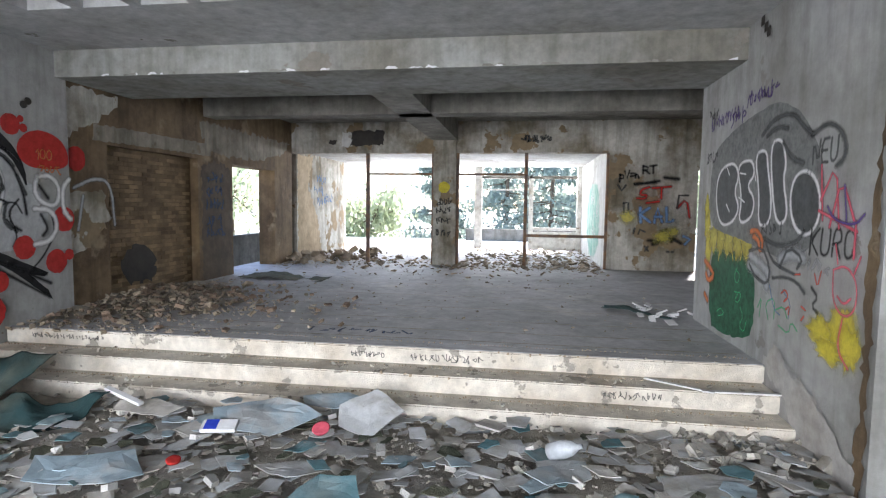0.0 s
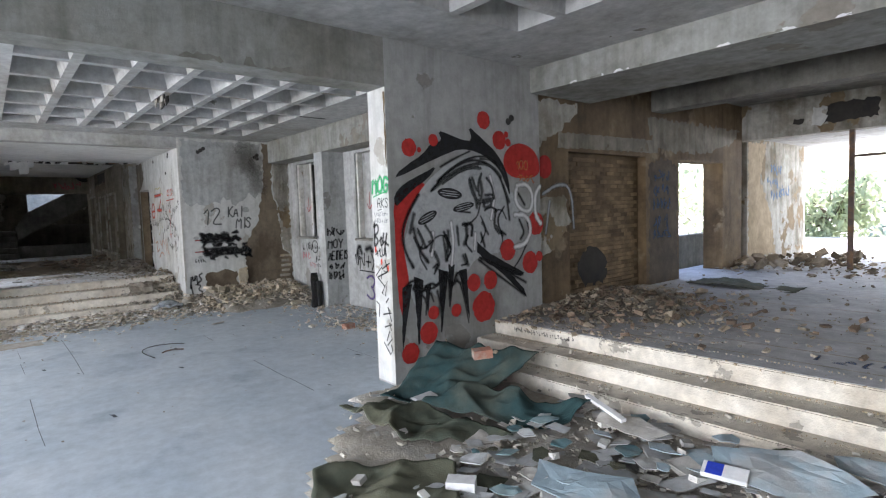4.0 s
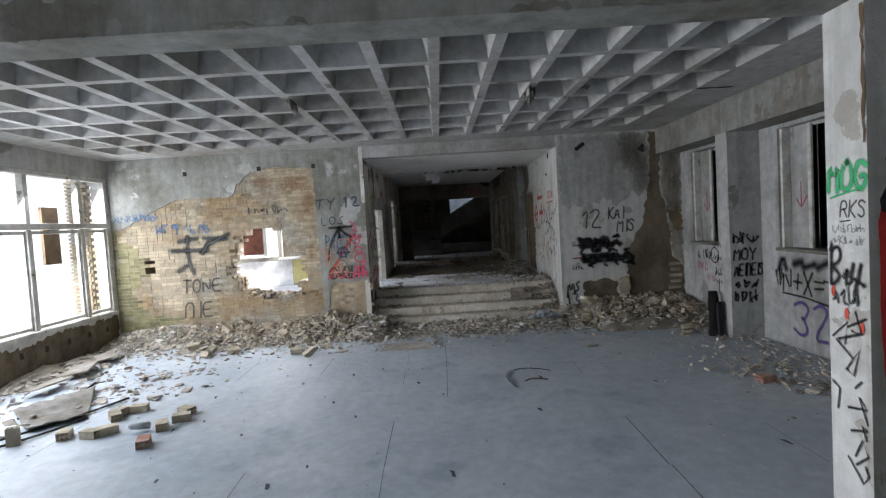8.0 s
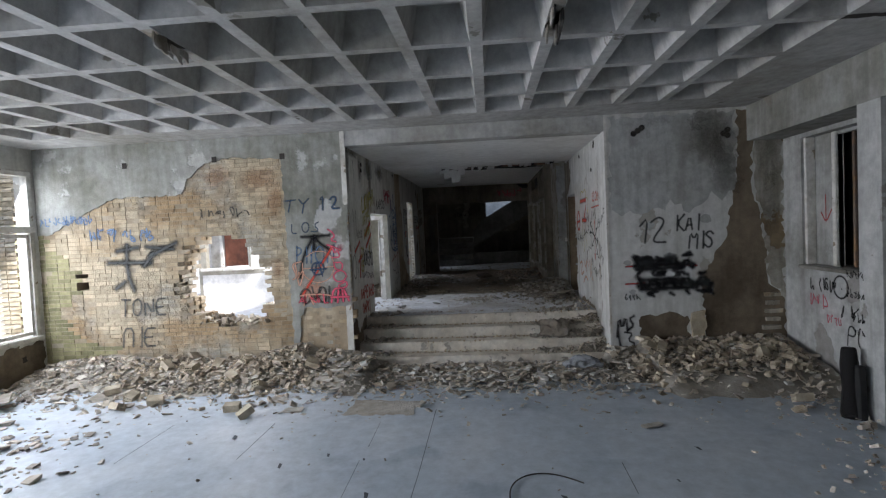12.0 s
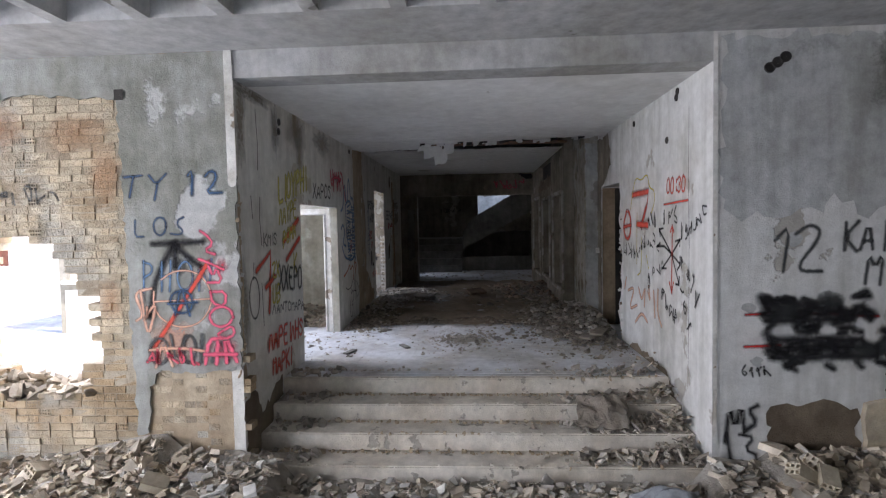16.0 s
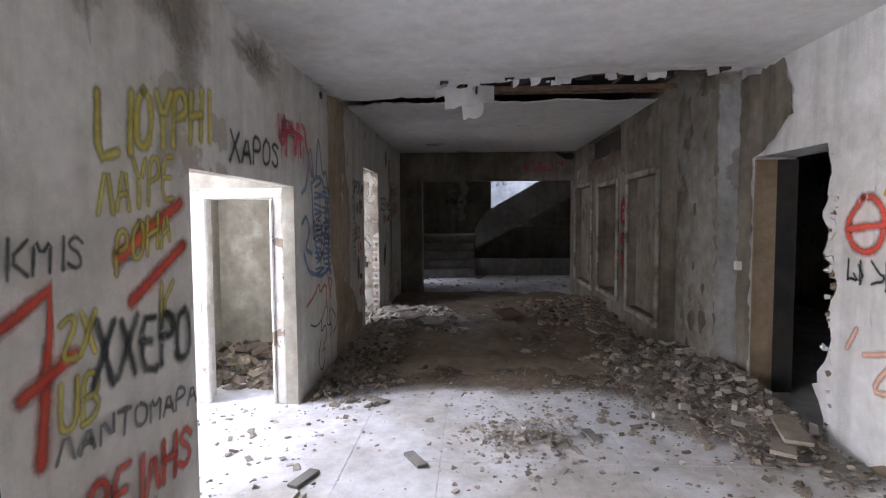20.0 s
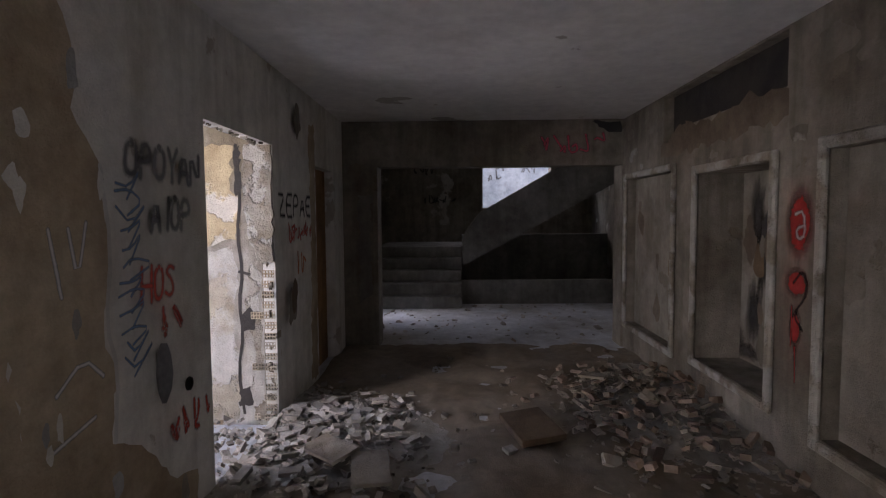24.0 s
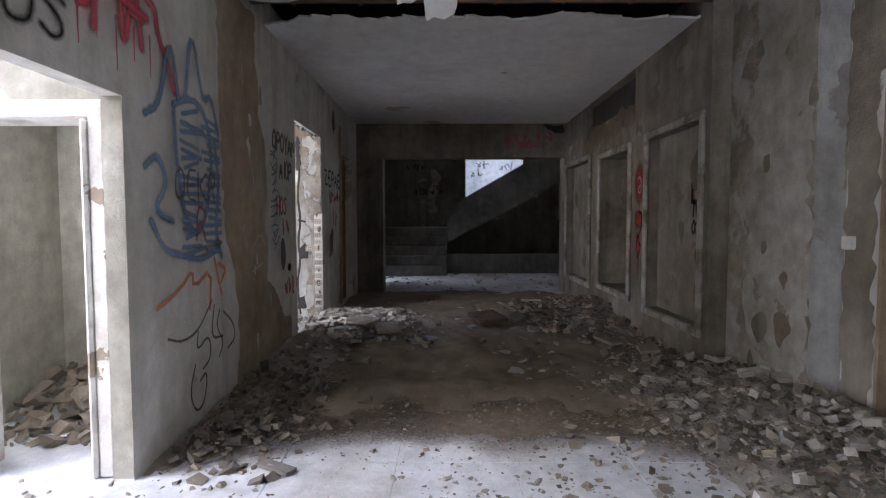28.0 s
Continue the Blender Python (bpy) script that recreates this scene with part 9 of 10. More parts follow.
copy_thing(red, pose(-9.72, 5.02, 0.044, 0, 0, 100))
copy_thing(red, pose(-5.69, 4.23, 0.46, 4, -3, 60))
random.seed(5)
for _ in range(18):
    side = random.random() < 0.55
    y = random.uniform(-3.4, -0.5) if side else random.uniform(4.1, 6.1)
    x = -14.35 + abs(random.gauss(0, 0.75)) + 0.1
    copy_thing(loose, pose(x, y, max(0.0, heap_hall(x, y)) + random.uniform(0.05, 0.09), random.uniform(-30, 30), random.uniform(-30, 30), random.uniform(0, 360)))
white_brick = hollow_brick(WHITE_PAINT, "white brick lying in the litter")
white_brick.matrix_basis = pose(-4.37, 2.74, 0.11, 0, 0, 40)

# small litter
def small_box(name, w, d, h, material, m, label, category):
    bm = boxes((-w / 2, w / 2, -d / 2, d / 2, 0, h))
    bevelled(bm, min(w, d, h) * 0.08)
    ob = tagged(link_mesh(name, bm, material), label, category)
    ob.matrix_basis = m
    return ob


pack = small_box("carton", 0.27, 0.12, 0.035, WHITE_PAINT, pose(-3.23, 4.0, 0.15, 18, 0, 12), "small white and blue carton in the litter", "carton")
bm = boxes((-0.11, -0.01, -0.055, 0.055, 0.0355, 0.037))
part("blue_panel", bm, paint("blue_print", (0.03, 0.06, 0.45)), pack)


def lathe(name, profile, material, m, label, category, n=18):
    bm = bmesh.new()
    rows = [[bm.verts.new((r * math.cos(2 * math.pi * i / n), r * math.sin(2 * math.pi * i / n), z)) for i in range(n)] for r, z in profile]
    for a, b in zip(rows, rows[1:]):
        for i in range(n):
            bm.faces.new((a[i], a[(i + 1) % n], b[(i + 1) % n], b[i]))
    bm.faces.new(rows[0][::-1]), bm.faces.new(rows[-1])
    ob = tagged(link_mesh(name, bm, material, smooth=True), label, category)
    ob.matrix_basis = m
    return ob


lathe("red_lid", ((0.01, 0.0), (0.045, 0.005), (0.05, 0.02), (0.045, 0.025), (0.02, 0.02)), RED_PAINT, pose(-3.25, 3.45, 0.13, 10, 8, 0), "red round lid in the litter", "lid")
lathe("dish", ((0.01, 0.0), (0.06, 0.004), (0.07, 0.025), (0.06, 0.028), (0.02, 0.01)), PINK_PAINT, pose(-2.41, 4.05, 0.17, 25, 0, 0), "pink dish in the litter", "dish")
lathe("crushed_bottle", ((0.02, 0.0), (0.06, 0.01), (0.065, 0.12), (0.05, 0.2), (0.02, 0.25), (0.018, 0.28)), GLASS_TINT, pose(-0.67, 4.0, 0.16, 60, 30, 40), "crushed clear plastic bottle", "bottle")
lathe("crushed_bottle", ((0.02, 0.0), (0.04, 0.01), (0.04, 0.14), (0.03, 0.2), (0.015, 0.22)), GLASS_TINT, pose(-9.41, -1.98, 0.05, 85, 0, 20), "small clear plastic bottle on the floor", "bottle")
stump = lathe("charred_post", ((0.09, 0.0), (0.1, 0.05), (0.075, 0.3), (0.085, 0.55), (0.07, 0.7), (0.06, 0.72)), paint("charred_black", (0.015, 0.014, 0.014)), pose(-12.13, 5.66, 0.0, 0, -3, 0), "charred black post standing by the pier", "post", 10)
bm = bmesh.new()
bar(bm, -0.02, 0.06, -0.04, 0.04, 0.0, 0.55, 0.01)
leg = part("side_piece", bm, paint("charred_grey", (0.03, 0.03, 0.03)), stump)
leg.location = (0.08, 0.04, 0.0)

# white metal angle on the steps
angle = tagged(new("metal_angle"), "white metal angle strip lying on the steps", "strip")
bm = boxes((-0.34, 0.34, -0.02, 0.02, 0.0, 0.012))
a = part("strip", bm, WHITE_PAINT, angle)
a.matrix_basis = pose(1.0, 5.0, 0.352, 0, 0, 2)
bm = boxes((-0.3, 0.3, -0.02, 0.02, 0.0, 0.012))
a = part("strip", bm, WHITE_PAINT, angle)
a.matrix_basis = pose(0.5, 5.12, 0.352, 0, 0, -32)
small_box("white_slat", 0.5, 0.05, 0.03, WHITE_PAINT, pose(-4.35, 4.35, 0.2, 8, 6, -20), "white painted slat in the litter", "slat")
DUSTY_BOARD = surface("dirty_grey_board", (0.36, 0.34, 0.30), (0.23, 0.20, 0.16), 3.0, (0.42, 0.62), bump=0.4)
for x, y, rz, w, d in ((-12.1, -4.5, 20, 1.1, 0.5), (-11.2, -4.4, -10, 0.9, 0.4), (-12.9, -4.6, 40, 0.8, 0.45)):
    small_box("fallen_board", w * 0.7, d * 0.7, 0.02, DUSTY_BOARD, pose(x, y, 0.1, 6, 0, rz), "pale board lying in the dirt by the window", "board")
for x, y, rz in ((-16.88, 0.94, 30), (-17.3, 2.15, 10), (-16.6, 0.3, -20), (-18.0, 0.5, 60)):
    small_box("slate_piece", 0.22, 0.07, 0.02, CONCRETE, pose(x, y, 0.66, 0, 0, rz), "thin dark strip lying on the corridor floor", "strip")
small_box("cardboard_sheet", 0.5, 0.34, 0.05, surface("brown_cardboard", (0.15, 0.105, 0.065), (0.10, 0.07, 0.045), 3.0), pose(-21.75, 1.85, 0.72, 4, 3, 15), "brown cardboard sheet on the rubble", "cardboard")
DUSTY_SLAB = surface("dusty_brown_slab", (0.33, 0.29, 0.235), (0.21, 0.175, 0.13), 3.0, (0.42, 0.62), bump=0.5)
for x, y, rz, w, d in ((-21.2, 0.45, 50, 0.36, 0.22), (-21.0, 0.75, 10, 0.4, 0.24), (-17.2, 3.45, -20, 0.6, 0.16), (-17.0, 3.3, -30, 0.5, 0.14), (-20.5, 2.9, 30, 0.22, 0.14), (-20.0, 3.1, -10, 0.24, 0.16), (-22.9, 2.6, 60, 0.25, 0.14)):
    small_box("broken_tile", w, d, 0.025, DUSTY_SLAB, pose(x, y, 0.72 + max(0, heap_corr(x, y)), random.uniform(-8, 8), random.uniform(-8, 8), rz), "broken slab lying on the corridor rubble", "slab")


def cable(name, pts, radius, material, label, category="cable"):
    cu = bpy.data.curves.new(name, "CURVE")
    cu.dimensions, cu.bevel_depth, cu.bevel_resolution = "3D", radius, 2
    sp = cu.splines.new("NURBS")
    sp.points.add(len(pts) - 1)
    for p, q in zip(sp.points, pts):
        p.co = (*q, 1)
    sp.use_endpoint_u, sp.order_u = True, 3
    cu.materials.append(material)
    tmp = bpy.data.objects.new("tmp", cu)
    me = bpy.data.meshes.new_from_object(tmp)
    bpy.data.objects.remove(tmp)
    me.name = name
    return tagged(new(name, me), label, category)


cable("cable", [(-10.07, 2.15, 0.012), (-10.5, 2.05, 0.015), (-10.86, 2.2, 0.012), (-10.9, 2.5, 0.012), (-10.7, 2.7, 0.012)], 0.006, DARK, "dark bent cable lying on the hall floor")
cable("cable", [(-10.31, 2.59, 0.012), (-10.4, 2.4, 0.03), (-10.3, 2.3, 0.012)], 0.01, STEEL, "short rusty hose on the hall floor")
for pts in ([(-9.0, -3.8, 0.02), (-9.7, -3.2, 0.02), (-10.6, -2.9, 0.02)], [(-8.9, -3.6, 0.02), (-9.4, -3.1, 0.02), (-9.9, -3.0, 0.02)], [(-10.0, -3.9, 0.02), (-10.8, -3.7, 0.02), (-11.5, -3.9, 0.02)]):
    cable("cable", pts, 0.014, DARK, "black cable lying on the floor by the window")

# larger broken pieces that lie loose on the heaps
def lump(l, w, h, broken):
    bm = bmesh.new()
    for ux in (-0.5, 0.5):
        for uy in (-0.5, 0.5):
            for uz in (-0.5, 0.5):
                k = random.uniform(0.55, 1.0) if ux > 0 and random.random() < broken else random.uniform(0.94, 1.0)
                bm.verts.new((ux * l * k, uy * w * random.uniform(0.92, 1.0), uz * h * random.uniform(0.92, 1.0)))
    bm.verts.new((l * random.uniform(0.3, 0.55), w * random.uniform(-0.3, 0.3), h * random.uniform(-0.3, 0.3)))
    bmesh.ops.convex_hull(bm, input=bm.verts[:])
    me = bpy.data.meshes.new("fragment")
    bm.to_mesh(me)
    bm.free()
    return me


def strew(name, count, meshes, material, spot, height, base, label, category, group, tilt=28):
    """Loose pieces, each a thing of its own, lying on a heap."""
    for me in meshes:
        me.materials.append(material)
    for _ in range(count):
        x, y = spot()
        ob = tagged(new(name, random.choice(meshes)), label, category, group)
        ob.matrix_basis = pose(x, y, base + max(0.0, height(x, y)) + random.uniform(0.02, 0.05), random.uniform(-tilt, tilt), random.uniform(-tilt, tilt), random.uniform(0, 360))


random.seed(21)
CLAY = surface("dusty_clay_lumps", (0.55, 0.475, 0.36), (0.36, 0.295, 0.215), 3.0, (0.42, 0.64), bump=0.5, island=0.3)
GREYLUMP = surface("grey_plaster_lumps", (0.56, 0.55, 0.52), (0.40, 0.38, 0.34), 3.0, (0.42, 0.64), bump=0.5, island=0.3)
DUSTLUMP = surface("dusty_grey_brown_lumps", (0.42, 0.39, 0.34), (0.25, 0.22, 0.18), 3.0, (0.42, 0.62), bump=0.6, island=0.4)
BROWNLUMP = surface("brown_brick_lumps", (0.27, 0.20, 0.145), (0.17, 0.12, 0.085), 3.0, (0.42, 0.62), bump=0.6, island=0.5)
halves = [lump(min(0.17, 0.035 + random.expovariate(32)), random.uniform(0.03, 0.07), random.uniform(0.02, 0.05), 0.9) for _ in range(24)]
slabs = [lump(min(0.22, 0.04 + random.expovariate(20)), random.uniform(0.04, 0.1), random.uniform(0.012, 0.03), 0.9) for _ in range(20)]
strew("broken_brick", 165, halves, CLAY, lambda: (-14.4 + abs(random.gauss(0, 0.45)), random.uniform(-3.7, -0.3)), heap_hall, 0.0, "broken yellow brick on the heap under the hole", "brick", "broken bricks under the hole")
strew("broken_brick", 125, [lump(min(0.24, 0.06 + random.expovariate(18)), random.uniform(0.05, 0.1), random.uniform(0.035, 0.07), 0.85) for _ in range(20)], CLAY, lambda: (-14.35 + abs(random.gauss(0, 0.55)), random.uniform(4.0, 6.1)), heap_hall, 0.0, "broken yellow brick on the heap by the cut-open wall", "brick", "broken bricks by the cut-open wall")
strew("plaster_slab", 90, slabs, GREYLUMP, lambda: (-14.2 + abs(random.gauss(0, 0.45)), random.uniform(-0.4, 4.0)), heap_hall, 0.0, "broken grey plaster slab before the corridor steps", "slab", "plaster slabs before the steps", 14)
strew("plaster_slab", 150, [lump(0.035 + random.expovariate(22), random.uniform(0.03, 0.09), random.uniform(0.015, 0.035), 0.9) for _ in range(16)], DUSTLUMP, lambda: (random.gauss(-21.6, 0.65), -0.05 + abs(random.gauss(0, 0.6))), heap_corr, 0.65, "broken plaster slab by the bright doorway", "slab", "plaster slabs by the doorway", 14)
strew("rubble_piece", 95, [lump(0.04 + random.expovariate(24), random.uniform(0.035, 0.08), random.uniform(0.02, 0.05), 0.9) for _ in range(14)], BROWNLUMP, lambda: (random.gauss(-22.2, 0.8), 3.4 - abs(random.gauss(0, 0.75))), heap_corr, 0.65, "brown brick piece in the corridor rubble", "brick", "brick pieces along the corridor")
strew("plaster_lump", 90, [lump(0.04 + random.expovariate(22), random.uniform(0.035, 0.09), random.uniform(0.02, 0.05), 0.9) for _ in range(12)], DUSTLUMP, lambda: (random.gauss(-18.7, 0.7), 3.65 - abs(random.gauss(0, 0.5))), heap_corr, 0.65, "lump of fallen plaster by the pilaster", "plaster lump", "plaster lumps by the pilaster")
strew("plaster_lump", 100, [lump(min(0.16, 0.04 + random.expovariate(25)), random.uniform(0.035, 0.08), random.uniform(0.02, 0.05), 0.9) for _ in range(12)], BROWNLUMP, lambda: (-6.55 + abs(random.gauss(0, 1.3)), random.uniform(5.6, 8.4)), heap_foyer, 0.5, "lump of fallen plaster on the foyer floor", "plaster lump", "plaster lumps in the foyer")
strew("plaster_lump", 70, [lump(random.uniform(0.05, 0.13), random.uniform(0.04, 0.09), random.uniform(0.03, 0.05), 0.9) for _ in range(6)], GREYLUMP, spot_entry, lambda x, y: 0.07, 0.0, "lump of white plaster among the litter", "plaster lump", "plaster lumps in the litter")
strew("rubble_piece", 90, [lump(0.03 + random.expovariate(26), random.uniform(0.03, 0.08), random.uniform(0.015, 0.04), 0.9) for _ in range(10)], DUSTLUMP, lambda: (random.uniform(-13.6, -9.2), -4.9 + abs(random.gauss(0, 0.9))), heap_window, 0.0, "dusty piece of rubble under the long window", "rubble", "rubble under the long window")
strew("paper_scrap", 16, [lump(random.uniform(0.08, 0.2), random.uniform(0.06, 0.14), random.uniform(0.01, 0.04), 0.9) for _ in range(6)], WHITE_PAINT, lambda: (random.gauss(0.95, 0.2), random.gauss(7.75, 0.25)), lambda x, y: 0.0, 0.49, "white crumpled scrap by the graffiti wall", "paper", "white scraps")
carpet("rag", (-14.95, -14.9, -15.2, -15.25), (2.75, 3.2, 3.25, 2.8), lambda u, v: 0.36 + 0.2 * v + 0.05 * noise.noise(Vector((u * 4.5 + v * 1.5, v * 2.2, 1))) + 0.035 * abs(noise.noise(Vector((u * 11 + v * 4, v * 5, 3)))), surface("brown_grey_cloth", (0.24, 0.205, 0.165), (0.31, 0.28, 0.235), 5.0, rough=0.95, bump=0.6), "brown rag crumpled over the corridor steps", 30)
carpet("rag", (-14.2, -13.85, -13.8, -14.15), (3.0, 3.05, 3.5, 3.5), lambda u, v: 0.13 + 0.07 * math.sin(u * 3.1) * math.sin(v * 3.1) + 0.03 * math.sin(u * 21 + v * 7), surface("grey_cloth", (0.36, 0.38, 0.40), (0.26, 0.27, 0.28), 5.0, rough=0.95, bump=0.5), "grey rag lying at the foot of the steps", 26)

# floor joints
ffl = Face(by_name("floor_hall"), "-z", 0.0)
ffl.sign = 1
JOINT = paint("dark_floor_joint", (0.10, 0.11, 0.12), 0.9)
for y in (-2.9, -1.7, -0.5, 0.72, 1.31, 3.1, 4.3):
    for x in np.arange(-12.2, -7.4, random.uniform(0.8, 1.4)):
        if random.random() < 0.55:
            strokes(ffl, "floor_joint", JOINT, [[(float(x), y), (float(x) + random.uniform(0.4, 1.1), y + random.uniform(-0.02, 0.02))]], random.uniform(0.004, 0.009), 0)
strokes(ffl, "floor_joint", JOINT, [[(-12.6, 1.31), (-11.0, 1.315), (-9.9, 1.30)]], 0.007, 0)
patch(ffl, "floor_patch", EARTH, [(-12.45, 0.2), (-12.4, 1.05), (-12.9, 1.1), (-13.0, 0.25)], rough=0.03)
for _ in range(26):
    x, y, s = random.uniform(-12, -7.2), random.uniform(-3.5, 5), random.uniform(0.02, 0.06)
    patch(ffl, "floor_stain", JOINT, [(x, y), (x + s * 2, y + s * 0.4), (x + s * 2.3, y + s), (x + s * 0.4, y + s * 0.8)], rough=0.01)
ffc = Face(by_name("floor_corridor"), "-z", 0.65)
ffc.sign = 1
slab_floor = by_name("floor_corridor")
tile_mesh = []
for _ in range(4):
    bm = bmesh.new()
    v = box(bm, -0.2985, 0.2985, -0.2985, 0.2985, -0.012, 0.005)
    for p in v:
        p.co.z += random.uniform(-0.0012, 0.0012)
    bevelled(bm, 0.0015)
    me = bpy.data.meshes.new("tile")
    bm.to_mesh(me)
    bm.free()
    me.materials.append(FLOOR_CORR)
    tile_mesh.append(me)
for i in range(5):
    for j in range(6):
        tile = new("tile", random.choice(tile_mesh))
        tile.parent = slab_floor
        tile.location = (-15.98 - 0.6 * i, 0.2 + 0.6 * j, 0.651)
# brown film: dirt, and the edge of the floor's shade painted in
DIRT_SHADE = paint("brown_dirt_and_shade", (0.24, 0.19, 0.135), 0.9, 0.3)
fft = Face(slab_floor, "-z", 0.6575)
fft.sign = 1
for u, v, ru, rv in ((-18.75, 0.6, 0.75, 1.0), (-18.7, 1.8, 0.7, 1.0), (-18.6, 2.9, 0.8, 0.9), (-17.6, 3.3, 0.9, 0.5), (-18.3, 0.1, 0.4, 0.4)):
    soft_stain(fft, DIRT_SHADE, u, v, ru, rv, "dirt_film", 0.15)
patch(ffc, "green_stain", paint("teal_stain", (0.28, 0.37, 0.37), 0.9, 0.35), [(-18.2, 1.3), (-18.0, 1.5), (-18.35, 1.65), (-18.6, 1.5), (-18.5, 1.3)], rounds=1, rough=0.03)
fff = Face(by_name("floor_foyer"), "-z", 0.5)
fff.sign = 1
scrawl(fff, -3.3, 5.9, 1.2, 0.2, 0.03, BLUE_PAINT)
for y in (5.75, 6.2, 6.8, 7.6, 8.6, 9.8):
    strokes(fff, "floor_joint", STONES, [[(-6.0, y), (-2.0, y + 0.02), (1.2, y)]], 0.02, 0)

# ---- outside ----
def foliage(name, a, b):
    """Thin leaves that let light through."""
    m = surface(name, a, b, 1.5, (0.4, 0.6), rough=0.7, island=0.4, bump=0)
    nt = m.node_tree
    bs = nt.nodes["Principled BSDF"]
    glow = nt.nodes.new("ShaderNodeBsdfTranslucent")
    glow.inputs["Color"].default_value = (*[min(1, v * 1.5) for v in b], 1)
    mx = nt.nodes.new("ShaderNodeMixShader")
    mx.inputs[0].default_value = 0.5
    nt.links.new(bs.outputs[0], mx.inputs[1])
    nt.links.new(glow.outputs[0], mx.inputs[2])
    nt.links.new(mx.outputs[0], nt.nodes["Material Output"].inputs["Surface"])
    return m


# foliage colours lightened, so the bright outdoor haze sits in the colour
LEAF = foliage("haze_paled_green_leaves", (0.22, 0.27, 0.15), (0.34, 0.38, 0.26))
NEEDLE = foliage("haze_paled_needles", (0.14, 0.19, 0.165), (0.24, 0.29, 0.26))
BARK = surface("grey_brown_bark", (0.20, 0.16, 0.12), (0.12, 0.10, 0.08), 4.0, bump=0.8)


def tree(x, y, base, height, spread, material, leaves, label, conical=False, seed=1):
    rnd = random.Random(seed)
    ob = tagged(new("tree"), label, "tree", "trees outside")
    ob.location = (x, y, base)
    bm = bmesh.new()

    def limb(a, b, r0, r1, n=7):
        ax = (b - a).normalized()
        side = ax.orthogonal().normalized()
        up = ax.cross(side)
        rows = []
        for p, r in ((a, r0), ((a + b) / 2 + Vector((rnd.uniform(-1, 1), rnd.uniform(-1, 1), 0)) * r0, (r0 + r1) / 2), (b, r1)):
            rows.append([bm.verts.new(p + (side * math.cos(2 * math.pi * i / n) + up * math.sin(2 * math.pi * i / n)) * r) for i in range(n)])
        for p, q in zip(rows, rows[1:]):
            for i in range(n):
                bm.faces.new((p[i], p[(i + 1) % n], q[(i + 1) % n], q[i]))

    limb(Vector((0, 0, 0)), Vector((0, 0, height * (0.9 if conical else 0.5))), 0.16, 0.05)
    tips = []
    for i in range(40 if conical else 22):
        t = rnd.uniform(0.05, 0.95) if conical else rnd.uniform(0.3, 0.5)
        a = Vector((0, 0, height * t * (0.9 if conical else 1)))
        ang = rnd.uniform(0, 6.28)
        reach = spread * ((1.05 - t) if conical else rnd.uniform(0.5, 1.0))
        b = a + Vector((math.cos(ang) * reach, math.sin(ang) * reach, (-0.1 * reach) if conical else height * rnd.uniform(-0.25, 0.45)))
        limb(a, b, 0.05, 0.015, 5)
        tips.append((a, b))
    part("trunk", bm, BARK, ob)
    vs, fs = [], []
    for i in range(leaves):
        a, b = rnd.choice(tips)
        p = a.lerp(b, rnd.uniform(0.35, 1.1)) + Vector((rnd.gauss(0, 1), rnd.gauss(0, 1), rnd.gauss(0, 0.7))) * spread * (0.10 if conical else 0.22)
        if not conical and p.z < 0.1:
            p.z = abs(p.z) + 0.2
        m = Euler((rnd.uniform(0, 6.28), rnd.uniform(0, 6.28), rnd.uniform(0, 6.28))).to_matrix()
        s = rnd.uniform(0.12, 0.26)
        k = len(vs)
        for q in ((-1, 0, 0), (0, -0.45, 0.1), (1, 0, 0), (0, 0.45, 0.1)):
            vs.append((p + m @ (Vector(q) * s))[:])
        fs.append((k, k + 1, k + 2, k + 3))
    me = bpy.data.meshes.new("crown")
    me.from_pydata(vs, [], fs)
    me.materials.append(material)
    crown = new("crown", me)
    crown.parent = ob
    return ob


GROVE = ((-8.7, 27.0, 3.4, 1.9, False), (-6.4, 34.0, 6.5, 2.4, True), (-2.0, 34.0, 9.0, 3.4, True), (0.6, 32.0, 10.0, 3.8, True), (3.4, 34.0, 10.0, 3.6, True), (-0.6, 38.0, 11.0, 4.0, True), (5.5, 31.0, 9.0, 3.4, True), (-14.5, 24.0, 7.0, 3.2, False), (-17.5, 20.0, 6.0, 3.0, False), (-20.0, 24.0, 7.0, 3.4, False), (6.2, 26.0, 6.0, 3.0, False))
for i, (x, y, h, s, con) in enumerate(GROVE):
    tree(x, y, -0.32, h, s, NEEDLE if con else LEAF, 2600 if con else 1500, "pale blue-green conifer beyond the terrace" if con else "pale green leafy tree beyond the terrace", con, i + 3)
structure("terrace", boxes((-20.0, 12.0, 20.2, 25.5, -0.31, 0.42)), surface("bright_terrace", (0.62, 0.60, 0.55), (0.5, 0.48, 0.42), 0.6), "pale sunlit terrace", "terrace")
structure("low_outer_wall", boxes((-8.6, -8.3, 9.0, 16.0, -0.32, 1.1)), CONCRETE, "low rough wall outside the foyer", "wall")
structure("low_terrace_wall", boxes((-3.5, 6.0, 24.6, 24.9, 0.42, 0.95)), CONCRETE, "low wall along the terrace", "wall")
# veranda front
veranda = tagged(new("window_3"), "pale steel frames along the open veranda front", "window", kind="structure")
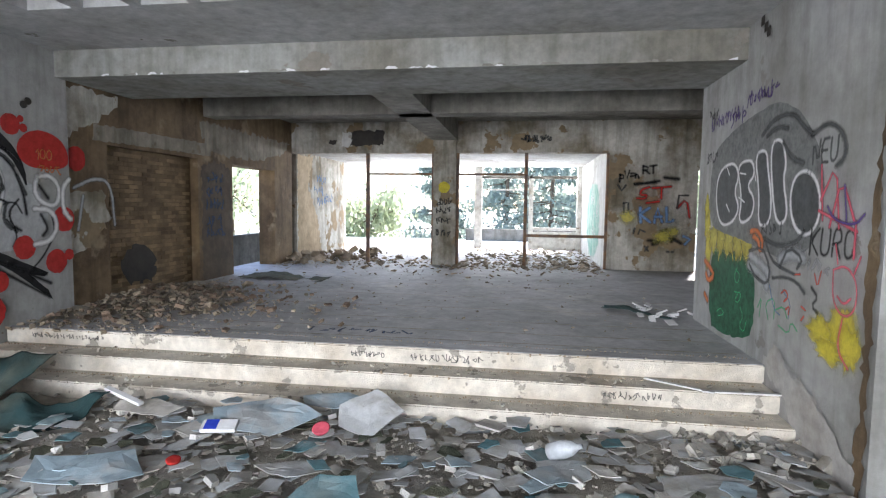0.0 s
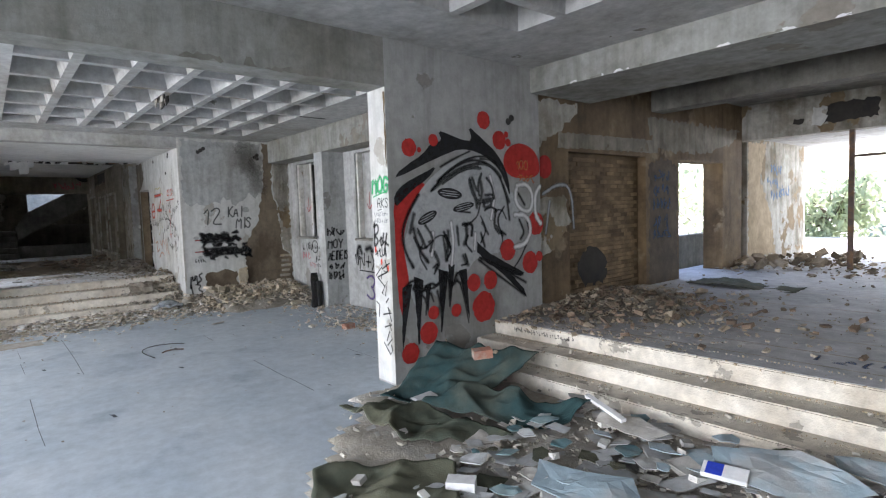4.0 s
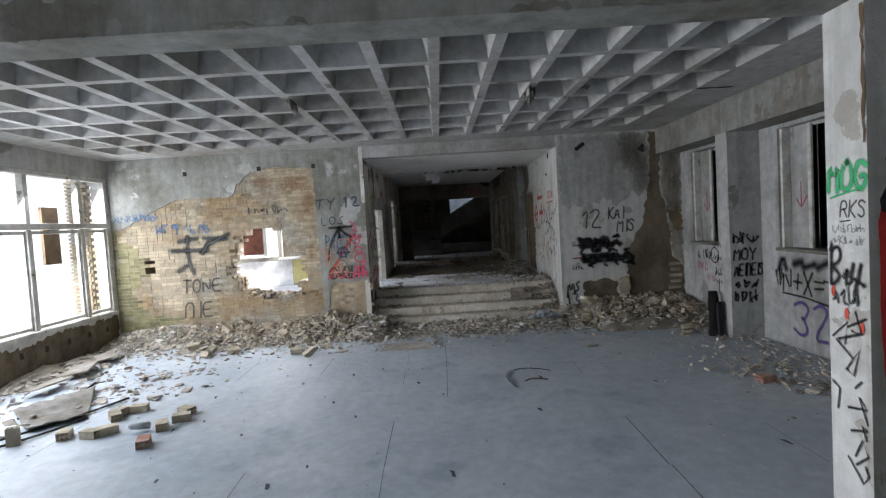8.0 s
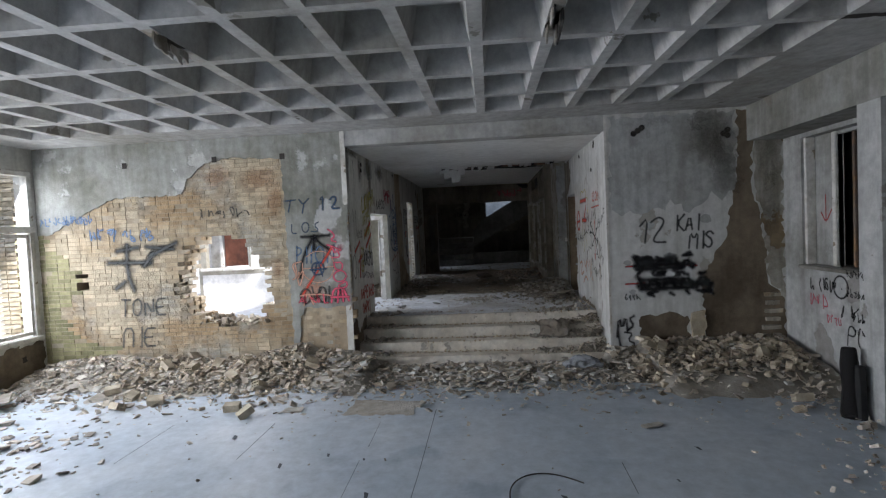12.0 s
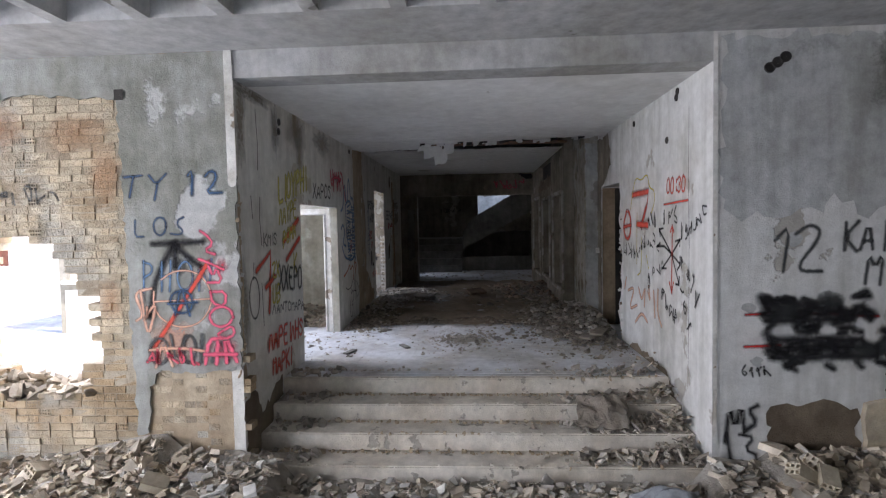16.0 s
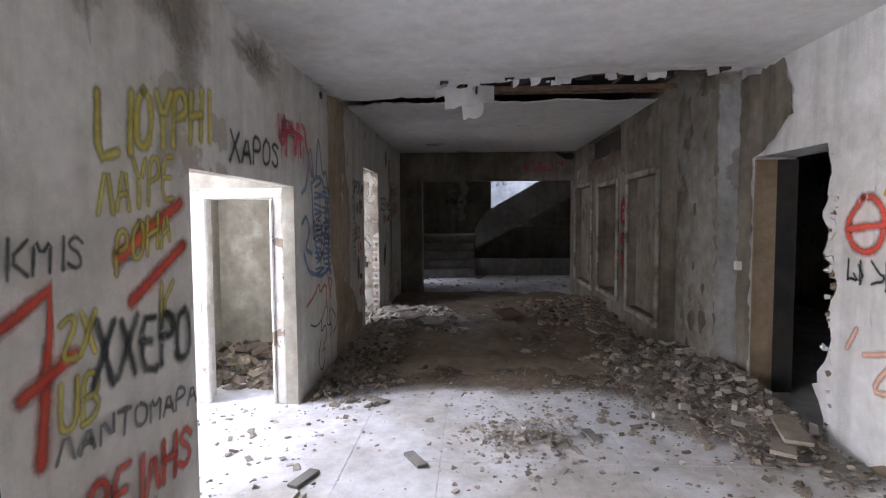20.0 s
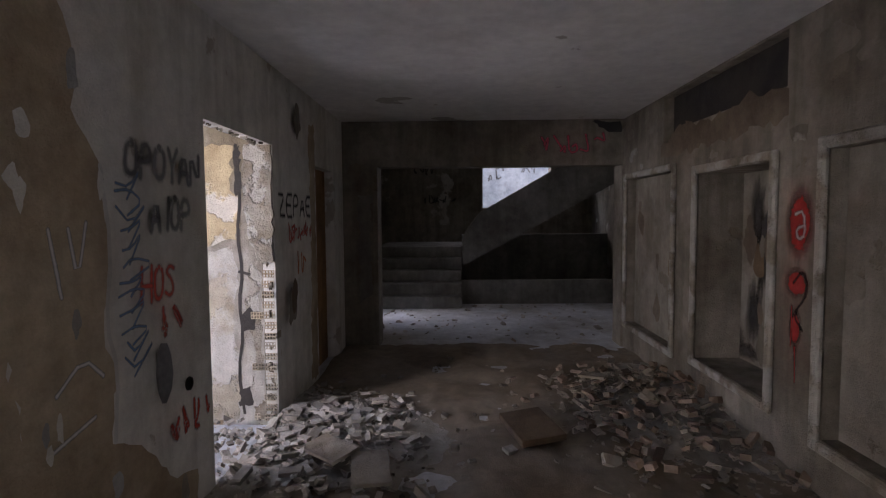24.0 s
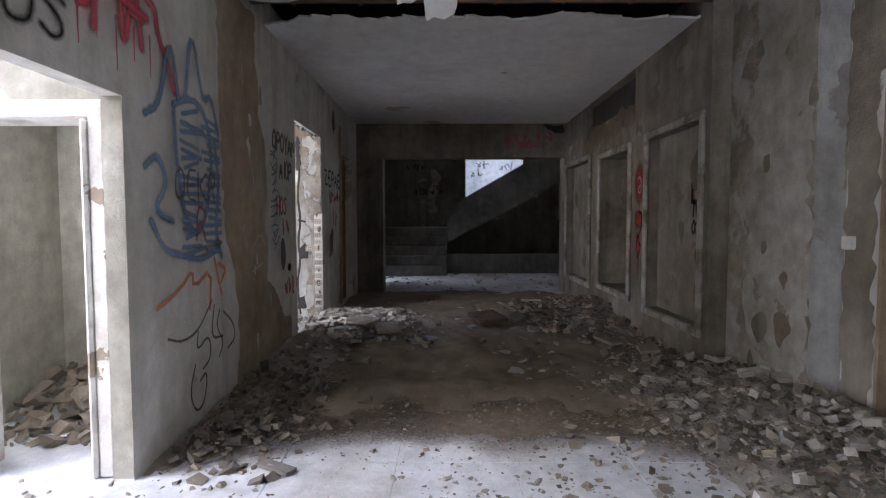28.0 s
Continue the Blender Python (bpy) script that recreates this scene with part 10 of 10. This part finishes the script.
for d in ((-7.0, -6.75, 17.2, 17.5, 0.5, 3.3), (-2.6, -2.35, 18.9, 19.15, 0.5, 3.3), (-0.75, -0.6, 18.95, 19.1, 0.5, 3.0), (0.85, 1.0, 18.9, 19.15, 0.5, 3.3), (-2.35, 0.85, 18.95, 19.1, 2.9, 3.0), (-0.6, 0.85, 18.97, 19.07, 1.15, 1.25), (-2.35, -0.75, 18.98, 19.05, 2.5, 2.55), (-0.6, 0.85, 18.97, 19.07, 0.5, 1.1)):
    bm = bmesh.new()
    bar(bm, *d, 0.01)
    part("frame_bar", bm, WOOD_WHITE if d[1] - d[0] < 2 else CONCRETE, veranda)
fvw = Face(by_name("wall_veranda_west"), "+x", -6.7)
patch(fvw, "bare_render", surface("tan_render", (0.46, 0.36, 0.24), (0.36, 0.28, 0.18), 2, (0.4, 0.6)), [(13.55, 0.6), (13.55, 3.2), (14.6, 3.25), (14.2, 2.4), (14.9, 1.6), (15.2, 0.6)], rough=0.06)
for u, v in ((14.6, 2.2), (14.9, 1.9), (15.4, 2.0), (14.8, 2.5)):
    scrawl(fvw, u, v, 0.8, 0.25, 0.04, SKYBLUE_PAINT)
fve = Face(by_name("wall_veranda_east"), "-x", 1.0)
patch(fve, "green_paint", surface("green_wash", (0.22, 0.42, 0.34), (0.40, 0.52, 0.46), 2, (0.4, 0.6)), [(17.0, 0.6), (17.2, 2.4), (15.4, 2.7), (14.4, 2.2), (14.6, 0.6)], rough=0.06, rounds=1)
for u, v in ((16.4, 2.0), (15.6, 1.6), (16.0, 1.2)):
    scrawl(fve, u, v, 0.9, 0.4, 0.05, WHITE_PAINT)


# neighbouring building seen through the window and the hole
house = tagged(new("house"), "pale rendered house wing with a brown shutter", "house")
bm = wall_mesh("x", -22.6, 0.3, -14.0, -4.6, -0.32, 6.0, ((-6.2, -5.0, 1.28, 2.5), (-10.4, -9.2, 1.4, 2.8)))
part("wall", bm, SKY_WHITE, house)
SHUTTER_RED = surface("red_brown_shutter", (0.20, 0.08, 0.05), (0.14, 0.06, 0.04), 3.0)
for y0, z0, z1 in ((-6.2, 1.28, 2.5), (-10.4, 1.4, 2.8)):
    bm = bmesh.new()
    for d in ((y0, y0 + 0.08, z0, z1), (y0 + 1.12, y0 + 1.2, z0, z1), (y0 + 0.08, y0 + 1.12, z1 - 0.08, z1)):
        bar(bm, -22.45, -22.36, *d)
    house_window = part("window", bm, WOOD_WHITE, house, "white window frame")
    bm = bmesh.new()
    bar(bm, -22.5, -22.42, y0 + 0.36, y0 + 1.12, z0, z1 - 0.08)
    part("shutter", bm, SHUTTER_RED, house_window, "red-brown shutter")
    bm = boxes((-22.3, -22.1, y0 - 0.1, y0 + 1.3, z0 - 0.08, z0))
    part("sill", bm, SKY_WHITE, house_window)
bm = boxes((-22.9, -22.2, -14.2, -4.4, 6.0, 6.2))
part("roof", bm, CONCRETE, house)
annex = tagged(new("house"), "pale wing opposite the long window with one dark opening", "house")
bm = wall_mesh("y", -14.0, 0.3, -22.3, -2.0, -0.32, 5.0, ((-17.2, -16.2, 1.2, 3.0), (-14.3, -13.4, 1.2, 3.0)))
part("wall", bm, SKY_WHITE, annex)
for x in (-17.2, -14.3):
    bm = bmesh.new()
    bar(bm, x, x + 0.95, -14.15, -14.05, 1.2, 3.0)
    part("shutter", bm, WOOD_BROWN, annex)
bm = boxes((-22.4, -1.9, -14.3, -13.6, 5.0, 5.2))
part("roof", bm, CONCRETE, annex)
pier = tagged(new("brick_pier"), "outdoor yellow brick pier beside the window", "pier")
for row in range(44):
    for k in range(2):
        ob = new("brick", STRETCHERS[(row + k) % 5])
        ob.parent = pier
        ob.location = (-14.95 + (0.0 if row % 2 else 0.06), -6.1 - 0.2 * k - (0.05 if row % 2 else 0), row * 0.078)
bm = boxes((-15.1, -14.98, -6.4, -6.0, -0.3, 3.5))
part("mortar_core", bm, MORTAR, pier)
